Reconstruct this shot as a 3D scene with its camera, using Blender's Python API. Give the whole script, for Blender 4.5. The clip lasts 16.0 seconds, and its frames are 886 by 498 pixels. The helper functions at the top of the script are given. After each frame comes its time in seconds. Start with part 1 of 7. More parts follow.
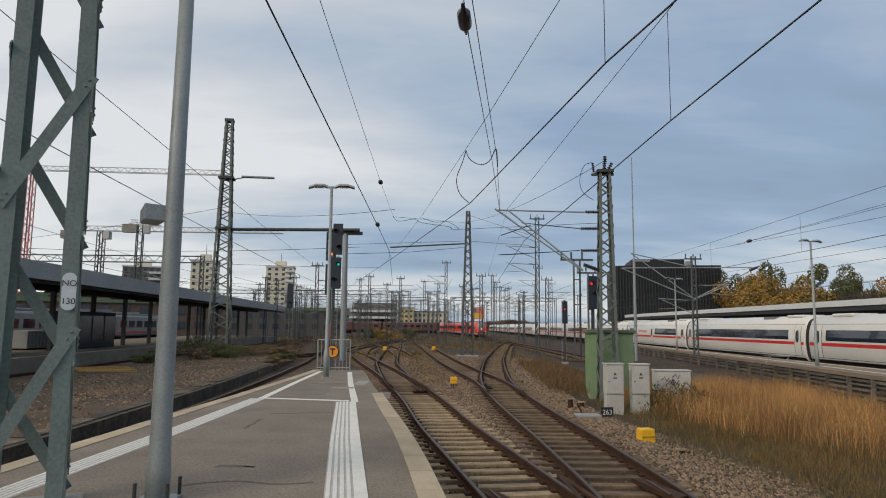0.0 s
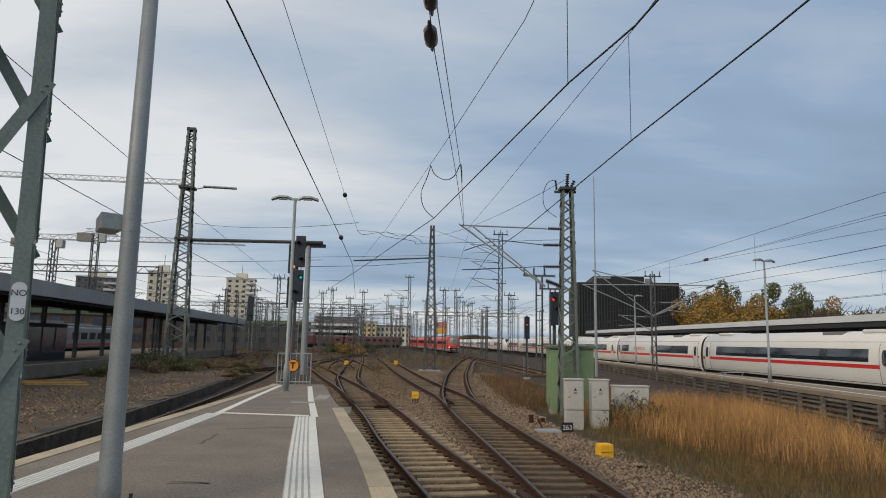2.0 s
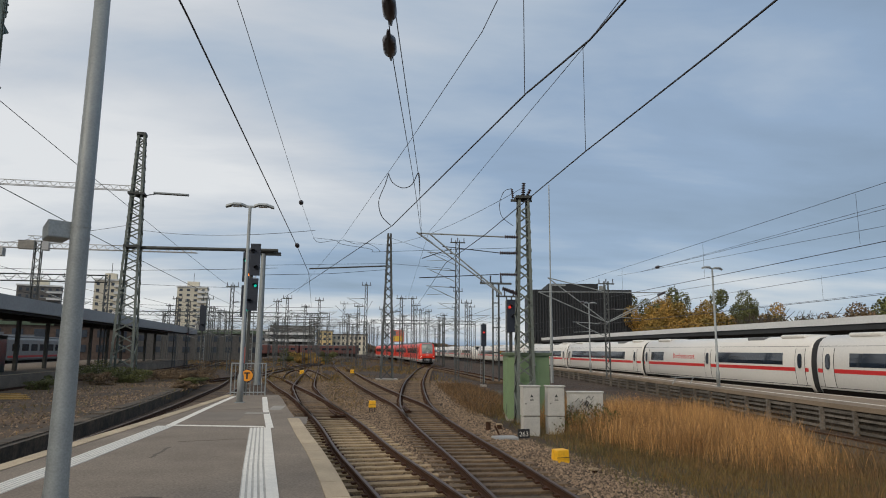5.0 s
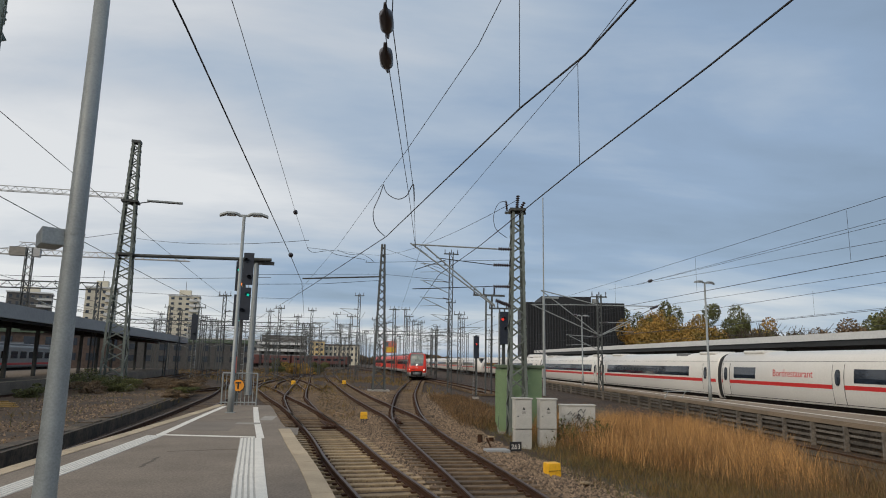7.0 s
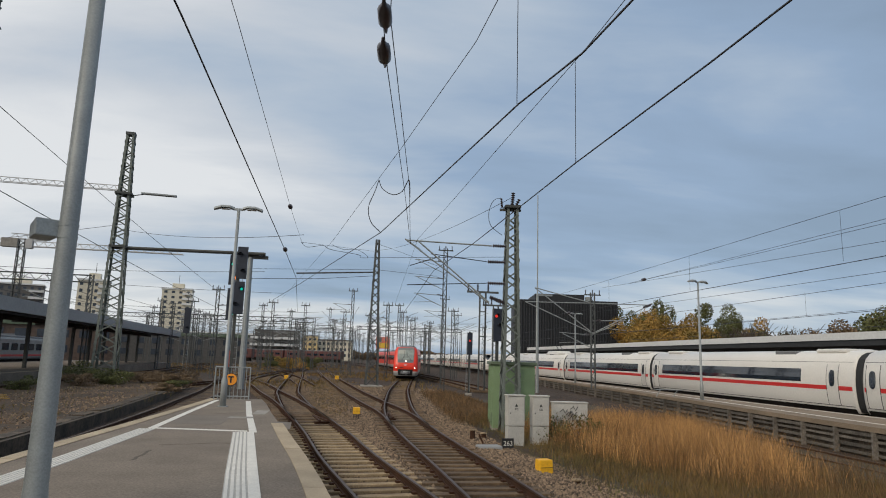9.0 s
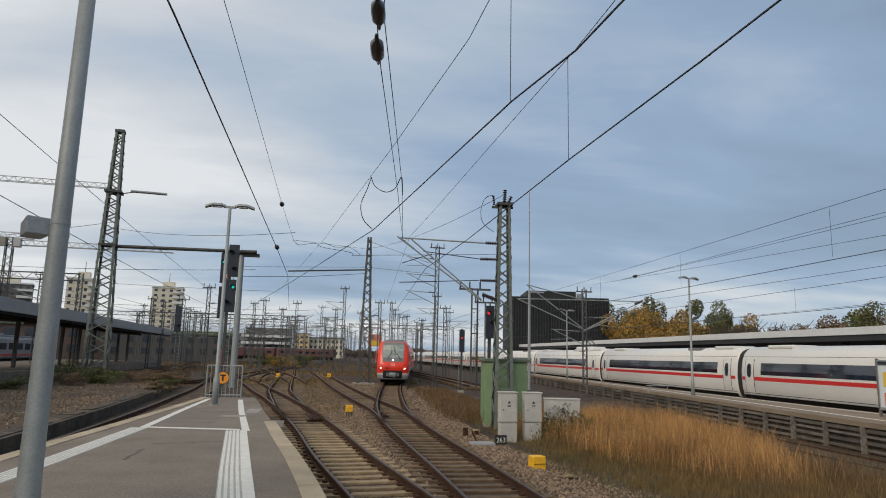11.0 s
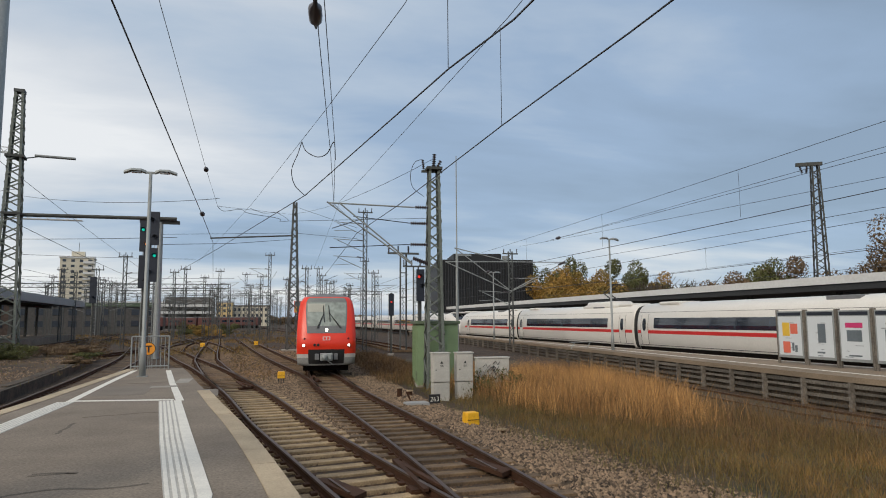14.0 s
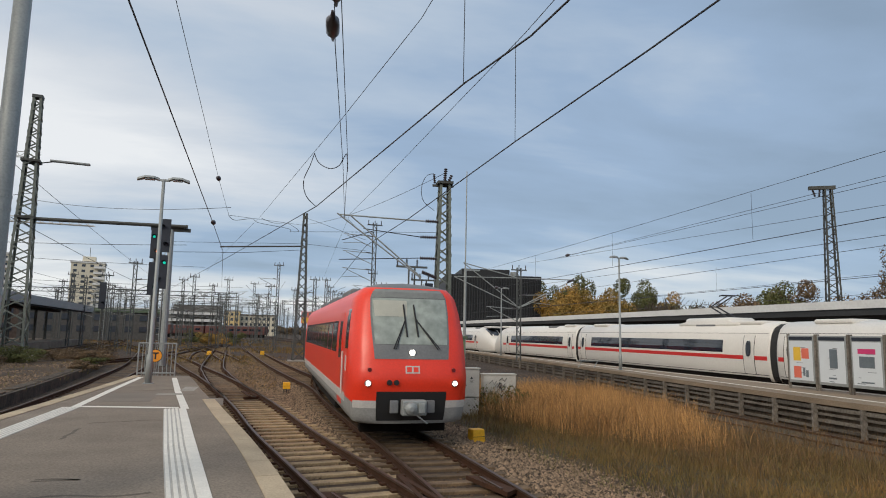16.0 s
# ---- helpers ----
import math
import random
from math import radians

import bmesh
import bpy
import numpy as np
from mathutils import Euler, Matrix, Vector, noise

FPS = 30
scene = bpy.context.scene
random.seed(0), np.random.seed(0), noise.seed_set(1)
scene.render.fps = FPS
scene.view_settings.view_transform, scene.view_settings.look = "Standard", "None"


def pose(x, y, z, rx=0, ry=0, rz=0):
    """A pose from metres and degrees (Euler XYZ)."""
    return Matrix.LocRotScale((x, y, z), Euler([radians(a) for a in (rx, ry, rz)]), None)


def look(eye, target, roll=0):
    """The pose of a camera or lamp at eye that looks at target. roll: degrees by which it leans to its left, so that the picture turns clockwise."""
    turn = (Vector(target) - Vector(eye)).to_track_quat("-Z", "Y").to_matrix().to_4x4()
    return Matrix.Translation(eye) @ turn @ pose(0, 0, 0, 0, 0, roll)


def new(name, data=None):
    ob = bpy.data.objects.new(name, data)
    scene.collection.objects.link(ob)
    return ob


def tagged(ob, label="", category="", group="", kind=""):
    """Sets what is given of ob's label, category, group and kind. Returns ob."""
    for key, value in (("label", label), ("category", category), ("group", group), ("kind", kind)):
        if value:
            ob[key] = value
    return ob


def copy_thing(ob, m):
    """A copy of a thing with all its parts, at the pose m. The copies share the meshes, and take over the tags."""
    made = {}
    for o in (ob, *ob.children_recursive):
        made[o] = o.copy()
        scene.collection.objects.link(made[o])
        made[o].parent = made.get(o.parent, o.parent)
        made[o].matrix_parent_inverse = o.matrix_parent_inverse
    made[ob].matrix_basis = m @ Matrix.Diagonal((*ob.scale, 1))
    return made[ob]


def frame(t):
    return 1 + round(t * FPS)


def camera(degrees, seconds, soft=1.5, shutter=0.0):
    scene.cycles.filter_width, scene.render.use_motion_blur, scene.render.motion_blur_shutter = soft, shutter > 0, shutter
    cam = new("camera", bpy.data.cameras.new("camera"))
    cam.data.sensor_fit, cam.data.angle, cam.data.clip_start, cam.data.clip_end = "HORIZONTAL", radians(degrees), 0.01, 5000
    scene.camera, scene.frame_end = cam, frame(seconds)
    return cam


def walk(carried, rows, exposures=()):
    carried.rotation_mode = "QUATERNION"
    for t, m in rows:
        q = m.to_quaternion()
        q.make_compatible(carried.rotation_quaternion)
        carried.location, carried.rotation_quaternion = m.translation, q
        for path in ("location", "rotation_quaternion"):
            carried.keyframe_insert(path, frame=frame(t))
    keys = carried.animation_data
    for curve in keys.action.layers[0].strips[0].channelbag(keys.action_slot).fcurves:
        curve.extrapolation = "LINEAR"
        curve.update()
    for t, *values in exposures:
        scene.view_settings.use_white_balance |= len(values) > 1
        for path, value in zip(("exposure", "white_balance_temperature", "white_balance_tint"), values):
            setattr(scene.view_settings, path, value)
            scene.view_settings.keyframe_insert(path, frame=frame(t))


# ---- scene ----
# ---- camera and its path: seconds, x, y, z, yaw, pitch, roll ----
cam = camera(68.5, 16.0, soft=1.0)
PATH = [
    (0, 0.000, 0.000, 2.650, 0.00, 6.78, 0.59),
    (0.5, 0.008, -0.007, 2.651, -0.59, 7.27, 0.83),
    (1, 0.007, -0.013, 2.651, -1.54, 7.62, 1.05),
    (1.5, 0.016, -0.012, 2.652, -2.38, 7.85, 1.18),
    (2, 0.013, -0.022, 2.648, -3.17, 8.09, 1.05),
    (2.5, 0.017, -0.035, 2.649, -3.76, 8.27, 0.90),
    (3, 0.017, -0.026, 2.642, -4.33, 8.35, 0.99),
    (3.5, 0.008, -0.037, 2.636, -4.70, 8.39, 1.28),
    (4, -0.003, -0.044, 2.642, -4.96, 8.41, 0.83),
    (4.5, -0.011, -0.027, 2.660, -5.70, 8.52, 0.98),
    (5, -0.013, -0.055, 2.650, -7.00, 8.83, 0.50),
    (7.5, -0.026, -0.084, 2.648, -7.84, 9.91, 1.45),
    (8, -0.036, -0.074, 2.648, -8.04, 9.75, 1.95),
    (8.5, -0.033, -0.079, 2.641, -8.05, 9.59, 1.57),
    (9, -0.035, -0.078, 2.643, -8.06, 9.53, 1.68),
    (11.5, -0.069, -0.064, 2.640, -9.05, 9.13, 1.20),
    (12, -0.075, -0.032, 2.638, -9.72, 8.48, 0.90),
    (12.5, -0.155, 0.004, 2.645, -12.13, 7.32, 0.53),
    (13, -0.171, -0.138, 2.629, -13.66, 6.63, 0.40),
    (13.5, -0.238, -0.181, 2.640, -14.96, 6.32, -0.29),
    (14, -0.312, -0.238, 2.618, -15.43, 6.21, -0.35),
    (14.5, -0.322, -0.238, 2.610, -14.88, 6.50, 0.24),
    (15, -0.308, -0.244, 2.624, -14.05, 6.95, 0.45),
    (15.5, -0.321, -0.205, 2.634, -13.97, 7.35, 0.88),
    (16, -0.328, -0.181, 2.626, -14.66, 7.47, 1.22),
]
walk(cam, [(t, pose(x, y, z, 90 + p, 0, w) @ pose(0, 0, 0, 0, 0, r)) for t, x, y, z, w, p, r in PATH],
     exposures=[(0, -0.16), (9, -0.14), (12, -0.12), (12.6, -0.1), (13.5, -0.02), (16, 0.0)])

# ---- sky and sun ----
def make_world():
    w = bpy.data.worlds.new("sky")
    w.use_nodes = True
    nt = w.node_tree
    N, L = nt.nodes, nt.links
    bg = N["Background"]
    sky = N.new("ShaderNodeTexSky")
    sky.sky_type, sky.sun_disc = "NISHITA", False
    sky.sun_elevation, sky.sun_rotation = radians(38), radians(-135)
    sky.air_density, sky.dust_density, sky.ozone_density = 1.1, 1.0, 1.4
    co = N.new("ShaderNodeTexCoord")
    sep = N.new("ShaderNodeSeparateXYZ")
    L.new(co.outputs["Generated"], sep.inputs[0])
    # cloud sheet: the direction is laid onto a level plane
    zc = N.new("ShaderNodeMath"); zc.operation = "MAXIMUM"; zc.inputs[1].default_value = 0.0
    L.new(sep.outputs[2], zc.inputs[0])
    za = N.new("ShaderNodeMath"); za.operation = "ADD"; za.inputs[1].default_value = 0.13
    L.new(zc.outputs[0], za.inputs[0])
    dv = N.new("ShaderNodeVectorMath"); dv.operation = "DIVIDE"
    cb = N.new("ShaderNodeCombineXYZ")
    for k in range(3):
        L.new(za.outputs[0], cb.inputs[k])
    L.new(co.outputs["Generated"], dv.inputs[0]); L.new(cb.outputs[0], dv.inputs[1])
    mp = N.new("ShaderNodeMapping")
    mp.inputs["Scale"].default_value = (0.40, 0.85, 0.0)
    mp.inputs["Rotation"].default_value = (0, 0, radians(24))
    mp.inputs["Location"].default_value = (1.3, 3.9, 0)
    L.new(dv.outputs[0], mp.inputs[0])

    def math_node(op, a, b, c=None):
        n = N.new("ShaderNodeMath"); n.operation = op
        for k, v in enumerate((a, b, c)):
            if v is None:
                continue
            if isinstance(v, (int, float)):
                n.inputs[k].default_value = v
            else:
                L.new(v, n.inputs[k])
        return n.outputs[0]

    def noise_node(sc, detail, rough, dist):
        n = N.new("ShaderNodeTexNoise")
        n.inputs["Scale"].default_value, n.inputs["Detail"].default_value = sc, detail
        n.inputs["Roughness"].default_value, n.inputs["Distortion"].default_value = rough, dist
        L.new(mp.outputs[0], n.inputs["Vector"])
        return n.outputs[0]

    n1, n2 = noise_node(0.8, 6, 0.48, 0.5), noise_node(2.4, 7, 0.55, 0.3)
    # paler towards the west and in a low band on the horizon
    west = math_node("MULTIPLY_ADD", sep.outputs[0], -0.70, 0.63)
    t1 = math_node("MULTIPLY_ADD", math_node("SUBTRACT", n1, 0.5), 1.55, west)
    t2 = math_node("MULTIPLY_ADD", math_node("SUBTRACT", n2, 0.5), 0.7, t1)
    low = N.new("ShaderNodeMapRange"); low.inputs["From Min"].default_value, low.inputs["From Max"].default_value = 0.20, 0.03
    low.inputs["To Min"].default_value, low.inputs["To Max"].default_value = 0.0, 0.40
    L.new(sep.outputs[2], low.inputs["Value"])
    east = N.new("ShaderNodeMapRange"); east.inputs["From Min"].default_value, east.inputs["From Max"].default_value = 0.05, 0.5
    east.inputs["To Min"].default_value, east.inputs["To Max"].default_value = 0.1, 1.0
    L.new(sep.outputs[0], east.inputs["Value"])
    bank = math_node("MULTIPLY", low.outputs[0], east.outputs[0])
    high = math_node("MULTIPLY_ADD", sep.outputs[2], 0.28, -0.07)
    tone = math_node("ADD", math_node("ADD", t2, bank), high)
    r2 = N.new("ShaderNodeValToRGB")
    e = r2.color_ramp.elements
    e[0].position, e[0].color = 0.08, (2.8, 3.75, 5.0, 1)
    e[1].position, e[1].color = 0.98, (9.15, 9.3, 9.4, 1)
    for pos, col in ((0.36, (3.5, 4.7, 6.4, 1)), (0.55, (5.0, 5.98, 7.2, 1)), (0.75, (7.0, 7.45, 8.0, 1))):
        m = e.new(pos); m.color = col
    L.new(tone, r2.inputs[0])
    mix = N.new("ShaderNodeMix"); mix.data_type = "RGBA"
    mix.inputs[0].default_value = 0.86
    L.new(sky.outputs[0], mix.inputs[6]); L.new(r2.outputs[0], mix.inputs[7])
    L.new(mix.outputs[2], bg.inputs[0])
    bg.inputs[1].default_value = 0.1
    scene.world = w

make_world()
sun_data = bpy.data.lights.new("sun", "SUN")
sun_data.energy, sun_data.angle, sun_data.color = 1.6, radians(22), (1.0, 0.88, 0.72)
sun = new("sun", sun_data)
sun.matrix_world = look((-45, -25, 42), (0, 20, 0))

# ---- materials ----
def mat(name, color, rough=0.7, metal=0.0, var=0.25, scale=3.0, fine=40.0, bump=0.2, color2=None, emit=None, rand=0.0, island=0.0, spec=0.5, depth=0.02, stain=0.35):
    m = bpy.data.materials.new(name)
    m.use_nodes = True
    N, L = m.node_tree.nodes, m.node_tree.links
    b = N["Principled BSDF"]
    b.inputs["Roughness"].default_value, b.inputs["Metallic"].default_value = rough, metal
    b.inputs["Specular IOR Level"].default_value = spec
    co = N.new("ShaderNodeTexCoord")
    big = N.new("ShaderNodeTexNoise"); big.inputs["Scale"].default_value = scale; big.inputs["Detail"].default_value = 5
    small = N.new("ShaderNodeTexNoise"); small.inputs["Scale"].default_value = fine; small.inputs["Detail"].default_value = 4
    for n in (big, small):
        L.new(co.outputs["Object"], n.inputs["Vector"])
    r = N.new("ShaderNodeValToRGB")
    c2 = color2 or [c * (1 - var) for c in color]
    r.color_ramp.elements[0].position, r.color_ramp.elements[1].position = 0.5 - stain / 2, 0.5 + stain / 2
    r.color_ramp.elements[0].color, r.color_ramp.elements[1].color = (*c2, 1), (*color, 1)
    L.new(big.outputs[0], r.inputs[0])
    mx = N.new("ShaderNodeMix"); mx.data_type, mx.blend_type = "RGBA", "MULTIPLY"
    mx.inputs[0].default_value = 1.0
    g = N.new("ShaderNodeMapRange"); g.inputs["To Min"].default_value, g.inputs["To Max"].default_value = 1 - var, 1 + var
    g.inputs["From Min"].default_value, g.inputs["From Max"].default_value = 0.25, 0.75
    L.new(small.outputs[0], g.inputs["Value"])
    L.new(r.outputs[0], mx.inputs[6]); L.new(g.outputs[0], mx.inputs[7])
    out = mx.outputs[2]
    if rand or island:
        src = N.new("ShaderNodeObjectInfo").outputs["Random"] if rand else N.new("ShaderNodeNewGeometry").outputs["Random Per Island"]
        k = rand or island
        g2 = N.new("ShaderNodeMapRange"); g2.inputs["To Min"].default_value, g2.inputs["To Max"].default_value = 1 - k, 1 + k
        L.new(src, g2.inputs["Value"])
        m2 = N.new("ShaderNodeMix"); m2.data_type, m2.blend_type = "RGBA", "MULTIPLY"; m2.inputs[0].default_value = 1.0
        L.new(out, m2.inputs[6]); L.new(g2.outputs[0], m2.inputs[7]); out = m2.outputs[2]
    L.new(out, b.inputs["Base Color"])
    if bump:
        bp = N.new("ShaderNodeBump"); bp.inputs["Strength"].default_value = bump; bp.inputs["Distance"].default_value = depth
        L.new(small.outputs[0], bp.inputs["Height"]); L.new(bp.outputs[0], b.inputs["Normal"])
    if emit:
        b.inputs["Emission Color"].default_value, b.inputs["Emission Strength"].default_value = (*emit[0], 1), emit[1]
    return m


M = {
    "asphalt": mat("platform_asphalt", (0.225, 0.185, 0.142), 0.9, var=0.34, color2=(0.145, 0.114, 0.086), scale=0.8, fine=30, bump=0.35, depth=0.004, stain=0.5),
    "kerb": mat("kerb_concrete", (0.44, 0.35, 0.235), 0.85, var=0.2, scale=1.5, fine=50, bump=0.2, rand=0.12, depth=0.004),
    "guide_grey": mat("grey_guide_base", (0.46, 0.44, 0.40), 0.8, var=0.2, scale=3, fine=35, bump=0.15, depth=0.003),
    "white_paint": mat("white_marking", (0.72, 0.69, 0.62), 0.7, var=0.12, scale=4, fine=35, bump=0.15, depth=0.003),
    "concrete": mat("grey_concrete", (0.31, 0.285, 0.245), 0.9, var=0.25, scale=1.2, fine=25, bump=0.3, rand=0.12, depth=0.006),
    "dark_concrete": mat("sooty_concrete", (0.105, 0.08, 0.056), 0.95, var=0.5, scale=1.4, fine=9, bump=0.6, rand=0.3, color2=(0.04, 0.032, 0.024)),
    "ballast": mat("ballast", (0.072, 0.045, 0.026), 0.95, var=0.55, scale=0.35, fine=22, bump=1.0, color2=(0.036, 0.022, 0.013), depth=0.06),
    "soil": mat("dry_soil", (0.085, 0.06, 0.033), 0.95, var=0.5, scale=0.5, fine=15, bump=0.8, color2=(0.045, 0.04, 0.02)),
    "cinder": mat("dark_brown_cinder", (0.112, 0.066, 0.034), 0.95, var=0.5, scale=0.35, fine=14, bump=0.9, color2=(0.046, 0.034, 0.022)),
    "cinder_stone": mat("weathered_coping_stone", (0.16, 0.118, 0.078), 0.95, var=0.45, scale=2.5, fine=14, bump=0.6, rand=0.3, color2=(0.06, 0.046, 0.032)),
    "stone": mat("ballast_stone", (0.205, 0.142, 0.09), 0.9, var=0.25, scale=5, fine=60, bump=0.3, island=0.85),
    "stone_rust": mat("rust_stained_stone", (0.095, 0.058, 0.033), 0.95, var=0.3, scale=5, fine=60, bump=0.3, island=0.8),
    "sleeper": mat("worn_wooden_sleeper", (0.35, 0.255, 0.145), 0.9, var=0.4, scale=3, fine=30, bump=0.5, rand=0.25, color2=(0.18, 0.128, 0.075)),
    "sleeper_dark": mat("oil_stained_wooden_sleeper", (0.175, 0.115, 0.063), 0.9, var=0.4, scale=3, fine=30, bump=0.5, rand=0.35, color2=(0.075, 0.048, 0.028)),
    "paving": mat("sandy_platform_paving", (0.25, 0.19, 0.13), 0.9, var=0.25, scale=0.6, fine=30, bump=0.2, depth=0.004),
    "rail": mat("rusty_rail", (0.068, 0.031, 0.016), 0.85, 0.0, var=0.35, scale=2, fine=40, bump=0.2, spec=0.25),
    "railhead": mat("worn_rail_head", (0.105, 0.066, 0.046), 0.5, 0.45, var=0.25, scale=3, fine=40, bump=0.1),
    "steel_green": mat("green_grey_painted_steel", (0.185, 0.235, 0.215), 0.6, 0.15, var=0.2, scale=2, fine=30, bump=0.1),
    "steel_dark": mat("weathered_dark_steel", (0.07, 0.073, 0.067), 0.65, 0.3, var=0.3, scale=2, fine=30, bump=0.15),
    "steel_far": mat("grey_galvanised_mast_steel", (0.088, 0.094, 0.09), 0.65, 0.15, var=0.3, scale=0.5, fine=12, bump=0.1, rand=0.35),
    "galv": mat("galvanised_steel", (0.31, 0.33, 0.325), 0.55, 0.25, var=0.14, scale=4, fine=45, bump=0.05),
    "steel_mid": mat("grey_green_weathered_steel", (0.165, 0.185, 0.16), 0.6, 0.15, var=0.3, scale=2, fine=30, bump=0.12),
    "wire": mat("black_wire", (0.035, 0.035, 0.04), 0.55, 0.4, var=0.1, bump=0),
    "ceramic": mat("dark_insulator", (0.05, 0.04, 0.045), 0.35, var=0.1, bump=0),
    "signal_black": mat("matt_black_sheet", (0.016, 0.022, 0.036), 0.6, var=0.2, bump=0.05),
    "green_hut": mat("green_sheet_metal", (0.20, 0.29, 0.15), 0.6, var=0.12, scale=1.5, fine=30, bump=0.08),
    "hut_roof": mat("dull_green_roof", (0.12, 0.16, 0.10), 0.7, var=0.2, scale=2, fine=30, bump=0.1),
    "cabinet": mat("off_white_cabinet_plastic", (0.50, 0.48, 0.43), 0.7, var=0.14, scale=3, fine=30, bump=0.1, rand=0.06),
    "yellow": mat("yellow_paint", (0.88, 0.46, 0.015), 0.5, var=0.15, scale=6, fine=40, bump=0.1),
    "orange_sign": mat("orange_sign", (0.80, 0.30, 0.02), 0.5, var=0.08, bump=0),
    "black": mat("black_paint", (0.015, 0.015, 0.016), 0.6, var=0.1, bump=0),
    "red": mat("traffic_red_paint", (0.80, 0.045, 0.018), 0.32, var=0.06, scale=1.2, fine=20, bump=0.02, stain=0.6),
    "red_far": mat("red_coach_paint", (0.10, 0.032, 0.028), 0.7, var=0.12, scale=0.6, fine=10, bump=0.02),
    "car_grey": mat("grey_skirt_paint", (0.30, 0.30, 0.29), 0.5, var=0.15, scale=2, fine=20, bump=0.05),
    "car_light": mat("light_grey_band", (0.55, 0.53, 0.50), 0.45, var=0.1, scale=2, fine=20, bump=0.02),
    "car_roof": mat("grey_roof_paint", (0.17, 0.175, 0.18), 0.6, var=0.15, scale=1.5, fine=20, bump=0.05),
    "ice_white": mat("light_grey_white_train_paint", (0.68, 0.655, 0.605), 0.3, var=0.06, scale=0.6, fine=10, bump=0.01, stain=0.6),
    "ice_red": mat("red_train_stripe", (0.60, 0.03, 0.03), 0.35, var=0.06, bump=0),
    "glass_dark": mat("tinted_train_glass", (0.018, 0.026, 0.04), 0.06, var=0.3, scale=0.8, fine=3, bump=0, spec=0.8),
    "rubber": mat("black_rubber", (0.02, 0.02, 0.02), 0.8, var=0.2, bump=0.05),
    "under": mat("dark_underframe", (0.014, 0.011, 0.009), 0.95, var=0.4, scale=2, fine=12, bump=0.3, spec=0.2),
    "lamp_white": mat("white_headlamp", (0.9, 0.9, 0.85), 0.3, var=0.0, bump=0, emit=((1, 0.93, 0.8), 6.0)),
    "sig_green": mat("green_signal_lens", (0.02, 0.5, 0.4), 0.3, var=0.0, bump=0, emit=((0.0, 0.7, 0.5), 0.7)),
    "sig_orange": mat("orange_signal_lens", (0.9, 0.3, 0.05), 0.3, var=0.0, bump=0, emit=((1.0, 0.25, 0.04), 1.4)),
    "sig_red": mat("red_signal_lens", (0.8, 0.05, 0.05), 0.3, var=0.0, bump=0, emit=((1.0, 0.05, 0.03), 0.8)),
    "canopy_white": mat("white_canopy_sheet", (0.62, 0.62, 0.60), 0.6, var=0.08, scale=0.4, fine=6, bump=0.05),
    "canopy_grey": mat("grey_canopy_fascia", (0.33, 0.33, 0.325), 0.6, var=0.12, scale=0.4, fine=6, bump=0.05),
    # near-black: the shade under the canopies is put into this colour
    "canopy_dark": mat("shade_dark_canopy", (0.03, 0.032, 0.034), 0.8, var=0.2, scale=0.4, fine=6, bump=0.05),
    "black_facade": mat("charcoal_facade", (0.015, 0.016, 0.018), 0.6, var=0.25, scale=0.15, fine=2, bump=0.05, rand=0.35),
    "beige": mat("beige_render", (0.62, 0.57, 0.45), 0.85, var=0.1, scale=0.1, fine=2, bump=0.05),
    "yellow_wall": mat("yellow_render", (0.66, 0.50, 0.24), 0.85, var=0.1, scale=0.1, fine=2, bump=0.05),
    "grey_wall": mat("grey_render", (0.14, 0.132, 0.122), 0.85, var=0.25, scale=0.1, fine=2, bump=0.05, rand=0.35),
    "brick_red": mat("reddish_facade", (0.12, 0.082, 0.062), 0.85, var=0.3, scale=0.1, fine=2, bump=0.05),
    "window_far": mat("dark_window_glass", (0.05, 0.06, 0.075), 0.15, var=0.2, scale=0.3, fine=2, bump=0),
    "crane_red": mat("crane_red_paint", (0.50, 0.14, 0.10), 0.6, var=0.1, bump=0),
    "crane_white": mat("crane_pale_paint", (0.45, 0.44, 0.42), 0.6, var=0.1, bump=0),
    "grass_gold": mat("dry_golden_grass", (0.55, 0.305, 0.108), 0.85, var=0.35, scale=0.5, fine=9, bump=0, island=0.65, color2=(0.24, 0.122, 0.042)),
    "grass_green": mat("dull_green_grass", (0.125, 0.125, 0.032), 0.85, var=0.3, scale=0.6, fine=9, bump=0, island=0.5, color2=(0.14, 0.095, 0.034)),
    "grass_olive": mat("olive_brown_grass", (0.25, 0.142, 0.045), 0.85, var=0.3, scale=0.6, fine=9, bump=0, island=0.5, color2=(0.095, 0.078, 0.023)),
    "grass_brown": mat("withered_brown_grass", (0.20, 0.112, 0.046), 0.85, var=0.35, scale=0.6, fine=9, bump=0, island=0.6, color2=(0.10, 0.062, 0.026)),
    "leaf_green": mat("green_leaves", (0.105, 0.11, 0.032), 0.8, var=0.3, scale=0.4, fine=5, bump=0, island=0.5),
    "leaf_gold": mat("autumn_leaves", (0.40, 0.215, 0.04), 0.8, var=0.3, scale=0.22, fine=3, bump=0, island=0.4, color2=(0.17, 0.135, 0.035)),
    "leaf_brown": mat("brown_leaves", (0.17, 0.112, 0.06), 0.8, var=0.3, scale=0.4, fine=5, bump=0, island=0.45),
    "crate_olive": mat("olive_brown_sheet", (0.16, 0.13, 0.07), 0.7, var=0.25, scale=1.0, fine=12, bump=0.1),
    "bark": mat("bark", (0.09, 0.07, 0.05), 0.95, var=0.3, scale=3, fine=20, bump=0.4),
    "poster_white": mat("poster_paper", (0.62, 0.66, 0.68), 0.35, var=0.05, bump=0),
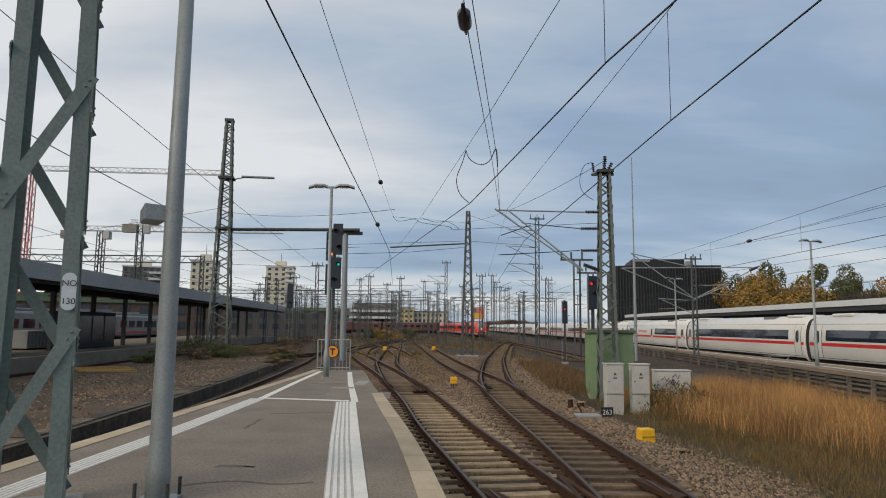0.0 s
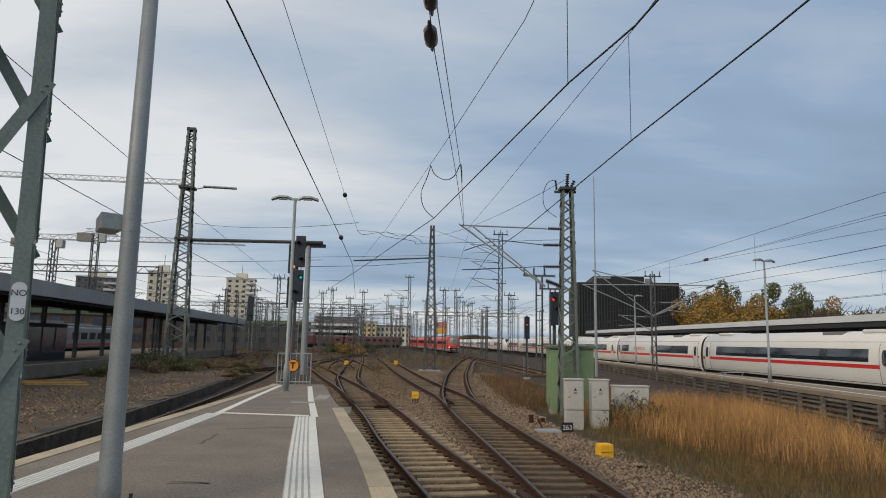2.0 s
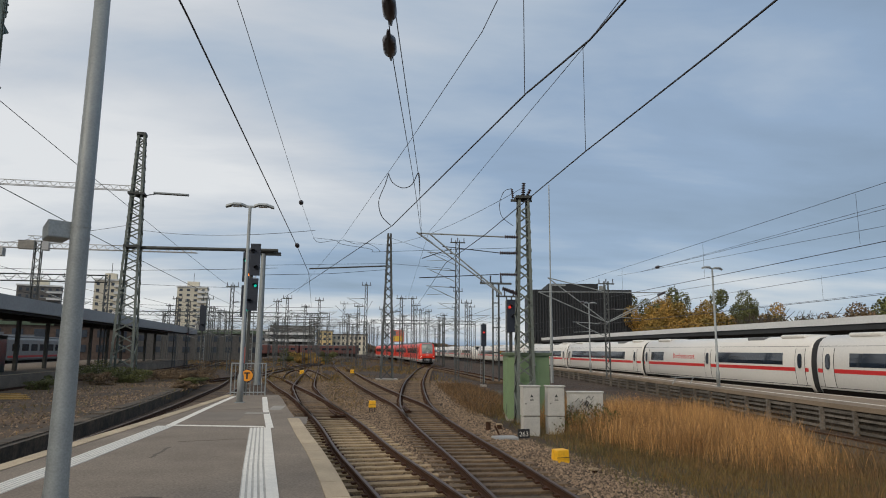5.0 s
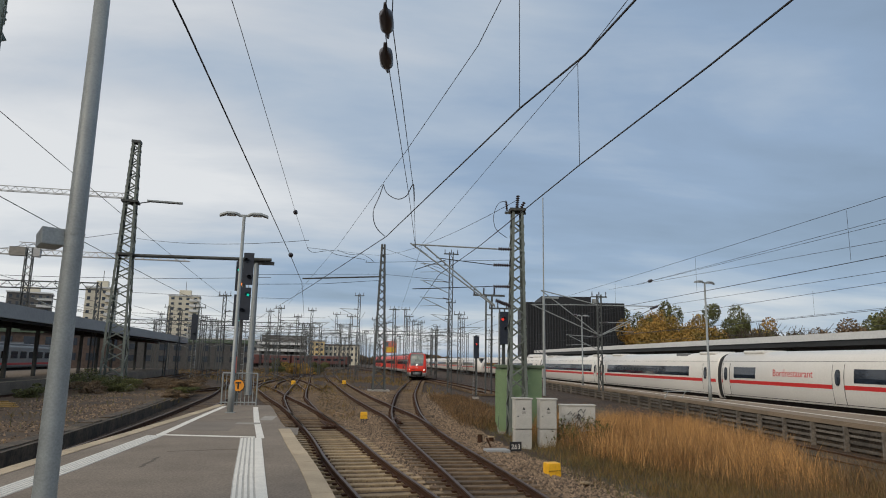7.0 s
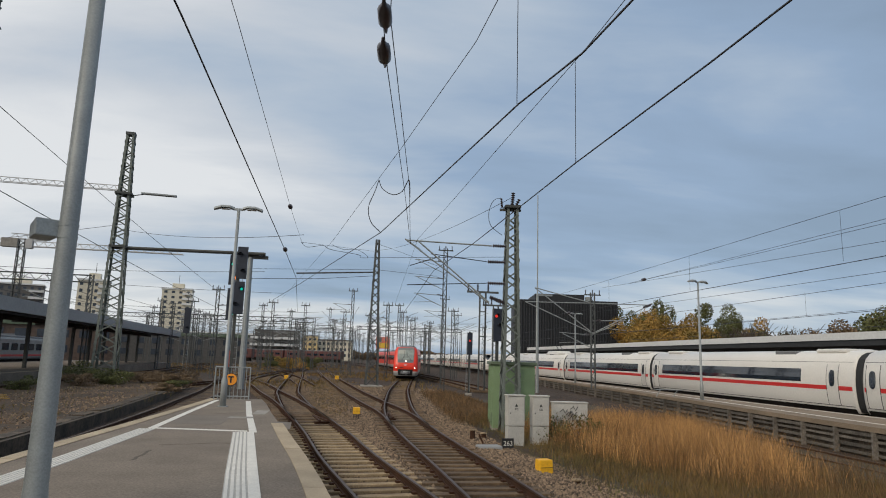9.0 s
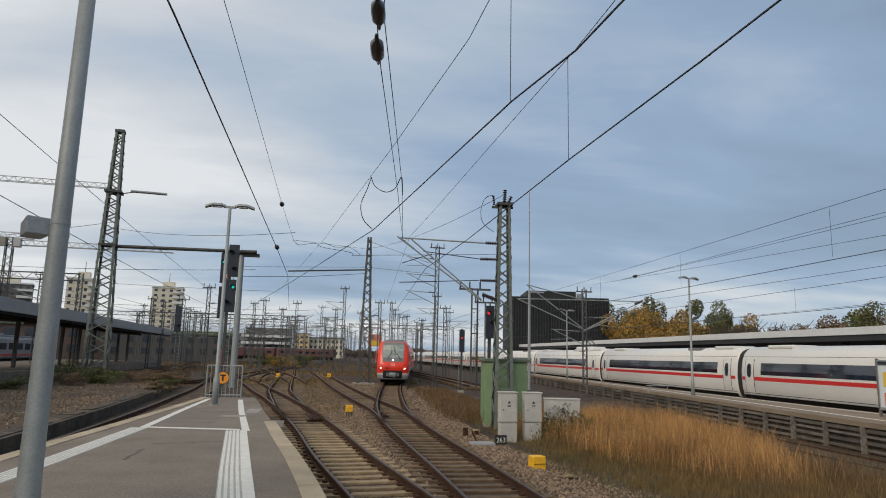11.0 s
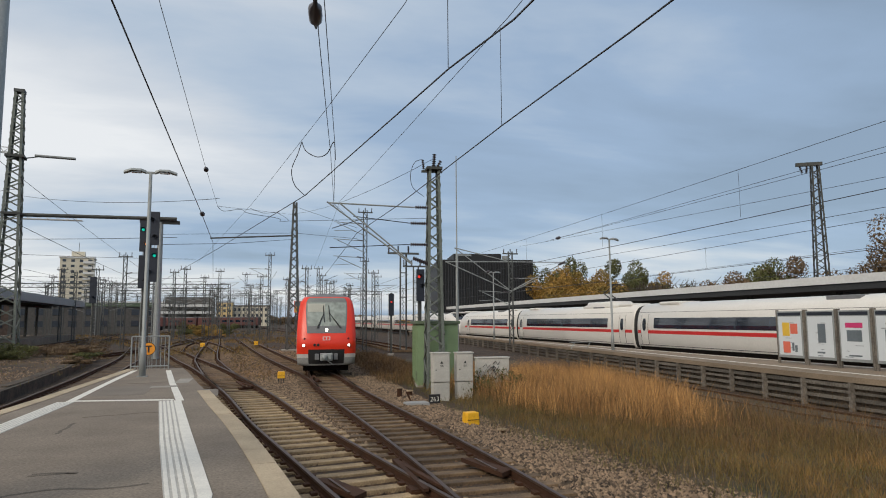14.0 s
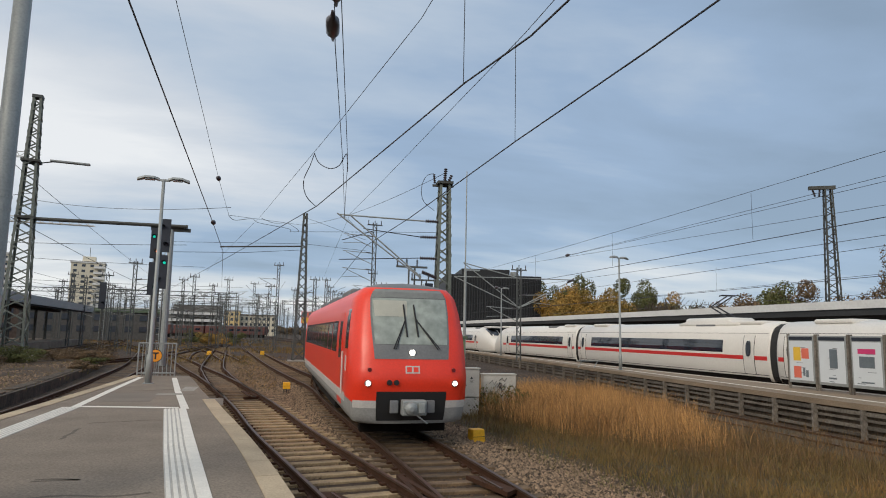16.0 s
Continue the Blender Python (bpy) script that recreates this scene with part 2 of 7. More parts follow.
    "poster_yellow": mat("poster_yellow_print", (0.75, 0.47, 0.05), 0.4, var=0.05, bump=0),
    "poster_red": mat("poster_red_print", (0.70, 0.16, 0.10), 0.4, var=0.05, bump=0),
    "poster_pink": mat("poster_magenta_print", (0.60, 0.04, 0.16), 0.4, var=0.05, bump=0),
    "poster_grey": mat("poster_grey_print", (0.14, 0.17, 0.19), 0.4, var=0.2, bump=0),
    "plank": mat("yellow_pine_plank", (0.42, 0.25, 0.07), 0.8, var=0.2, scale=4, fine=30, bump=0.2, rand=0.2),
    "guard": mat("grey_guard_rail_steel", (0.17, 0.15, 0.125), 0.7, 0.15, var=0.4, scale=1.5, fine=15, bump=0.1, rand=0.35),
}

# ---- mesh helpers ----
def part(name, bm, material, parent=None, label="", smooth=False):
    me = bpy.data.meshes.new(name)
    if smooth:
        for f in bm.faces:
            f.smooth = True
    bm.to_mesh(me); bm.free()
    me.materials.append(M[material])
    ob = new(name, me)
    if parent is not None:
        ob.parent = parent
    if label:
        ob["label"] = label
    return ob


def thing(name, m, label, category, group="", kind=""):
    ob = new(name)
    ob.empty_display_size = 0.2
    ob.matrix_basis = m
    return tagged(ob, label, category, group, kind)


def box(bm, x0, x1, y0, y1, z0, z1, bevel=0.0):
    r = bmesh.ops.create_cube(bm, size=1)
    vs = r["verts"]
    for v in vs:
        v.co = Vector((x0 + (v.co.x + 0.5) * (x1 - x0), y0 + (v.co.y + 0.5) * (y1 - y0), z0 + (v.co.z + 0.5) * (z1 - z0)))
    if bevel:
        es = list({e for v in vs for e in v.link_edges})
        bmesh.ops.bevel(bm, geom=es, offset=bevel, segments=2, affect="EDGES", profile=0.5)
    return bm


def B(*a, **k):
    return box(bmesh.new(), *a, **k)


def beam(bm, p, q, w, h, up=(0, 0, 1)):
    """A rectangular bar from p to q, w wide and h high."""
    p, q = Vector(p), Vector(q)
    d = (q - p).normalized()
    u = Vector(up)
    if abs(d.dot(u)) > 0.98:
        u = Vector((0, 1, 0))
    s = d.cross(u).normalized(); u = s.cross(d)
    vs = [bm.verts.new(c + s * a * w / 2 + u * b * h / 2) for c in (p, q) for a, b in ((-1, -1), (1, -1), (1, 1), (-1, 1))]
    for f in ((0, 1, 2, 3), (7, 6, 5, 4), (0, 4, 5, 1), (1, 5, 6, 2), (2, 6, 7, 3), (3, 7, 4, 0)):
        bm.faces.new([vs[i] for i in f])
    return bm


def angle_bar(bm, p, q, w, t, sx, sy):
    """An L profile upright from p to q with its legs towards sx and sy."""
    p, q = Vector(p), Vector(q)
    pts = [(0, 0), (w * sx, 0), (w * sx, t * sy), (t * sx, t * sy), (t * sx, w * sy), (0, w * sy)]
    a = [bm.verts.new(p + Vector((x, y, 0))) for x, y in pts]
    b = [bm.verts.new(q + Vector((x, y, 0))) for x, y in pts]
    for i in range(6):
        j = (i + 1) % 6
        bm.faces.new((a[i], a[j], b[j], b[i]))
    bm.faces.new(a[::-1]); bm.faces.new(b)
    return bm


def rod(bm, pts, r, n=6, r1=None, cap=True):
    """A round bar through points."""
    pts = [Vector(p) for p in pts]
    rings = []
    for i, p in enumerate(pts):
        d = (pts[min(i + 1, len(pts) - 1)] - pts[max(i - 1, 0)]).normalized()
        u = Vector((0, 0, 1)) if abs(d.z) < 0.95 else Vector((1, 0, 0))
        s = d.cross(u).normalized(); u = s.cross(d)
        k = i / max(len(pts) - 1, 1)
        rr = r if r1 is None else r + (r1 - r) * k
        rings.append([bm.verts.new(p + (s * math.cos(2 * math.pi * j / n) + u * math.sin(2 * math.pi * j / n)) * rr) for j in range(n)])
    for a, b in zip(rings, rings[1:]):
        for j in range(n):
            bm.faces.new((a[j], a[(j + 1) % n], b[(j + 1) % n], b[j]))
    if cap:
        bm.faces.new(rings[0][::-1]); bm.faces.new(rings[-1])
    return bm


def turned(bm, profile, at=(0, 0, 0), n=12, axis=(0, 0, 1)):
    """A turned body: (radius, height) pairs along an axis."""
    q = Vector((0, 0, 1)).rotation_difference(Vector(axis))
    at = Vector(at)
    rings = [[bm.verts.new(at + q @ Vector((r * math.cos(2 * math.pi * j / n), r * math.sin(2 * math.pi * j / n), h))) for j in range(n)] for r, h in profile]
    for a, b in zip(rings, rings[1:]):
        for j in range(n):
            bm.faces.new((a[j], a[(j + 1) % n], b[(j + 1) % n], b[j]))
    bm.faces.new(rings[0][::-1]); bm.faces.new(rings[-1])
    return bm


def smooth_line(pts, step):
    """Points along a soft curve through pts (x, y), about step apart."""
    P = [Vector((x, y, 0)) for x, y in pts]
    P = [P[0] * 2 - P[1]] + P + [P[-1] * 2 - P[-2]]
    out = []
    for a, b, c, d in zip(P, P[1:], P[2:], P[3:]):
        n = max(2, int((c - b).length / step))
        for i in range(n):
            t = i / n
            out.append(0.5 * ((2 * b) + (c - a) * t + (2 * a - 5 * b + 4 * c - d) * t * t + (3 * b - a - 3 * c + d) * t ** 3))
    out.append(P[-2])
    return out


class Path:
    def __init__(self, pts, step=0.5):
        self.p = smooth_line(pts, step)
        self.s = [0.0]
        for a, b in zip(self.p, self.p[1:]):
            self.s.append(self.s[-1] + (b - a).length)
        self.s = np.array(self.s)
        self.xy = np.array([(v.x, v.y) for v in self.p])

    def at(self, s):
        return Vector((float(np.interp(s, self.s, self.xy[:, 0])), float(np.interp(s, self.s, self.xy[:, 1])), 0))

    def of_y(self, y):
        return float(np.interp(y, self.xy[:, 1], self.s))

    def turn(self, s):
        d = self.at(s + 0.5) - self.at(s - 0.5)
        return d.normalized()


# ---- ground: one sheet ----
def ground_z(x, y):
    # bed level under the rails, falling towards the low strip beside the far platform
    z = -0.22
    k = min(max((x - 4.6) / 2.0, 0), 1)
    z -= 0.2 * k * k * (3 - 2 * k)
    k = min(max((x - 8.0) / 7.0, 0), 1) * min(max((60 - y) / 25, 0), 1)
    z -= 0.22 * k * k * (3 - 2 * k)
    return z


def make_ground():
    xs = [-4000, -1500, -600, -250, -120, -70, -40] + [x * 0.5 for x in range(-60, 61)] + [34, 40, 60, 110, 250, 600, 1500, 4000]
    ys = [-600, -200, -60, -20] + [y * 0.6 for y in range(-10, 100)] + [64, 70, 78, 88, 100, 115, 135, 160, 200, 260, 350, 500, 800, 1500, 4000]
    bm = bmesh.new()
    g = []
    for y in ys:
        row = []
        for x in xs:
            z = ground_z(x, y)
            if -30 <= x <= 30 and -6 <= y <= 60:
                z += noise.noise((x * 0.6, y * 0.6, 0)) * 0.03 + noise.noise((x * 2.3, y * 2.3, 5)) * 0.015
            row.append(bm.verts.new((x, y, z)))
        g.append(row)
    for a, b in zip(g, g[1:]):
        for i in range(len(xs) - 1):
            bm.faces.new((a[i], a[i + 1], b[i + 1], b[i]))
    ob = part("ground", bm, "ballast", smooth=True)
    return tagged(ob, "dusty brown ballast and cinder ground of a railway yard", "ground", kind="structure")

make_ground()

# ---- our platform ----
def slab(name, outline, z0, z1, material, parent=None, label=""):
    bm = bmesh.new()
    a = [bm.verts.new((x, y, z0)) for x, y in outline]
    b = [bm.verts.new((x, y, z1)) for x, y in outline]
    n = len(a)
    bm.faces.new(a[::-1]); bm.faces.new(b)
    for i in range(n):
        bm.faces.new((a[i], a[(i + 1) % n], b[(i + 1) % n], b[i]))
    bmesh.ops.recalc_face_normals(bm, faces=bm.faces)
    return part(name, bm, material, parent, label)


PZ = 0.76
# edge line on the track side (x, y) and on the far side
EDGE_R = [(3.4, -26.0), (1.22, -3.0), (0.44, 4.0), (0.05, 7.5), (-0.27, 10.0), (-0.66, 12.6), (-1.14, 15.4), (-1.59, 18.2), (-2.2, 21.7), (-2.85, 25.8), (-3.3, 28.2)]
EDGE_L = [(-5.4, 28.2), (-5.45, 23.0), (-5.55, 18.2), (-5.68, 13.8), (-5.75, 10.5), (-5.85, 6.0), (-6.0, -3.0), (-6.4, -26.0)]


def shifted(line, d):
    """The line moved d metres to the left of its course."""
    out = []
    for i, (x, y) in enumerate(line):
        ax, ay = line[max(i - 1, 0)]; bx, by = line[min(i + 1, len(line) - 1)]
        k = math.hypot(bx - ax, by - ay)
        out.append((x - (by - ay) / k * d, y + (bx - ax) / k * d))
    return out


def ribbon(line, d0, d1):
    return shifted(line, d0) + shifted(line, d1)[::-1]


platform = slab("platform", shifted(EDGE_R, 0.08) + shifted(EDGE_L, 0.08), -0.4, PZ, "asphalt")
tagged(platform, "grey asphalt station platform tapering towards its end", "platform", kind="structure")
platform_wall = slab("wall_platform_edge", ribbon(EDGE_R, 0.085, 0.0), -0.4, PZ - 0.16, "dark_concrete")
tagged(platform_wall, "sooty concrete wall under the platform edge", "platform wall", kind="structure")
platform_wall = slab("wall_platform_back", ribbon(EDGE_L, 0.085, 0.0), -0.4, PZ - 0.16, "dark_concrete")
tagged(platform_wall, "sooty concrete wall under the platform edge", "platform wall", kind="structure")


def edge_stones():
    for line, w, gap in ((EDGE_R, 0.31, (44.3, 99)), (EDGE_L, 0.30, (99, 99))):
        p = Path([(x, y) for x, y in line], 0.25)
        s = 0.0
        while s < p.s[-1] - 0.3:
            if gap[0] < s < gap[1]:
                s += 1.0
                continue
            a, b = p.at(s + 0.006), p.at(min(s + 0.994, p.s[-1]))
            d = (b - a).normalized(); nrm = Vector((-d.y, d.x, 0))
            bm = bmesh.new()
            c = (a + b) / 2 + nrm * (w / 2 - 0.01)
            dz = random.uniform(-0.002, 0.003)
            L = (b - a).length
            box(bm, -L / 2, L / 2, -w / 2, w / 2, PZ - 0.16, PZ + 0.012 + dz)
            bmesh.ops.rotate(bm, verts=bm.verts, cent=(0, 0, 0), matrix=Matrix.Rotation(math.atan2(d.y, d.x), 3, "Z"))
            bmesh.ops.translate(bm, verts=bm.verts, vec=c)
            part("edge_stone", bm, "kerb", platform)
            s += 1.0


def markings():
    # guide strip: six ribs on a white band, beside the track edge
    mid = [(-0.72, 4.0), (-1.04, 7.4), (-1.62, 11.2), (-2.38, 16.5)]
    slab("guide_band", ribbon(mid, -0.24, 0.24), PZ, PZ + 0.004, "guide_grey", platform, "white tactile guide strip")
    for k in range(6):
        o = -0.20 + k * 0.08
        slab("guide_rib", ribbon(mid, o - 0.024, o + 0.024), PZ + 0.004, PZ + 0.010, "white_paint", platform)
    slab("edge_line", ribbon([(-0.87 + 0.0, 4.0), (-0.86, 7.4), (-1.44, 11.3), (-2.2, 16.5)], -0.07, 0.07), PZ + 0.0045, PZ + 0.011, "white_paint", platform, "white painted line")
    slab("edge_line", ribbon([(-2.15, 16.5), (-2.95, 21.5), (-3.75, 26.9)], -0.09, 0.09), PZ, PZ + 0.004, "white_paint", platform, "white painted line")
    slab("cross_line", [(-2.3, 16.62), (-2.34, 16.86), (-4.75, 17.32), (-4.72, 17.1)], PZ, PZ + 0.0035, "white_paint", platform, "white painted line")
    back = [(-4.95, 4.0), (-4.82, 8.3), (-4.72, 12.0), (-4.70, 17.0)]
    slab("guide_band", ribbon(back, -0.2, 0.2), PZ, PZ + 0.004, "guide_grey", platform, "white tactile guide strip")
    for k in range(5):
        o = -0.15 + k * 0.075
        slab("guide_rib", ribbon(back, o - 0.023, o + 0.023), PZ + 0.004, PZ + 0.010, "white_paint", platform)
    slab("edge_line", ribbon([(-4.66, 17.2), (-4.85, 22.0), (-5.0, 27.2)], -0.11, 0.07), PZ, PZ + 0.004, "white_paint", platform, "white painted line")
    # cover plates let into the asphalt
    for x, y, w, l in ((-2.66, 22.0, 0.4, 1.5), (-1.93, 6.7, 0.92, 0.85), (-3.0, 20.2, 0.7, 0.5)):
        part("cover_plate", B(x - w / 2, x + w / 2, y - l / 2, y + l / 2, PZ - 0.01, PZ + 0.005), "concrete", platform)

    for x0, x1, y0, y1, m in ((-4.5, -3.2, 18.2, 20.6, "asphalt_patch"), (-1.75, -1.35, 17.4, 19.0, "asphalt_patch")):
        slab("repair_patch", [(x0, y0), (x1, y0 - 0.1), (x1 - 0.1, y1), (x0 - 0.15, y1 + 0.1)], PZ - 0.01, PZ + 0.003, m, platform, "darker asphalt repair patch")
    rng = random.Random(4)
    for x, y, a, n in ((-3.05, 7.9, 0.95, 9), (-3.02, 8.95, 0.3, 3), (-3.0, 9.05, 0.35, 3), (-2.3, 14.5, 2.6, 8), (-3.6, 12.2, 1.2, 7), (-4.2, 21.5, 0.2, 8)):
        pts = [(x, y)]
        for k in range(n):
            a += rng.uniform(-0.4, 0.4)
            pts.append((pts[-1][0] + 0.18 * math.cos(a), pts[-1][1] + 0.18 * math.sin(a)))
        slab("crack", ribbon(pts, -0.03, 0.03), PZ - 0.01, PZ + 0.0025, "asphalt_stain", platform, "dark crack in the asphalt")

M["asphalt_stain"] = mat("dark_stained_asphalt", (0.12, 0.098, 0.076), 0.95, var=0.3, scale=1.0, fine=40, bump=0.3, depth=0.004)
M["asphalt_patch"] = mat("dark_patch_asphalt", (0.19, 0.16, 0.13), 0.95, var=0.2, scale=1.0, fine=60, bump=0.3, depth=0.004)
markings()

# ---- tracks ----
LINE_A = [(6.2, -30), (4.2, -12), (3.45, -4), (2.85, 2.5), (1.42, 10.8), (0.82, 14.3), (0.15, 18.3), (-0.62, 24.0), (-1.5, 29.5), (-2.45, 35), (-3.6, 41), (-5.1, 48), (-7.5, 60), (-10, 70), (-14, 85), (-21.5, 110), (-38, 160), (-66, 240)]
LINE_A2 = [(-1.2, 27.8), (-2.1, 33), (-2.85, 38.5), (-3.4, 43), (-4.3, 52), (-5.9, 81), (-8.2, 130), (-9.0, 240)]
LINE_B = [(6.6, -30), (4.5, -12), (3.75, -4), (3.35, 2.5), (3.28, 10.5), (3.16, 14.4), (3.05, 17), (2.88, 20.3), (2.70, 24.6), (2.63, 29), (2.76, 33.5), (3.02, 38), (3.7, 47), (4.5, 56), (5.8, 68), (8.7, 93), (11.7, 116), (11.9, 134), (10.9, 154), (10.2, 170), (8.6, 195), (6, 225), (2, 260), (-5, 310)]
LINE_B2 = [(2.66, 26.5), (2.4, 33), (1.6, 40.6), (0.3, 54.5), (-1.8, 83), (-3.6, 112), (-6, 160), (-8.7, 212)]
LINE_C = [(-7.6, -30), (-7.2, -12), (-7.15, 8), (-7.35, 18), (-7.7, 27), (-8.6, 40), (-10.3, 57), (-15.5, 91), (-27, 160), (-42, 240)]
LINE_D = [(18.3, 4.0), (18.0, 12), (17.9, 18), (18.2, 26), (18.8, 38), (17.9, 55), (14.5, 75), (12.5, 95), (11.5, 120)]
ICE_LINE = [(27.5, -110), (28.0, 0), (28.2, 30), (28.6, 60), (29.1, 110), (29.4, 190), (28.8, 300), (27.5, 420)]

RAILS = []
def rails_of(name, line, label, z=0.0, gauge=1.505):
    t = thing(name, Matrix.Identity(4), label, "railway track", kind="structure")
    p = Path(line, 1.0)
    for side in (-1, 1):
        for nm, w, z0, z1, mt in (("rail", 0.125, -0.165, -0.145, "rail"), ("rail_web", 0.03, -0.147, -0.035, "rail"), ("rail_head", 0.068, -0.037, 0.0, "railhead")):
            bm = bmesh.new()
            prev = None
            for i, c in enumerate(p.p):
                d = p.turn(p.s[i]); nrm = Vector((d.y, -d.x, 0))
                c2 = c + nrm * side * gauge / 2
                ring = [bm.verts.new(c2 + nrm * a * w / 2 + Vector((0, 0, zz + z))) for a, zz in ((-1, z0), (1, z0), (1, z1), (-1, z1))]
                if prev:
                    for j in range(4):
                        bm.faces.new((prev[j], prev[(j + 1) % 4], ring[(j + 1) % 4], ring[j]))
                prev = ring
            part(nm, bm, mt, t)
    RAILS.append((t, p, z))
    return t

rails_of("track_1", LINE_A, "rusty railway track on worn sleepers beside the platform")
rails_of("track_2", LINE_B, "railway track curving into the station on worn sleepers")
rails_of("track_3", LINE_A2, "branching railway track beyond a turnout")
rails_of("track_4", LINE_B2, "branching railway track beyond a turnout")
rails_of("track_5", LINE_C, "dark sunken track between two platforms", z=-0.05)
rails_of("track_6", LINE_D, "rusty disused track along the far platform wall", z=-0.55)
rails_of("track_7", ICE_LINE, "track under the white express train", z=0.08)

rails_of("track_8", [(-13.5, 54), (-11.0, 68), (-10.2, 90), (-9.1, 116), (-8.4, 150), (-9, 200)], "crossover track between two lines")
rails_of("track_12", [(-18.45, -3), (-22.75, 66), (-26.6, 112), (-33, 170)], "rusty track between two low platforms", z=0.06)
rails_of("track_9", [(-15.5, 40), (-17.5, 66), (-21.5, 91), (-32, 160), (-48, 240)], "rusty yard track")
rails_of("track_10", [(12.9, 60), (12.6, 84), (11.0, 118), (6.5, 160), (0, 220)], "yard track joining the curve")
rails_of("track_11", [(-3.4, 60), (-6.8, 84), (-15, 130), (-27, 190)], "crossover track between two lines")
rails_of("track_13", [(-2.2, 84), (-4.5, 130), (-4, 190), (2, 260)], "rusty yard track")
rails_of("track_14", [(-7.9, 62), (-9.2, 80), (-8.9, 100), (-7.6, 130)], "crossover track between two lines")

# blades and frogs of the turnouts
def frog(x, y, rz):
    t = thing("turnout_frog", pose(x, y, -0.03, 0, 0, rz), "dark steel crossing piece between turnout rails", "track part")
    bm = bmesh.new()
    beam(bm, (-0.16, -1.2, 0), (0.0, 1.0, 0.02), 0.09, 0.05); beam(bm, (0.16, -1.2, 0), (0.0, 1.0, 0.02), 0.09, 0.05)
    box(bm, -0.3, 0.3, -0.9, -0.6, -0.15, -0.06)
    part("casting", bm, "rail", t)

def crossing_plate(x, y, rz):
    t = thing("crossing_plate", pose(x, y, -0.05, 0, 0, rz), "dark steel wedge plate between the turnout rails", "track part")
    bm = bmesh.new()
    pts = [(-0.10, 0.75), (0.16, 0.6), (0.34, -0.5), (0.06, -0.7)]
    a = [bm.verts.new((px, py, -0.06)) for px, py in pts]; b = [bm.verts.new((px, py, 0.02)) for px, py in pts]
    bm.faces.new(b); bm.faces.new(a[::-1])
    for i in range(4):
        bm.faces.new((a[i], a[(i + 1) % 4], b[(i + 1) % 4], b[i]))
    bmesh.ops.recalc_face_normals(bm, faces=bm.faces)
    part("plate", bm, "rail", t)
    part("tie_bar", beam(bmesh.new(), (0.05, -0.5, 0.03), (0.08, 0.5, 0.03), 0.04, 0.03), "railhead", t)

crossing_plate(0.86, 10.6, 14); crossing_plate(3.62, 11.4, 6); crossing_plate(1.25, 8.6, 12)
frog(2.25, 11.2, 6); frog(-1.1, 29.0, 14); frog(2.05, 31, -2)

# ---- far platform on the right, with its wall ----
PR = 0.55
RP_EDGE = [(19.89, 4.4), (19.66, 13.3), (19.72, 18.9), (20.11, 24.4), (20.66, 31.1), (21.33, 38.9), (22.22, 50.0), (23.11, 64.4), (24.44, 83.3), (26.66, 122.2)]
rp_far = [(27.1, 122), (25.3, 60), (24.4, 30), (24.1, 4)]
right_platform = slab("platform_right", [(x + 0.1, y) for x, y in RP_EDGE] + rp_far, -0.5, PR, "paving")
tagged(right_platform, "long island platform with pale concrete edge", "platform", kind="structure")
slab("edge_band", ribbon(RP_EDGE, -0.42, -0.95), PR, PR + 0.008, "paving", right_platform, "sandy concrete edge slabs")
slab("edge_line", ribbon(RP_EDGE, -0.95, -1.15), PR, PR + 0.01, "white_paint", right_platform, "white painted line")
slab("edge_line", [(23.5, 4), (23.65, 4), (24.3, 45), (24.15, 45)], PR, PR + 0.006, "white_paint", right_platform, "white painted line")

def right_wall():
    w = thing("wall_right_platform", Matrix.Identity(4), "platform front of grey steel posts and horizontal planks", "platform wall", kind="structure")
    slab("backing", ribbon(RP_EDGE, 0.02, -0.14), -0.9, PR - 0.2, "dark_concrete", w)
    slab("coping", ribbon(RP_EDGE, 0.22, -0.14), PR - 0.2, PR, "paving", w)
    p = Path(RP_EDGE, 0.5)
    s = 0.6
    post = None
    while s < p.s[-1] - 2:
        a = p.at(s); d = p.turn(s); n = Vector((-d.y, d.x, 0))
        c = a + n * 0.2
        bm = bmesh.new()
        box(bm, -0.05, 0.05, -0.1, 0.1, -0.95, PR - 0.2)
        ob = part("post", bm, "guard", w)
        ob.matrix_basis = Matrix.Translation(c) @ Matrix.Rotation(math.atan2(d.y, d.x), 4, "Z")
        b = p.at(s + 2.2)
        for z, h in ((-0.78, 0.15), (-0.5, 0.10), (-0.24, 0.12), (0.0, 0.09), (0.22, 0.14)):
            bm = bmesh.new()
            beam(bm, a + n * 0.12 + Vector((0, 0, z)), b + n * 0.12 + Vector((0, 0, z)), 0.06, h)
            part("plank", bm, "guard", w)
        s += 2.2

right_wall()

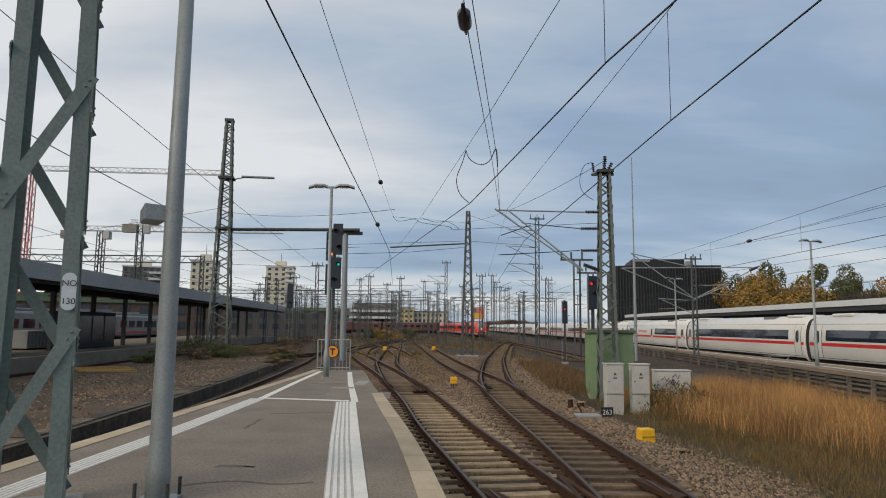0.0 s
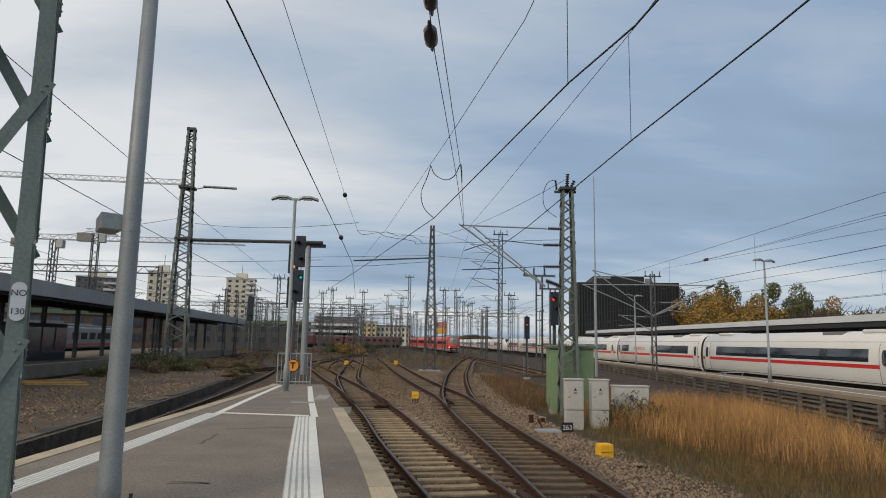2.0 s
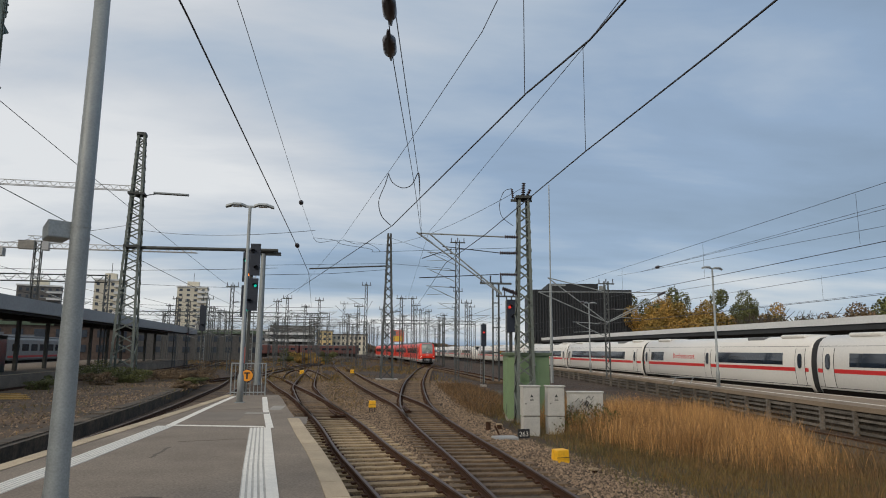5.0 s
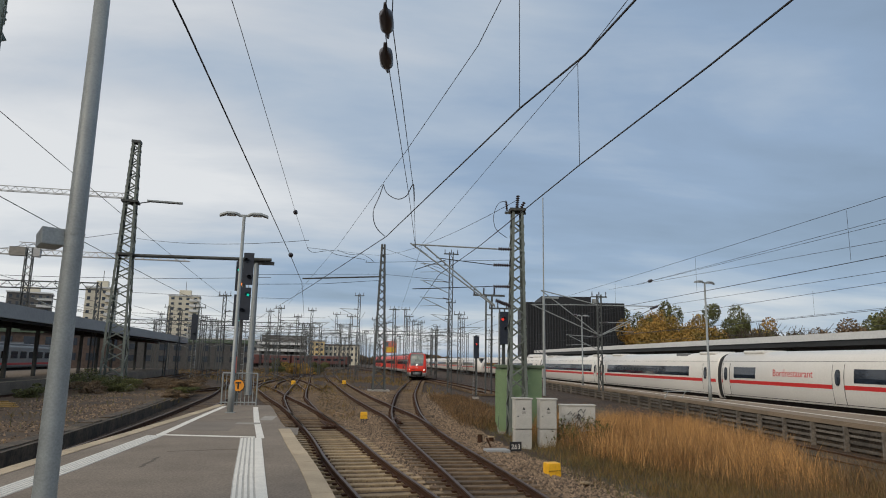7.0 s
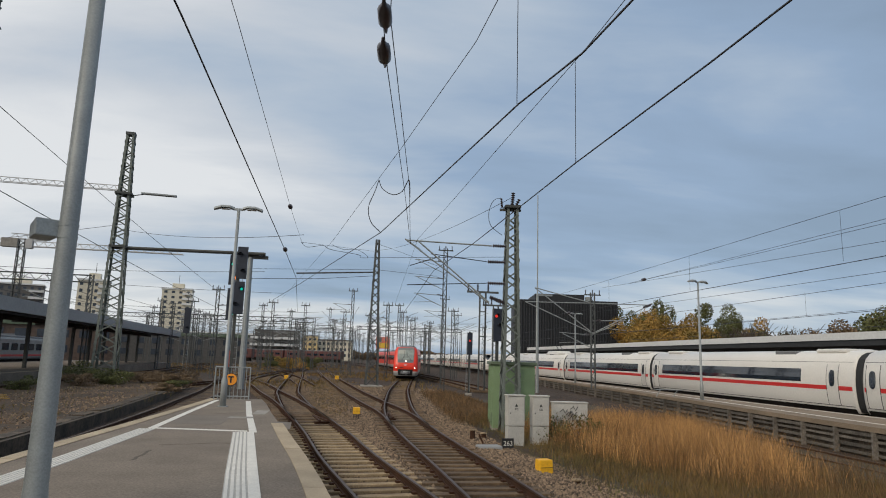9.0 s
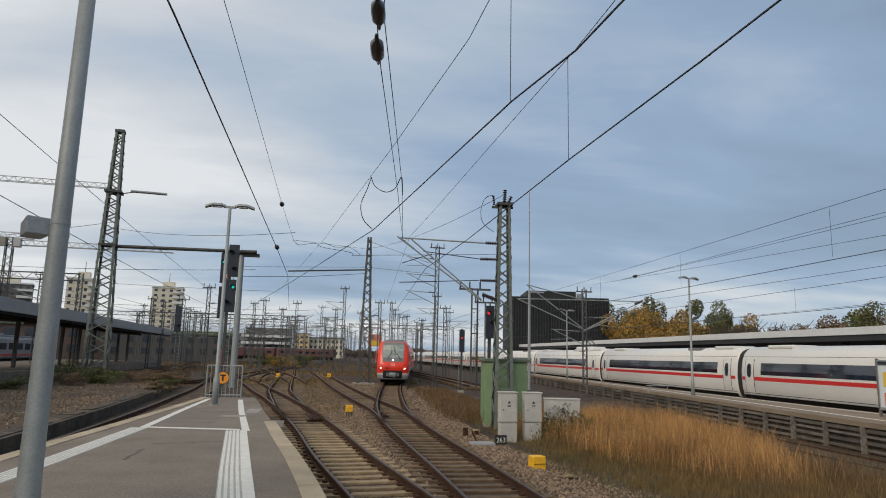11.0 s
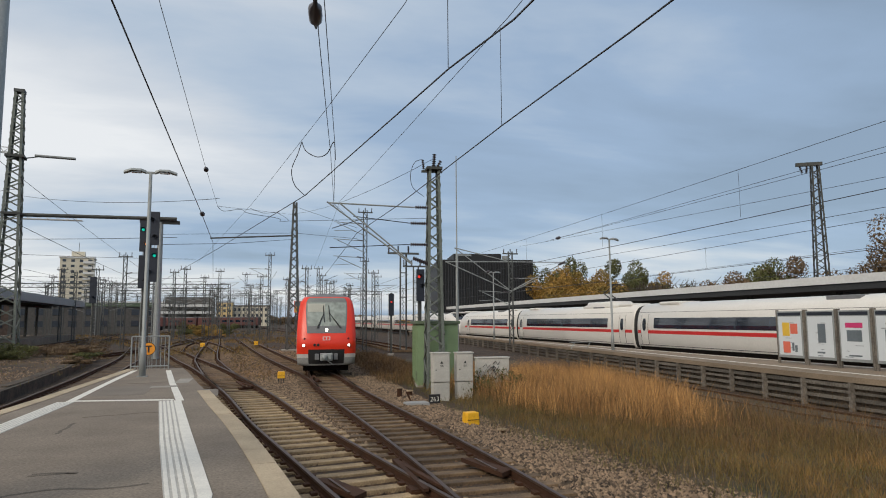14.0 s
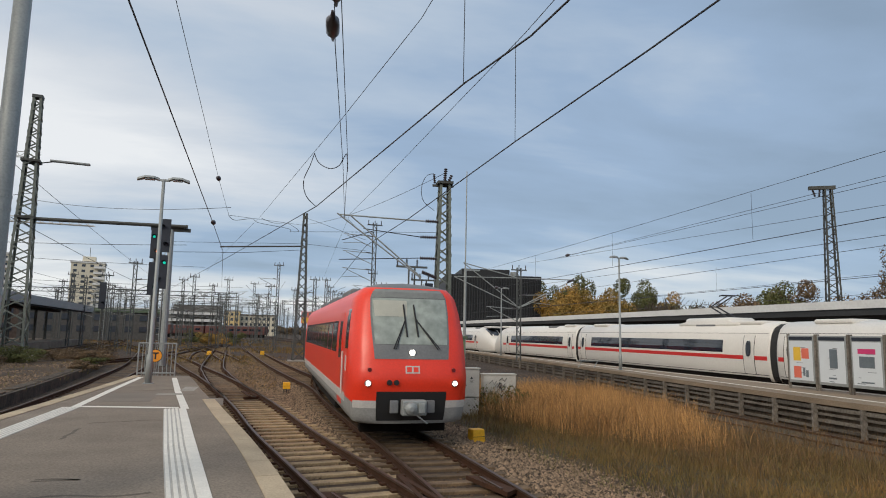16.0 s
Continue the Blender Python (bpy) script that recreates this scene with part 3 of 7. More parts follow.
# ---- left platform, lower, gravel-topped ----
LP_EDGE = [(-8.4, -3), (-8.45, 8), (-8.7, 16), (-9.0, 22), (-9.6, 30), (-10.6, 40), (-12.2, 52), (-14.5, 66)]
left_platform = slab("platform_left", LP_EDGE[::-1] + [(-17.0, -3), (-21.2, 66)], -0.35, 0.2, "cinder")
tagged(left_platform, "abandoned low platform covered with brown gravel", "platform", kind="structure")
left_wall = slab("wall_left_platform", ribbon(LP_EDGE, 0.0, -0.22), -0.4, 0.22, "dark_concrete")
tagged(left_wall, "sooty stone edge of an abandoned platform", "platform wall", kind="structure")
def coping_stones():
    p = Path(LP_EDGE, 0.5)
    rng = random.Random(17)
    s0 = 6.0
    while s0 < p.s[-1] - 1:
        l = rng.uniform(0.7, 1.2)
        a, b = p.at(s0 + 0.01), p.at(s0 + l - 0.015)
        d = (b - a).normalized()
        n = Vector((-d.y, d.x, 0))
        bm = box(bmesh.new(), 0, (b - a).length, -0.03, 0.40, -0.13, rng.uniform(0.0, 0.035))
        for v in bm.verts:
            v.co += Vector((rng.uniform(-0.012, 0.012), rng.uniform(-0.02, 0.02), rng.uniform(-0.012, 0.012)))
        ob = part("coping_stone", bm, "dark_concrete" if rng.random() < 0.45 else "cinder_stone", left_wall)
        ob.matrix_basis = Matrix.Translation(a + n * 0.0 + Vector((0, 0, 0.235))) @ Matrix.Rotation(math.atan2(d.y, d.x) + rng.uniform(-0.01, 0.01), 4, "Z")
        s0 += l

coping_stones()

def verge():
    bm = bmesh.new()
    xs = [5.6 + 0.4 * i for i in range(33)]
    ys = [3 + 0.6 * i for i in range(80)]
    g = []
    for y in ys:
        x0 = 5.9 + max(0, 17 - y) * 0.16 + 0.5 * noise.noise((y * 0.5, 1.0, 2.0)) - max(0, y - 30) * 0.0
        row = []
        for x in xs:
            x = x0 + (x - 5.6) * (18.4 - x0) / (xs[-1] - 5.6)
            e = min(1.0, (x - x0) / 0.8)
            row.append(bm.verts.new((x, y, ground_z(x, y) - 0.05 + 0.075 * e + 0.03 * noise.noise((x * 0.9, y * 0.9, 7)))))
        g.append(row)
    for a, b in zip(g, g[1:]):
        for i in range(len(xs) - 1):
            bm.faces.new((a[i], a[i + 1], b[i + 1], b[i]))
    tagged(part("verge", bm, "soil", smooth=True), "brown earth verge overgrown with grass", "ground", kind="structure")
verge()
far_left = slab("platform_far_left", [(-19.4, -3), (-24.4, 66), (-27.5, 110), (-40, 110), (-34, -3)], -0.4, 0.76, "asphalt")
slab("edge_band", [(-19.42, -3), (-24.42, 66), (-24.8, 66), (-19.8, -3)], 0.76, 0.78, "kerb", far_left, "pale concrete edge slabs")
tagged(far_left, "island platform under a long canopy", "platform", kind="structure")

for x0, y0, x1, y1 in ((-30, 20, -38, 110), (-44, 30, -54, 120), (-56, 40, -70, 130)):
    p = slab("platform_yard", [(x0, y0), (x0 - 4.5, y0), (x1 - 4.5, y1), (x1, y1)], -0.4, 0.7, "dark_concrete")
    tagged(p, "low platform with pale edge in the yard", "platform", kind="structure")
    slab("edge_band", [(x0, y0), (x0 - 0.4, y0), (x1 - 0.4, y1), (x1, y1)], 0.7, 0.72, "kerb", p)

# ---- left canopy ----
def left_canopy():
    t = thing("platform_canopy", Matrix.Identity(4), "long grey flat platform canopy on dark steel posts", "canopy")
    e = [(-18.6, 4), (-21.0, 35), (-23.5, 66), (-27.2, 112)]
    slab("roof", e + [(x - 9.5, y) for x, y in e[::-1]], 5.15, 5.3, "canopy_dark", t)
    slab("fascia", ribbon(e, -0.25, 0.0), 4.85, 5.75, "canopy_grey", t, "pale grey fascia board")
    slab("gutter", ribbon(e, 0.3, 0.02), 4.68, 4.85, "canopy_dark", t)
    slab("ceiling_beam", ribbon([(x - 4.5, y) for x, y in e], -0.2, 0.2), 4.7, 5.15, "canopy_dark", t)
    y = 8.0
    while y < 110:
        x = float(np.interp(y, [v[1] for v in e], [v[0] for v in e])) - 4.5
        bm = B(-0.14, 0.14, -0.14, 0.14, 0.76, 4.75, bevel=0.02)
        ob = part("post", bm, "steel_dark", t); ob.location = (x, y, 0)
        bm = bmesh.new(); beam(bm, (-3.8, 0, 5.0), (3.8, 0, 5.0), 0.16, 0.26)
        ob = part("bracket", bm, "steel_dark", t); ob.location = (x, y, 0)
        y += 6.0
    return t

left_canopy()

def platform_shed(x, y, w, l, h, rz):
    t = thing("waiting_shelter", pose(x, y, 0.76, 0, 0, rz), "small dark glazed shelter under the canopy", "shelter")
    part("wall", B(-w / 2, w / 2, -l / 2, l / 2, 0, h, bevel=0.03), "canopy_dark", t)
    for k in range(3):
        part("pane", B(w / 2, w / 2 + 0.02, -l / 2 + 0.15 + k * l / 3, -l / 2 + l / 3 - 0.1 + k * l / 3, 0.5, h - 0.3), "window_far", t)

platform_shed(-27.5, 50, 2.4, 6, 2.7, 3)

# ---- right canopy behind the express train ----
def right_canopy():
    t = thing("platform_canopy", Matrix.Identity(4), "long white platform canopy, its underside coloured dark for shade", "canopy")
    e = [(32.2, -20), (32.0, 25), (32.3, 60), (33.2, 120)]
    slab("fascia", ribbon(e, 0.0, -0.3), 4.58, 5.06, "canopy_white", t, "white fascia")
    slab("roof", ribbon(e, -0.3, -8.0), 4.9, 5.06, "canopy_white", t)
    # dark slab draws the band of shade below the white fascia
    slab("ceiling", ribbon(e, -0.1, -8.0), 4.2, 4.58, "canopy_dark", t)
    y = -15
    while y < 118:
        ob = part("post", B(-0.15, 0.15, -0.15, 0.15, 0.0, 4.3, bevel=0.02), "steel_dark", t); ob.location = (35, y, 0)
        y += 8
    slab("platform_base", ribbon(e, -1.2, -7.5), -0.4, 0.76, "asphalt", t)

right_canopy()

# ---- express train ----
PROFILE = [(1.20, 0.30), (1.34, 0.55), (1.42, 0.95), (1.46, 1.40), (1.475, 1.72), (1.46, 2.13), (1.40, 2.58), (1.30, 2.94), (1.16, 3.24), (0.95, 3.45), (0.62, 3.60), (0.0, 3.67)]

def side_x(z):
    return float(np.interp(z, [p[1] for p in PROFILE], [p[0] for p in PROFILE]))

def strip(bm, y0, y1, z0, z1, side, off=0.006, n=3, thick=0.03):
    """A panel lying on the car's side, off metres proud."""
    zs = [z0 + (z1 - z0) * i / n for i in range(n + 1)]
    for ya, yb in ((y0, y1),):
        f = [[bm.verts.new((side * (side_x(z) + off), y, z)) for z in zs] for y in (ya, yb)]
        g = [[bm.verts.new((side * (side_x(z) - thick), y, z)) for z in zs] for y in (ya, yb)]
        for i in range(n):
            q = (f[0][i], f[1][i], f[1][i + 1], f[0][i + 1])
            bm.faces.new(q if side > 0 else q[::-1])
        for a, b in (((0, 0), (1, 0)), ((0, n), (1, n))):
            bm.faces.new((f[a[0]][a[1]], f[b[0]][b[1]], g[b[0]][b[1]], g[a[0]][a[1]]))
        for k in (0, 1):
            for i in range(n):
                bm.faces.new((f[k][i], f[k][i + 1], g[k][i + 1], g[k][i]))
    return bm

def oval(bm, y, z, ry, rz, side, off):
    n = 18
    c = [bm.verts.new((side * (side_x(z + rz * math.sin(a)) + off), y + ry * math.copysign(abs(math.cos(a)) ** 0.75, math.cos(a)), z + rz * math.copysign(abs(math.sin(a)) ** 0.75, math.sin(a)))) for a in (2 * math.pi * i / n for i in range(n))]
    d = [bm.verts.new(v.co - Vector((side * 0.04, 0, 0))) for v in c]
    bm.faces.new(c)
    for i in range(n):
        bm.faces.new((c[i], c[(i + 1) % n], d[(i + 1) % n], d[i]))
    return bm

def ring_body(stations, profile):
    """A closed hull through (y, width factor, height factor, base) stations."""
    bm = bmesh.new()
    rings = []
    for y, wf, hf, base in stations:
        pts = [(x * wf, base + (z - 0.3) * hf) for x, z in profile]
        full = [(x, z) for x, z in pts] + [(-x, z) for x, z in pts[-2::-1]]
        rings.append([bm.verts.new((x, y, z)) for x, z in full])
    n = len(rings[0])
    for a, b in zip(rings, rings[1:]):
        for i in range(n):
            bm.faces.new((a[i], b[i], b[(i + 1) % n], a[(i + 1) % n]))
    bm.faces.new(rings[0]); bm.faces.new(rings[-1][::-1])
    bmesh.ops.recalc_face_normals(bm, faces=bm.faces)
    return bm

def bogie(t, y):
    bm = bmesh.new()
    for dy in (-1.25, 1.25):
        for sx in (-0.72, 0.72):
            turned(bm, [(0.46, -0.06), (0.46, 0.06)], (sx, y + dy, 0.46), 16, (1, 0, 0))
        rod(bm, [(-0.75, y + dy, 0.46), (0.75, y + dy, 0.46)], 0.08)
    for sx in (-0.95, 0.95):
        box(bm, sx - 0.09, sx + 0.09, y - 1.7, y + 1.7, 0.42, 0.62)
    part("bogie", bm, "under", t)

ICE_LEN = 24.8
def ice_car(windows, doors, nose=0, panto=False, text=False, first=False):
    """One car, its near end at y = 0, running to y = ICE_LEN. nose: +1 tapers at the far end, -1 at the near end."""
    t = thing("express_train_car", Matrix.Identity(4), "white express train car with red stripe and dark window band", "train car", "cars of the white express train")
    a, b = 0.28, ICE_LEN - 0.28
    body = []
    if nose < 0:
        body += [(-0.35, 0.10, 0.12, 0.75), (-0.2, 0.32, 0.28, 0.55), (0.3, 0.55, 0.45, 0.42), (1.2, 0.76, 0.64, 0.35), (2.4, 0.9, 0.82, 0.3), (3.8, 0.98, 0.95, 0.3), (5.0, 1, 1, 0.3)]
    else:
        body += [(a, 0.97, 0.985, 0.3), (a + 0.12, 1, 1, 0.3)]
    if nose > 0:
        e = ICE_LEN + 0.9
        body += [(e - 5.3, 1, 1, 0.3), (e - 4.1, 0.98, 0.95, 0.3), (e - 2.7, 0.9, 0.82, 0.3), (e - 1.5, 0.76, 0.64, 0.35), (e - 0.6, 0.55, 0.45, 0.42), (e - 0.1, 0.32, 0.28, 0.55), (e, 0.10, 0.12, 0.75)]
    else:
        body += [(b - 0.12, 1, 1, 0.3), (b, 0.97, 0.985, 0.3)]
    part("body", ring_body(body, PROFILE), "ice_white", t, smooth=True)
    lo, hi = (4.6 if nose < 0 else 0.42), (ICE_LEN - 4.6 if nose > 0 else ICE_LEN - 0.42)
    for side in (-1, 1):
        part("stripe", strip(bmesh.new(), lo, hi, 1.46, 1.69, side, 0.005, 1), "ice_red", t, "red stripe")
        for y0, y1 in windows:
            if nose > 0:
                y1 = min(y1, hi)
            part("window_band", strip(bmesh.new(), y0, y1, 1.83, 2.58, side, 0.007), "glass_dark", t, "dark tinted window band")
        for y in doors:
            d = part("door", strip(bmesh.new(), y - 0.44, y + 0.44, 0.66, 2.86, side, 0.012, 6), "ice_white", t)
            part("door_window", oval(bmesh.new(), y, 2.1, 0.2, 0.45, side, 0.055), "glass_dark", d)
            for o in (-0.46, 0.46):
                part("door_seal", strip(bmesh.new(), y + o - 0.02, y + o + 0.02, 0.66, 2.86, side, 0.009, 6), "rubber", d)
        part("skirt_line", strip(bmesh.new(), lo, hi, 0.62, 0.65, side, 0.005, 1), "rubber", t)
        part("roof_seam", strip(bmesh.new(), lo, hi, 2.98, 3.0, side, 0.004, 1), "rubber", t)
        # lowest strip of the car side, much darker than the body above
        part("skirt", strip(bmesh.new(), lo, hi, 0.30, 0.52, side, 0.005, 2), "under", t)
    part("underframe", B(-1.15, 1.15, 0.6, ICE_LEN - 0.6, 0.14, 0.34), "under", t)
    bogie(t, 3.9); bogie(t, ICE_LEN - 3.9)
    if nose <= 0:
        g = [(ICE_LEN - 0.34, 0.93, 0.955, 0.36), (ICE_LEN + 0.34, 0.93, 0.955, 0.36)]
        part("gangway", ring_body(g, PROFILE), "rubber", t, "black rubber gangway")
    for y in (2.6, ICE_LEN - 3.6):
        bm = bmesh.new(); box(bm, -0.9, 0.9, y - 1.2, y + 1.2, 3.5, 3.74, bevel=0.09)
        part("roof_fairing", bm, "ice_white", t)
    bm = B(-0.98, 0.98, 5.5, 7.5, 3.4, 3.64, bevel=0.05)
    part("roof_vent", bm, "car_roof", t)
    if nose:
        s = 1 if nose > 0 else -1
        yb = ICE_LEN + 0.9 if nose > 0 else -0.35
        for side in (-1, 1):
            bm = bmesh.new()
            turned(bm, [(0.11, -0.05), (0.13, 0.0), (0.09, 0.03)], (side * 0.62, yb - s * 0.75, 1.25), 12, (0.5 * side, s, 0.2))
            part("tail_lamp", bm, "sig_red", t)
        bm = ring_body([(yb - s * 3.9, 0.80, 0.97, 0.42), (yb - s * 2.75, 0.74, 0.88, 0.42), (yb - s * 1.62, 0.60, 0.72, 0.46)], [(0.3, 2.2), (0.9, 2.45), (1.0, 2.9), (0.9, 3.25), (0.5, 3.62), (0, 3.69)])
        part("windscreen", bm, "glass_dark", t, "dark windscreen", True)
    if panto:
        bm = bmesh.new(); box(bm, -1.0, 1.0, 3.2, 9.6, 3.35, 3.98, bevel=0.24)
        for v in bm.verts:
            if v.co.z > 3.7:
                v.co.y = 6.4 + (v.co.y - 6.4) * 0.72
        p = part("pantograph_base", bm, "ice_white", t, "humped white roof fairing", True)
        bm = bmesh.new()
        rod(bm, [(-0.3, 5.2, 4.02), (-0.25, 6.9, 4.75)], 0.05); rod(bm, [(0.3, 5.2, 4.02), (0.25, 6.9, 4.75)], 0.05)
        rod(bm, [(-0.2, 6.9, 4.75), (-0.2, 5.3, 5.35)], 0.04); rod(bm, [(0.2, 6.9, 4.75), (0.2, 5.3, 5.35)], 0.04)
        rod(bm, [(-0.85, 5.2, 5.33), (-0.6, 5.2, 5.42), (0.6, 5.2, 5.42), (0.85, 5.2, 5.33)], 0.035)
        rod(bm, [(-0.6, 5.5, 5.40), (0.6, 5.5, 5.40)], 0.03)
        part("pantograph", bm, "wire", p, "folded black pantograph")
    if text:
        cu = bpy.data.curves.new("lettering", "FONT")
        cu.body, cu.size, cu.extrude = "Bordrestaurant", 0.62, 0.002
        cu.align_x = "CENTER"
        cu.materials.append(M["ice_red"])
        ob = new("lettering", cu)
        ob.parent = t
        ob.matrix_basis = pose(-side_x(2.15) - 0.012, 16.4, 2.05, 85, 0, -90)
        ob["label"] = "red lettering"
    return t

W_FULL = [(2.4, 22.3)]
W_BISTRO = [(2.9, 11.2), (20.2, 22.8)]
ICE_CARS = []
kinds = [dict(windows=W_FULL, doors=(1.25, 23.3)), dict(windows=[(2.6, 21.8)], doors=(1.25, 23.5)), dict(windows=W_BISTRO, doors=(1.2, 12.4, 23.8), text=True),
         dict(windows=[(4.5, 22.4)], doors=(1.9, 23.6)), dict(windows=[(2.6, 22.3)], doors=(1.4, 23.5)), dict(windows=[(4.2, 21.8)], doors=(1.9, 23.4), panto=True), dict(windows=[(3.0, 17.4)], doors=(1.4, 18.6), nose=1)]
for k in kinds:
    ICE_CARS.append(ice_car(**k))
ICE_CARS.append(ice_car([(7.2, 21.0)], (5.8, 23.4), nose=-1))
for k in range(6):
    ICE_CARS.append(copy_thing(ICE_CARS[1 if k % 2 else 3], Matrix.Identity(4)))

# ---- red railcar ----
RP = [(1.20, 0.44), (1.38, 0.50), (1.425, 0.95), (1.425, 1.35), (1.42, 2.0), (1.405, 2.6), (1.36, 3.15), (1.28, 3.55), (1.10, 3.80), (0.70, 3.93), (0.0, 3.98)]

def rp_x(z):
    return float(np.interp(z, [p[1] for p in RP], [p[0] for p in RP]))

def front_y(z):
    """The nose line from the side: upright bumper, raked windscreen, domed roof."""
    return float(np.interp(z, [0.44, 0.6, 1.2, 1.52, 1.75, 2.3, 3.7, 3.82, 3.91, 3.98], [0.26, 0.20, 0.08, 0.0, 0.07, 0.22, 0.82, 0.98, 1.25, 1.7]))

def nose_point(u, z, off=0.0):
    """u runs from -1 to 1 across the nose."""
    w = rp_x(z)
    return Vector((w * u, front_y(z) + 0.24 * abs(u) ** 4.5 - off, z))

def nose_patch(u0, u1, z0, z1, off, nu=8, nz=6, thick=0.02, u0t=None, u1t=None):
    bm = bmesh.new()
    g = []
    for j in range(nz + 1):
        k = j / nz
        z = z0 + (z1 - z0) * k
        a = u0 + ((u0t if u0t is not None else u0) - u0) * k
        b = u1 + ((u1t if u1t is not None else u1) - u1) * k
        g.append([bm.verts.new(nose_point(a + (b - a) * i / nu, z, off)) for i in range(nu + 1)])
    for r, s in zip(g, g[1:]):
        for i in range(nu):
            bm.faces.new((r[i], r[i + 1], s[i + 1], s[i]))
    r = bmesh.ops.extrude_edge_only(bm, edges=[e for e in bm.edges if e.is_boundary])
    for v in r["geom"]:
        if isinstance(v, bmesh.types.BMVert):
            v.co.y += thick + off
    bmesh.ops.recalc_face_normals(bm, faces=bm.faces)
    return bm

def rstrip(y0, y1, z0, z1, side, off=0.006, n=4):
    bm = bmesh.new()
    zs = [z0 + (z1 - z0) * i / n for i in range(n + 1)]
    f = [[bm.verts.new((side * (rp_x(z) + off), y, z)) for z in zs] for y in (y0, y1)]
    for i in range(n):
        bm.faces.new((f[0][i], f[1][i], f[1][i + 1], f[0][i + 1]))
    r = bmesh.ops.extrude_edge_only(bm, edges=[e for e in bm.edges if e.is_boundary])
    for v in r["geom"]:
        if isinstance(v, bmesh.types.BMVert):
            v.co.x -= side * 0.03
    bmesh.ops.recalc_face_normals(bm, faces=bm.faces)
    return bm

RAIL_LEN = 25.9
def railcar(front=True):
    t = thing("red_railcar", Matrix.Identity(4), "bright red diesel railcar with grey skirt and raked windscreen" if front else "bright red diesel railcar coach with dark windows", "train car", "cars of the red train")
    zs = [p[1] for p in RP]
    # hull: nose ring, then plain rings to the rear
    def hull(i0, i1, name, mt):
        bm = bmesh.new()
        prof = []
        zz = []
        for a, b in zip(range(i0, i1), range(i0 + 1, i1 + 1)):
            for k in range(3):
                zz.append(zs[a] + (zs[b] - zs[a]) * k / 3)
        zz.append(zs[i1])
        for side in (-1, 1):
            cols = []
            for z in zz:
                p = nose_point(side * 1.0, z) if front else Vector((side * rp_x(z), 0.3, z))
                cols.append([bm.verts.new(p), bm.verts.new((side * rp_x(z), 2.4, z)), bm.verts.new((side * rp_x(z), RAIL_LEN - 0.3, z))])
            for a, b in zip(cols, cols[1:]):
                for k in range(2):
                    q = (a[k], a[k + 1], b[k + 1], b[k])
                    bm.faces.new(q)
        if front:
            nu = 12
            rows = [[bm.verts.new(nose_point(-1 + 2 * i / nu, z)) for i in range(nu + 1)] for z in zz]
            for r, s in zip(rows, rows[1:]):
                for i in range(nu):
                    bm.faces.new((r[i], r[i + 1], s[i + 1], s[i]))
        bmesh.ops.remove_doubles(bm, verts=bm.verts, dist=0.001)
        bmesh.ops.recalc_face_normals(bm, faces=bm.faces)
        return part(name, bm, mt, t, smooth=True)
    hull(0, 2, "skirt", "car_grey")
    hull(2, 8, "body", "red")
    hull(8, 10, "roof", "car_roof")
    part("end_wall", B(-1.3, 1.3, RAIL_LEN - 0.34, RAIL_LEN - 0.28, 0.4, 3.8), "car_roof", t)
    part("floor_plate", B(-1.2, 1.2, 0.8 if front else 0.35, RAIL_LEN - 0.4, 0.4, 0.6), "under", t)
    part("engine_tray", B(-1.28, 1.28, 6.2, RAIL_LEN - 6.2, 0.16, 0.55, bevel=0.04), "under", t)
    part("gangway", B(-0.9, 0.9, RAIL_LEN - 0.3, RAIL_LEN + 0.3, 0.6, 3.7, bevel=0.05), "rubber", t)
    bogie(t, 4.0); bogie(t, RAIL_LEN - 4.0)
    for side in (-1, 1):
        part("light_band", rstrip(2.2 if front else 0.35, RAIL_LEN - 0.35, 0.78, 1.02, side), "car_light", t)
        y = 5.0 if front else 2.6
        while y < RAIL_LEN - 3:
            w = part("window_frame", rstrip(y, y + 1.62, 2.02, 2.98, side, 0.006), "rubber", t)
            part("pane", rstrip(y + 0.06, y + 1.56, 2.08, 2.92, side, 0.012), "glass_dark", w)
            y += 1.78
        d = part("door", rstrip(3.2, 4.4, 0.62, 3.2, side, 0.012), "red", t)
        part("door_window", rstrip(3.5, 4.1, 1.9, 2.95, side, 0.02), "glass_dark", d)
        if front:
            part("cab_window", rstrip(1.75, 2.35, 2.2, 3.25, side, 0.012), "glass_dark", t)
            part("handrail", rod(bmesh.new(), [(side * 1.47, 2.62, 0.95), (side * 1.47, 2.62, 2.1)], 0.03), "car_light", t)
            part("notice", rstrip(2.05, 2.3, 1.6, 2.0, side, 0.01), "car_light", t)
    for y in (8, 14, 20):
        part("roof_unit", B(-0.85, 0.85, y - 1.5, y + 1.5, 3.86, 4.12, bevel=0.06), "car_roof", t)
    if front:
        part("front_light_band", nose_patch(-0.995, 0.995, 0.82, 1.0, 0.006, 12, 2), "car_light", t)
        part("mask", nose_patch(-0.655, 0.655, 2.0, 3.84, 0.008, 12, 12, u0t=-0.80, u1t=0.80), "car_roof", t, "grey mask round the windscreen")
        ws = part("windscreen", nose_patch(-0.645, 0.645, 2.36, 3.52, 0.02, 12, 8, u0t=-0.745, u1t=0.745), "cab_glass", t, "raked windscreen")
        part("destination_display", nose_patch(-0.745, 0.745, 3.54, 3.76, 0.018, 12, 3, u0t=-0.77, u1t=0.77), "display", t, "unlit destination display")
        part("blind", nose_patch(-0.66, -0.06, 3.05, 3.46, 0.026, 6, 3, u0t=-0.72), "blind", ws, "half-lowered pale blind")
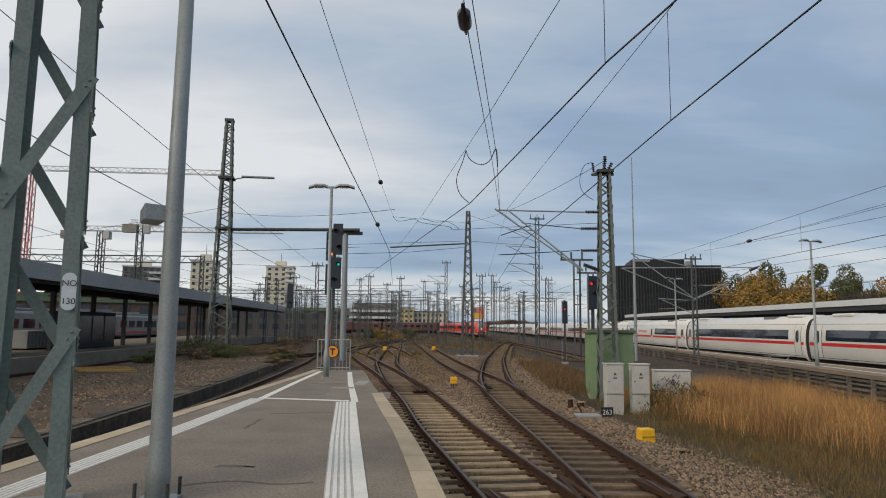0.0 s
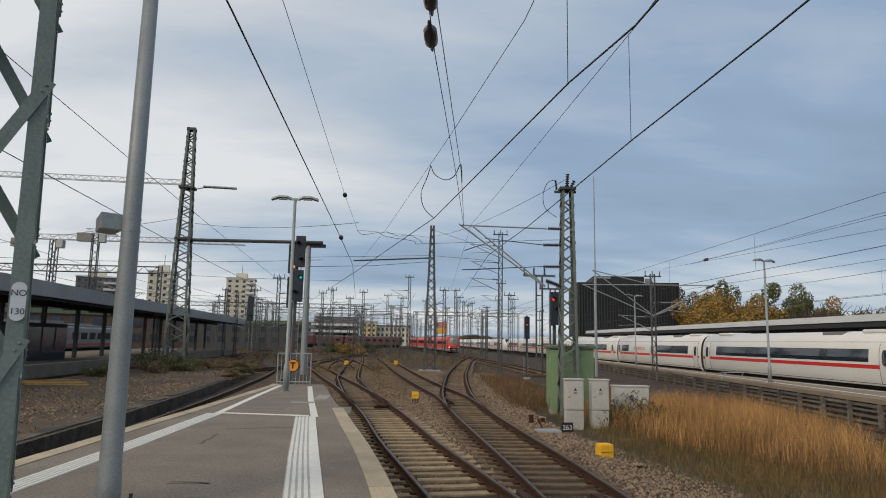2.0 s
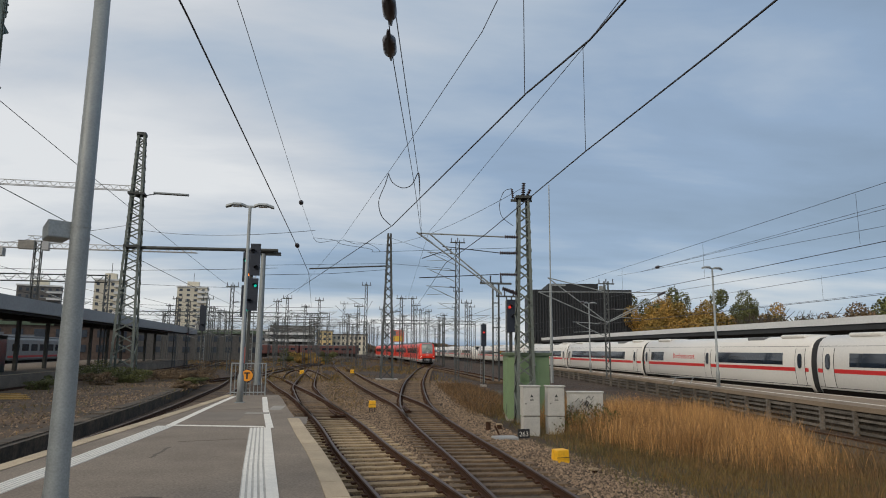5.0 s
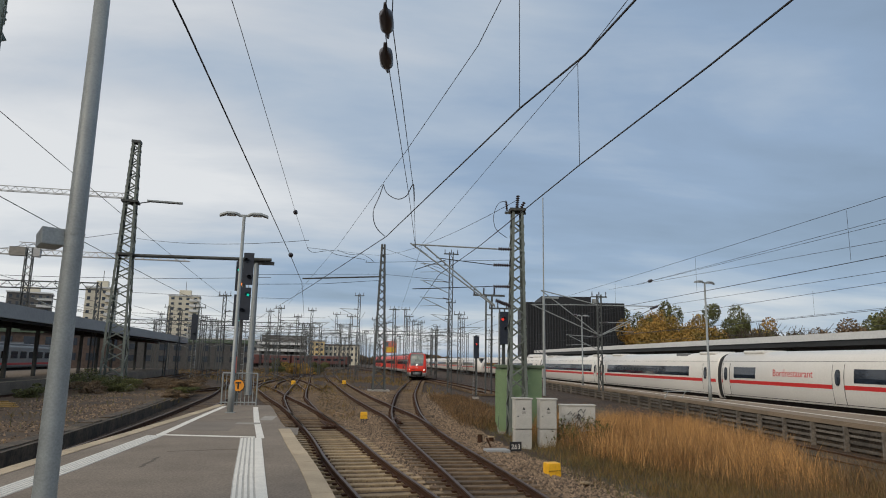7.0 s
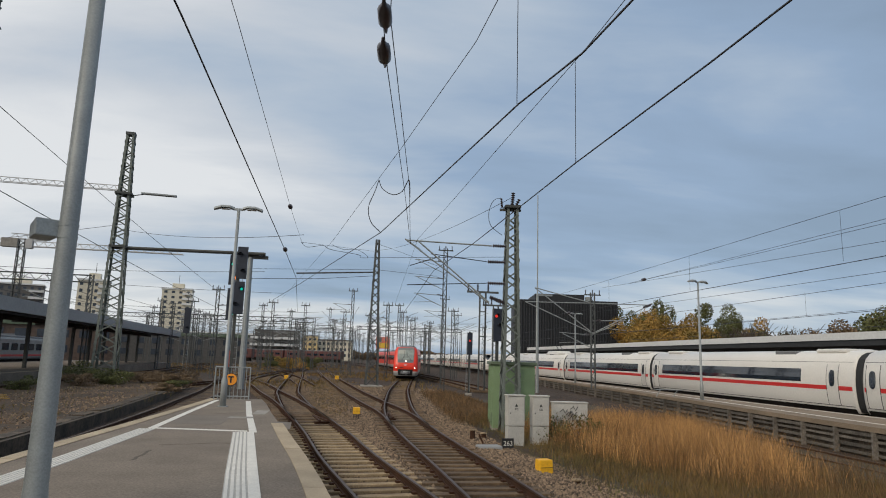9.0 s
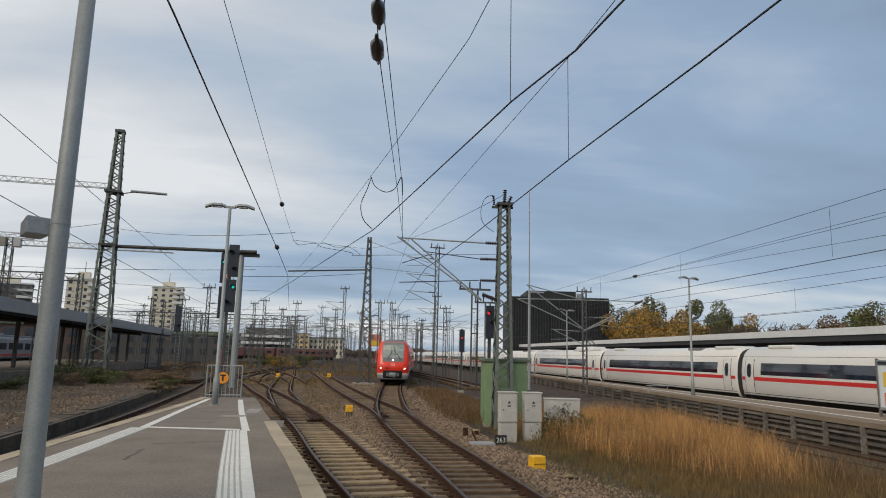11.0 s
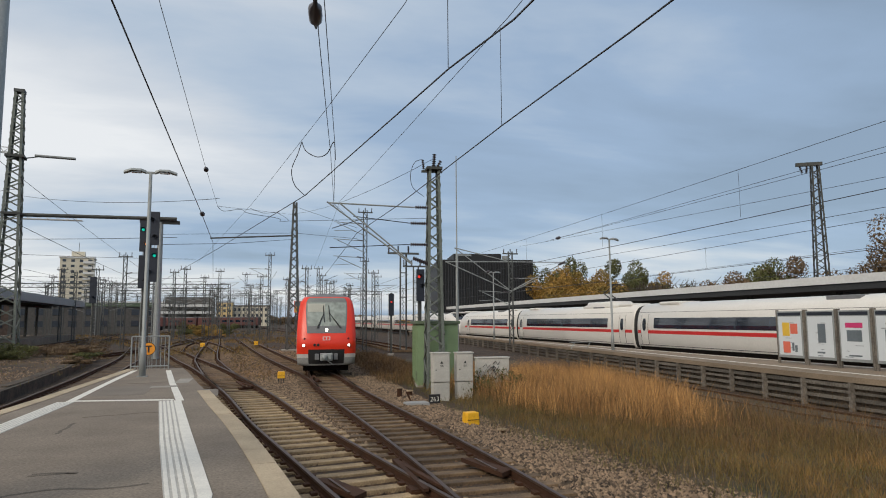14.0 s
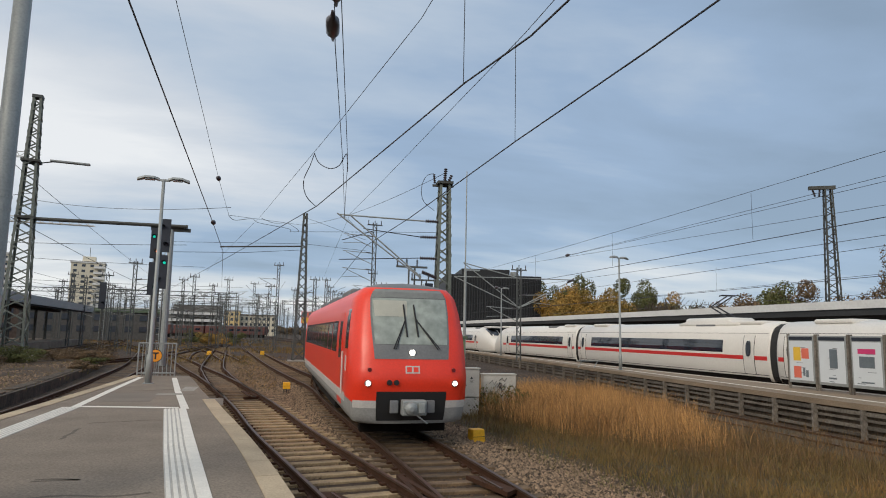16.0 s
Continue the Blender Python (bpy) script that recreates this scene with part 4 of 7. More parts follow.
        for u0, u1 in ((-0.33, -0.10), (0.46, 0.10)):
            bm = bmesh.new()
            a, b = nose_point(u0, 2.25, 0.06), nose_point(u1, 2.98, 0.06)
            rod(bm, [a, b], 0.016); rod(bm, [a + Vector((0.06, 0, 0)), b], 0.012)
            c, d = nose_point(u1 + 0.02, 2.55, 0.05), nose_point(u1 - 0.03, 3.36, 0.05)
            rod(bm, [c, d], 0.022)
            part("wiper", bm, "black", ws)
        for u, z, r in ((0.0, 2.16, 0.075), (-0.76, 1.42, 0.062), (0.76, 1.42, 0.062)):
            c = nose_point(u, z, 0.02)
            h = part("headlamp", turned(bmesh.new(), [(r * 1.35, -0.04), (r * 1.35, 0.0), (r * 1.1, 0.02)], c, 16, (0, -1, 0)), "car_roof", t)
            part("lens", turned(bmesh.new(), [(r, 0.0), (r * 0.9, 0.035), (r * 0.5, 0.05)], c, 16, (0, -1, 0)), "lamp_white", h, "lit white lens")
        for u in (-0.74, 0.74):
            c = nose_point(u, 1.74, 0.01)
            part("tail_lamp", turned(bmesh.new(), [(0.05, -0.02), (0.05, 0.03)], c, 12, (0, -1, 0)), "sig_off", t)
        for u in (-0.40, -0.28):
            c = nose_point(u, 1.44, 0.01)
            part("socket", turned(bmesh.new(), [(0.07, -0.02), (0.06, 0.03)], c, 12, (0, -1, 0)), "black", t)
        # logo plate as a plain shape
        lp = part("badge", nose_patch(-0.125, 0.125, 1.66, 1.84, 0.015, 2, 1), "car_light", t, "white badge with red shapes")
        part("badge_shape", nose_patch(-0.10, -0.015, 1.69, 1.81, 0.02, 2, 1), "red", lp)
        part("badge_shape", nose_patch(0.015, 0.10, 1.69, 1.81, 0.02, 2, 1), "red", lp)
        # black box added to stand in for the shadow beneath the nose
        part("nose_shade_block", B(-1.12, 1.12, 1.1, 1.35, 0.13, 0.55, bevel=0.03), "under", t, "black box added as the shade under the nose")
        # coupler in its dark recess
        rc = part("coupler_recess", nose_patch(-0.61, 0.61, 0.52, 1.22, 0.012, 8, 4), "black", t, "black coupler recess")
        bm = bmesh.new()
        box(bm, -0.30, 0.30, -0.30, -0.02, 0.68, 1.05, bevel=0.04)
        turned(bm, [(0.16, 0), (0.14, 0.1), (0.05, 0.16)], (-0.1, -0.3, 0.86), 14, (0, -1, 0))
        box(bm, 0.08, 0.24, -0.38, -0.28, 0.75, 0.98, bevel=0.02)
        rod(bm, [(0.05, -0.34, 0.7), (0.32, -0.25, 0.5)], 0.02)
        part("coupler", bm, "galv", rc, "grey automatic coupler")
        for sx in (-0.45, 0.45):
            part("buffer_box", B(sx - 0.1, sx + 0.1, -0.06, 0.05, 0.72, 1.02, bevel=0.02), "car_roof", rc)
    return t

# pale base colour paints in the sky reflection and the cab interior
M["cab_glass"] = mat("windscreen_glass_painted_reflection", (0.33, 0.37, 0.33), 0.08, var=0.3, scale=1.5, fine=4, bump=0, spec=0.8)
M["display"] = mat("unlit_display", (0.20, 0.21, 0.20), 0.3, var=0.15, scale=8, fine=60, bump=0)
M["blind"] = mat("pale_blind", (0.42, 0.42, 0.36), 0.6, var=0.1, bump=0)
M["sig_off"] = mat("dark_red_lens", (0.15, 0.01, 0.01), 0.3, var=0.1, bump=0)
RED_CARS = [railcar(True), railcar(False)]
RED_CARS += [copy_thing(RED_CARS[1], Matrix.Identity(4)) for _ in range(2)]

# ---- masts ----
def lattice(t, h, w0, w1, chord, step, mt="steel_far", z0=0.0, thick=0.3):
    """Four angle-iron legs with zigzag lacing, w0 wide below and w1 above."""
    for sx in (-1, 1):
        for sy in (-1, 1):
            bm = bmesh.new()
            angle_bar(bm, (sx * w0 / 2, sy * w0 / 2, z0), (sx * w1 / 2, sy * w1 / 2, h), chord, chord * 0.22, -sx, -sy)
            bmesh.ops.recalc_face_normals(bm, faces=bm.faces)
            part("leg", bm, mt, t)
    for face in range(4):
        bm = bmesh.new()
        z, k = z0, 0
        rot = Matrix.Rotation(face * math.pi / 2, 3, "Z")
        while z < h - step * 0.5:
            wa = w0 + (w1 - w0) * (z - z0) / (h - z0)
            st = step * max(0.55, wa / w0)
            z2 = min(z + st, h)
            wb = w0 + (w1 - w0) * (z2 - z0) / (h - z0)
            s = 1 if k % 2 else -1
            beam(bm, rot @ Vector((s * wa / 2, -wa / 2, z)), rot @ Vector((-s * wb / 2, -wb / 2, z2)), chord * 0.55, chord * thick, rot @ Vector((0, -1, 0)))
            z, k = z2, k + 1
        part("lacing", bm, mt, t)["kind"] = "stuff"


def insulator(bm, p, q, r=0.07):
    p, q = Vector(p), Vector(q)
    d = q - p
    n = max(3, int(d.length / 0.09))
    prof = []
    for i in range(n):
        a = d.length * i / n
        prof += [(r * 0.45, a), (r, a + d.length / n * 0.35), (r * 0.45, a + d.length / n * 0.7)]
    turned(bm, prof, p, 10, d.normalized())
    return bm


def oval_plate(hw, hh, t):
    bm = bmesh.new()
    n = 24
    ring = []
    for k in range(n):
        a = 2 * math.pi * k / n
        ring.append((hw * math.cos(a), (hh - hw) * (1 if math.sin(a) > 0 else -1) + hw * math.sin(a)))
    f = [bm.verts.new((x, -t, z)) for x, z in ring]; g = [bm.verts.new((x, 0, z)) for x, z in ring]
    bm.faces.new(f); bm.faces.new(g[::-1])
    for k in range(n):
        bm.faces.new((f[k], g[k], g[(k + 1) % n], f[(k + 1) % n]))
    bmesh.ops.recalc_face_normals(bm, faces=bm.faces)
    return bm


# near green mast with its number plate
def near_mast():
    t = thing("lattice_mast", pose(-4.20, 6.76, PZ, 0, 0, 27), "green-grey riveted lattice mast on the platform", "mast")
    h, w, d = 9.0, 0.76, 0.76
    for sx in (-1, 1):
        for sy in (-1, 1):
            bm = bmesh.new()
            angle_bar(bm, (sx * w / 2, sy * d / 2, -0.3), (sx * w * 0.45, sy * d * 0.45, h), 0.15, 0.018, -sx, -sy)
            bmesh.ops.recalc_face_normals(bm, faces=bm.faces)
            part("leg", bm, "steel_green", t)
    # bracing: single diagonals on each face, riveted to the legs
    for face, z0, step, rise, dr in ((0, 0.40, 2.62, 1.45, 1), (1, 0.3, 1.3, 1.2, -1), (2, 0.1, 1.3, 1.25, 1), (3, 0.9, 1.3, 1.2, 1)):
        rot = Matrix.Rotation(face * math.pi / 2, 3, "Z")
        z = z0
        while z < h - 1.0:
            k = w * (0.5 - 0.05 * z / h)
            a, b = rot @ Vector((-dr * k, -k - 0.010, z)), rot @ Vector((dr * k, -k - 0.010, z + rise))
            part("brace", beam(bmesh.new(), a, b, 0.014, 0.125, (0, 0, 1)), "steel_green", t)
            bm = bmesh.new()
            for p, o in ((a, 0.06), (a, 0.14), (b, -0.06), (b, -0.14)):
                c = p + (b - a).normalized() * o + rot @ Vector((0, -0.008, 0))
                turned(bm, [(0.016, 0.0), (0.013, 0.008), (0.005, 0.012)], c, 7, rot @ Vector((0, -1, 0)))
            part("rivet", bm, "steel_green", t)["kind"] = "stuff"
            z += step
    pl = part("number_plate", oval_plate(0.066, 0.19, 0.012), "poster_white", t, "white oval mast plate")
    pl.matrix_basis = pose(w * 0.5 - 0.08, -d * 0.5 - 0.003, 2.2)
    for z, txt in ((0.055, "NO"), (-0.125, "130")):
        cu = bpy.data.curves.new("plate_lettering", "FONT")
        cu.body, cu.size, cu.extrude, cu.align_x = txt, 0.085, 0.001, "CENTER"
        cu.materials.append(M["black"])
        ob = new("plate_lettering", cu)
        ob.parent = pl
        ob.matrix_basis = pose(0, -0.014, z, 90)
    part("foundation", B(-0.55, 0.55, -0.55, 0.55, -0.35, 0.03, bevel=0.02), "concrete", t)

near_mast()


def speaker_pole():
    t = thing("steel_pole", pose(-3.04, 7.25, PZ, 0, 0, 0), "tall grey galvanised pole with a loudspeaker", "pole")
    part("shaft", turned(bmesh.new(), [(0.125, 0), (0.125, 0.35), (0.112, 0.5), (0.095, 3.0), (0.075, 7.2)], n=20), "galv", t, smooth=True)
    part("base_plate", B(-0.2, 0.2, -0.2, 0.2, 0.0, 0.03, bevel=0.005), "galv", t)
    for a in range(4):
        bm = turned(bmesh.new(), [(0.02, 0.03), (0.02, 0.22)], (0.17 * (1 if a % 2 else -1), 0.17 * (1 if a > 1 else -1), 0), 8)
        part("anchor_bolt", bm, "steel_dark", t)
    bm = B(-0.10, 0.10, -0.12, 0.12, -0.08, 0.08, bevel=0.012)
    for v in bm.verts:
        if v.co.y < -0.05:
            v.co.x *= 1.15; v.co.z *= 1.2
    sp = part("loudspeaker", bm, "galv", t, "grey box loudspeaker")
    sp.matrix_basis = pose(-0.235, -0.02, 3.10, -10, 0, 40)
    for z in (3.02, 3.15):
        part("clamp", turned(bmesh.new(), [(0.099, z), (0.099, z + 0.03)], n=20), "galv", t)
    part("bracket", beam(bmesh.new(), (-0.17, 0, 3.1), (-0.09, 0, 3.1), 0.05, 0.07), "galv", t)

speaker_pole()


def platform_lamp(m, h, span=0.86, label="grey double-headed platform lamp"):
    t = thing("platform_lamp", m, label, "lamp", "platform lamps")
    part("post", turned(bmesh.new(), [(0.11, 0), (0.11, 0.9), (0.075, 1.0), (0.055, h)], n=14), "galv", t, smooth=True)
    part("base_plate", B(-0.16, 0.16, -0.16, 0.16, 0, 0.025), "galv", t)
    part("bracket", beam(bmesh.new(), (-0.2, 0, h), (0.2, 0, h), 0.08, 0.07), "galv", t)
    for s in (-1, 1):
        bm = bmesh.new()
        rows = []
        for k, (x, w, z) in enumerate(((0.14, 0.05, 0.0), (0.3, 0.15, 0.05), (0.6, 0.17, 0.05), (span, 0.10, -0.03))):
            rows.append([bm.verts.new((s * x, -w, h + z - 0.01)), bm.verts.new((s * x, -w * 0.6, h + z + 0.07)), bm.verts.new((s * x, w * 0.6, h + z + 0.07)), bm.verts.new((s * x, w, h + z - 0.01)), bm.verts.new((s * x, 0, h + z - 0.05))])
        for a, b in zip(rows, rows[1:]):
            for i in range(5):
                bm.faces.new((a[i], a[(i + 1) % 5], b[(i + 1) % 5], b[i]))
        bm.faces.new(rows[0]); bm.faces.new(rows[-1])
        bmesh.ops.recalc_face_normals(bm, faces=bm.faces)
        hd = part("lamp_head", bm, "galv", t)
        part("diffuser", B(s * 0.3 if s > 0 else -0.62, 0.62 if s > 0 else -0.3, -0.11, 0.11, h - 0.012, h + 0.0), "poster_white", hd)
    return t

lamp = platform_lamp(pose(-4.22, 24.1, PZ), 7.05)
platform_lamp(pose(22.1, 38.8, 0.55, 0, 0, 20), 7.4)
copy_thing(lamp, pose(23.3, 65.2, 0.55, 0, 0, 10))


def signal_head(t, x, y, z, lights, w=0.62, h=1.55, depth=0.35):
    hd = part("signal_screen", B(x - w / 2, x + w / 2, y - 0.03, y + 0.03, z, z + h, bevel=0.01), "signal_black", t, "black signal screen")
    part("signal_case", B(x - w * 0.36, x + w * 0.36, y + 0.03, y + depth, z + 0.1, z + h - 0.1, bevel=0.02), "signal_black", hd)
    for lx, lz, mt in lights:
        c = (x + lx, y - 0.03, z + lz)
        part("lens", turned(bmesh.new(), [(0.075, 0.0), (0.068, 0.02), (0.04, 0.03)], c, 14, (0, -1, 0)), mt, hd)
        bm = bmesh.new()
        n = 10
        a = [bm.verts.new((c[0] + 0.13 * math.cos(k * math.pi / n), c[1], c[2] + 0.13 * math.sin(k * math.pi / n))) for k in range(n + 1)]
        b = [bm.verts.new(v.co + Vector((0, -0.22, 0))) for v in a]
        a2 = [bm.verts.new(v.co + Vector((0, 0, 0.012))) for v in a]; b2 = [bm.verts.new(v.co + Vector((0, 0, 0.012))) for v in b]
        for k in range(n):
            bm.faces.new((a[k], a[k + 1], b[k + 1], b[k])); bm.faces.new((a2[k], b2[k], b2[k + 1], a2[k + 1]))
            bm.faces.new((b[k], b[k + 1], b2[k + 1], b2[k]))
        part("hood", bm, "signal_black", hd)
    return hd


def signal_post(m, h, heads, label, w=0.54):
    t = thing("railway_signal", m, label, "signal")
    part("post", B(-0.07, 0.07, 0.1, 0.24, 0, h, bevel=0.008), "steel_dark", t)
    part("foot", B(-0.25, 0.25, -0.1, 0.45, -0.4, 0.05, bevel=0.02), "concrete", t)
    bm = bmesh.new()
    for s in (-0.17, 0.17):
        rod(bm, [(s, 0.55, 0.2), (s, 0.55, h)], 0.02)
    z = 0.4
    while z < h:
        rod(bm, [(-0.17, 0.55, z), (0.17, 0.55, z)], 0.013); z += 0.3
    part("ladder", bm, "galv", t)
    for x, z, hh, lights in heads:
        signal_head(t, x, 0, z, lights, w=w, h=hh)
    return t

signal_post(pose(-6.05, 36.0, -0.2), 8.4, [(0.18, 6.75, 1.75, [(0.1, 0.4, "signal_black"), (-0.1, 1.3, "signal_black")]), (0.14, 4.85, 1.75, [(0.12, 1.35, "sig_green"), (-0.12, 0.5, "signal_black")])],
            "tall black colour-light railway signal beyond the platform end")
signal_post(pose(-6.6, 38.0, -0.2), 8.2, [(0.0, 6.6, 1.7, [(-0.1, 1.2, "sig_green"), (0.1, 0.4, "sig_orange")]), (0.0, 4.6, 1.8, [(0.12, 0.4, "sig_green")])],
            "second black colour-light signal standing close behind")
signal_post(pose(-14.5, 62.0, -0.2), 6.4, [(0.0, 4.4, 2.3, [(0.1, 0.5, "signal_black")])], "black colour-light signal beside a far track")
signal_post(pose(7.72, 33.4, -0.3), 5.6, [(0.0, 3.9, 1.7, [(-0.08, 1.3, "sig_red"), (0.1, 0.8, "signal_black")])], "black signal showing red behind the lattice mast", 0.44)
signal_post(pose(10.5, 56, -0.3), 5.3, [(0.0, 3.3, 1.9, [(0, 1.2, "sig_red")])], "black signal showing red beside the track", 0.46)


def fence():
    t = thing("end_fence", pose(-5.22, 27.7, PZ), "low galvanised fence at the platform end", "fence")
    for z in (0.12, 1.28):
        part("rail", rod(bmesh.new(), [(0, 0, z), (1.35, 0.1, z)], 0.03), "galv", t)
    for k in range(10):
        x = k * 0.15
        part("post", rod(bmesh.new(), [(x, x * 0.074, 0.0), (x, x * 0.074, 1.28)], 0.03 if k in (0, 9) else 0.016), "galv", t)
    s = thing("stop_sign", pose(-4.58, 27.55, PZ - 0.06), "round orange board with a black T", "sign")
    part("post", rod(bmesh.new(), [(-0.18, 0.1, 0), (-0.18, 0.1, 2.4)], 0.04), "steel_dark", s)
    part("marker_band", turned(bmesh.new(), [(0.055, 1.35), (0.055, 2.0)], (-0.18, 0.1, 0), 10), "crane_red", s, "red band on the post")
    d = part("disc", turned(bmesh.new(), [(0.25, 0), (0.25, 0.02)], (0, 0.04, 0.86), 28, (0, -1, 0)), "black", s)
    d2 = part("face", turned(bmesh.new(), [(0.228, 0), (0.228, 0.008)], (0, 0.02, 0.86), 28, (0, -1, 0)), "orange_sign", d)
    part("letter", box(box(bmesh.new(), -0.11, 0.11, 0.0, 0.012, 0.935, 0.99), -0.03, 0.03, 0.0, 0.012, 0.725, 0.935), "black", d2, "black letter T")

fence()


# tall portal tower and its long cross beam
def tall_tower():
    t = thing("portal_tower", pose(-18.35, 54.0, 0.2, 0, 0, 8), "tall tapering steel lattice tower of an overhead-line portal", "mast")
    lattice(t, 19.7, 1.75, 0.62, 0.17, 0.95, "steel_mid", thick=0.4)
    part("foundation", B(-1.3, 1.3, -1.3, 1.3, -0.5, 0.25, bevel=0.05), "concrete", t)
    part("top_cap", B(-0.36, 0.36, -0.36, 0.36, 19.6, 19.85, bevel=0.03), "steel_far", t)
    for z in (10.3, 14.6):
        part("collar", B(-0.62, 0.62, -0.62, 0.62, z, z + 0.18), "steel_dark", t)
    part("arm", beam(bmesh.new(), (0, 0, 14.5), (1.6, 0.1, 14.9), 0.07, 0.07), "steel_dark", t)
    part("floodlight", B(1.2, 3.9, -0.1, 0.3, 14.85, 14.99, bevel=0.03), "galv", t)

tall_tower()

def cross_beam(p, q, r, name="cross_beam"):
    t = thing(name, Matrix.Translation(p), "long steel tube spanning between overhead-line masts", "beam")
    d = Vector(q) - Vector(p)
    part("tube", rod(bmesh.new(), [(0, 0, 0), d], r, 8), "steel_dark", t)
    return t

cross_beam((-18.0, 54, 10.55), (-7.0, 54, 10.6), 0.14)

def tee_post(x, y, h):
    t = thing("tee_mast", pose(x, y, -0.25), "grey tubular mast with a short top beam", "mast")
    part("post", turned(bmesh.new(), [(0.28, 0), (0.2, h)], n=12), "galv", t)
    part("top_beam", beam(bmesh.new(), (-1.5, 0, h), (1.4, 0, h), 0.28, 0.26), "steel_dark", t)

tee_post(-8.2, 54.3, 10.6)


# lattice masts beside the tracks, with cantilevers
def cantilever_arms(t, y, zs, reach, mt="galv"):
    """Bracket tubes with insulators towards -x."""
    for z0, z1, x1, ins in zs:
        bm = bmesh.new()
        rod(bm, [(-0.3 - ins, y, z0), (x1, y, z1)], 0.035)
        a = part("cantilever_tube", bm, mt, t)
        part("insulator", insulator(bmesh.new(), (-0.28, y, z0), (-0.3 - ins, y, z0 + (z1 - z0) * 0.1), 0.09), "ceramic", a)


def smooth3(pts, n=6):
    P = [Vector(p) for p in pts]
    P = [P[0]] + P + [P[-1]]
    out = []
    for a, b, c, d in zip(P, P[1:], P[2:], P[3:]):
        for i in range(n):
            t = i / n
            out.append(0.5 * ((2 * b) + (c - a) * t + (2 * a - 5 * b + 4 * c - d) * t * t + (3 * b - a - 3 * c + d) * t ** 3))
    return out + [P[-1]]


def right_mast():
    t = thing("lattice_mast", pose(7.0, 27.8, -0.35, 0, 0, -4), "grey-green lattice mast with overhead-line brackets and insulators", "mast")
    lattice(t, 9.7, 0.84, 0.5, 0.115, 0.62, "steel_mid", thick=0.4)
    part("cap", B(-0.35, 0.35, -0.35, 0.35, 9.7, 9.82), "steel_dark", t)
    cantilever_arms(t, -0.2, [(7.95, 8.05, -4.65, 0.6), (5.4, 8.1, -4.75, 0.7), (5.45, 8.05, -4.2, 0.7)], 4)
    part("insulator", insulator(bmesh.new(), (-0.3, -0.1, 7.25), (-1.1, -0.1, 7.25), 0.09), "ceramic", t)
    part("insulator", insulator(bmesh.new(), (-0.3, -0.1, 6.3), (-1.1, -0.1, 6.3), 0.09), "ceramic", t)
    bm = bmesh.new()
    insulator(bm, (0.0, 0, 9.8), (0.05, 0, 10.5), 0.1)
    part("top_insulator", bm, "ceramic", t)
    part("top_insulator", insulator(bmesh.new(), (0.15, 0, 9.8), (0.35, 0, 10.2), 0.09), "ceramic", t)
    part("top_insulator", insulator(bmesh.new(), (-0.45, 0, 9.75), (-0.5, 0, 10.2), 0.07), "ceramic", t)
    part("bracket", beam(bmesh.new(), (-0.55, 0, 9.65), (0.4, 0, 9.65), 0.1, 0.1), "steel_dark", t)
    bm = bmesh.new()
    rod(bm, [(-1.1, -0.1, 7.25), (-3.6, -0.1, 7.5)], 0.02); rod(bm, [(-1.1, -0.1, 6.3), (-4.6, -0.1, 6.1)], 0.02); rod(bm, [(-3.2, -0.1, 7.4), (-4.5, -0.1, 6.95)], 0.02)
    part("steady_arm", bm, "wire", t)
    pts = [(-0.5, 0, 10.2), (-0.85, 0, 10.05), (-1.05, 0, 9.5), (-0.95, 0, 8.9), (-0.45, 0, 8.5)]
    part("lead_cable", rod(bmesh.new(), smooth3(pts), 0.014, 5), "wire", t)

right_mast()

def track_mast(m, h, label, w=0.8, arms=True, side=-1):
    t = thing("lattice_mast", m, label, "mast", "overhead-line masts")
    lattice(t, h, w, w * 0.3, w * 0.13, w * 1.0, "steel_far")
    part("foundation", B(-w * 0.8, w * 0.8, -w * 0.8, w * 0.8, -0.4, 0.12, bevel=0.04), "concrete", t)
    if arms:
        for z, l in ((h - 1.2, 3.0), (h * 0.62, 4.2)):
            bm = bmesh.new(); rod(bm, [(0, 0, z), (side * l, 0, z + 0.3)], 0.05); rod(bm, [(0, 0, z - 1.3), (side * l * 0.8, 0, z + 0.25)], 0.045)
            part("cantilever_tube", bm, "galv", t)
    return t

track_mast(pose(2.45, 63.5, -0.2), 14.2, "tall grey lattice mast between two tracks", 1.3, arms=False)
cross_beam((-5.2, 63.4, 10.3), (2.3, 63.4, 10.75), 0.07)

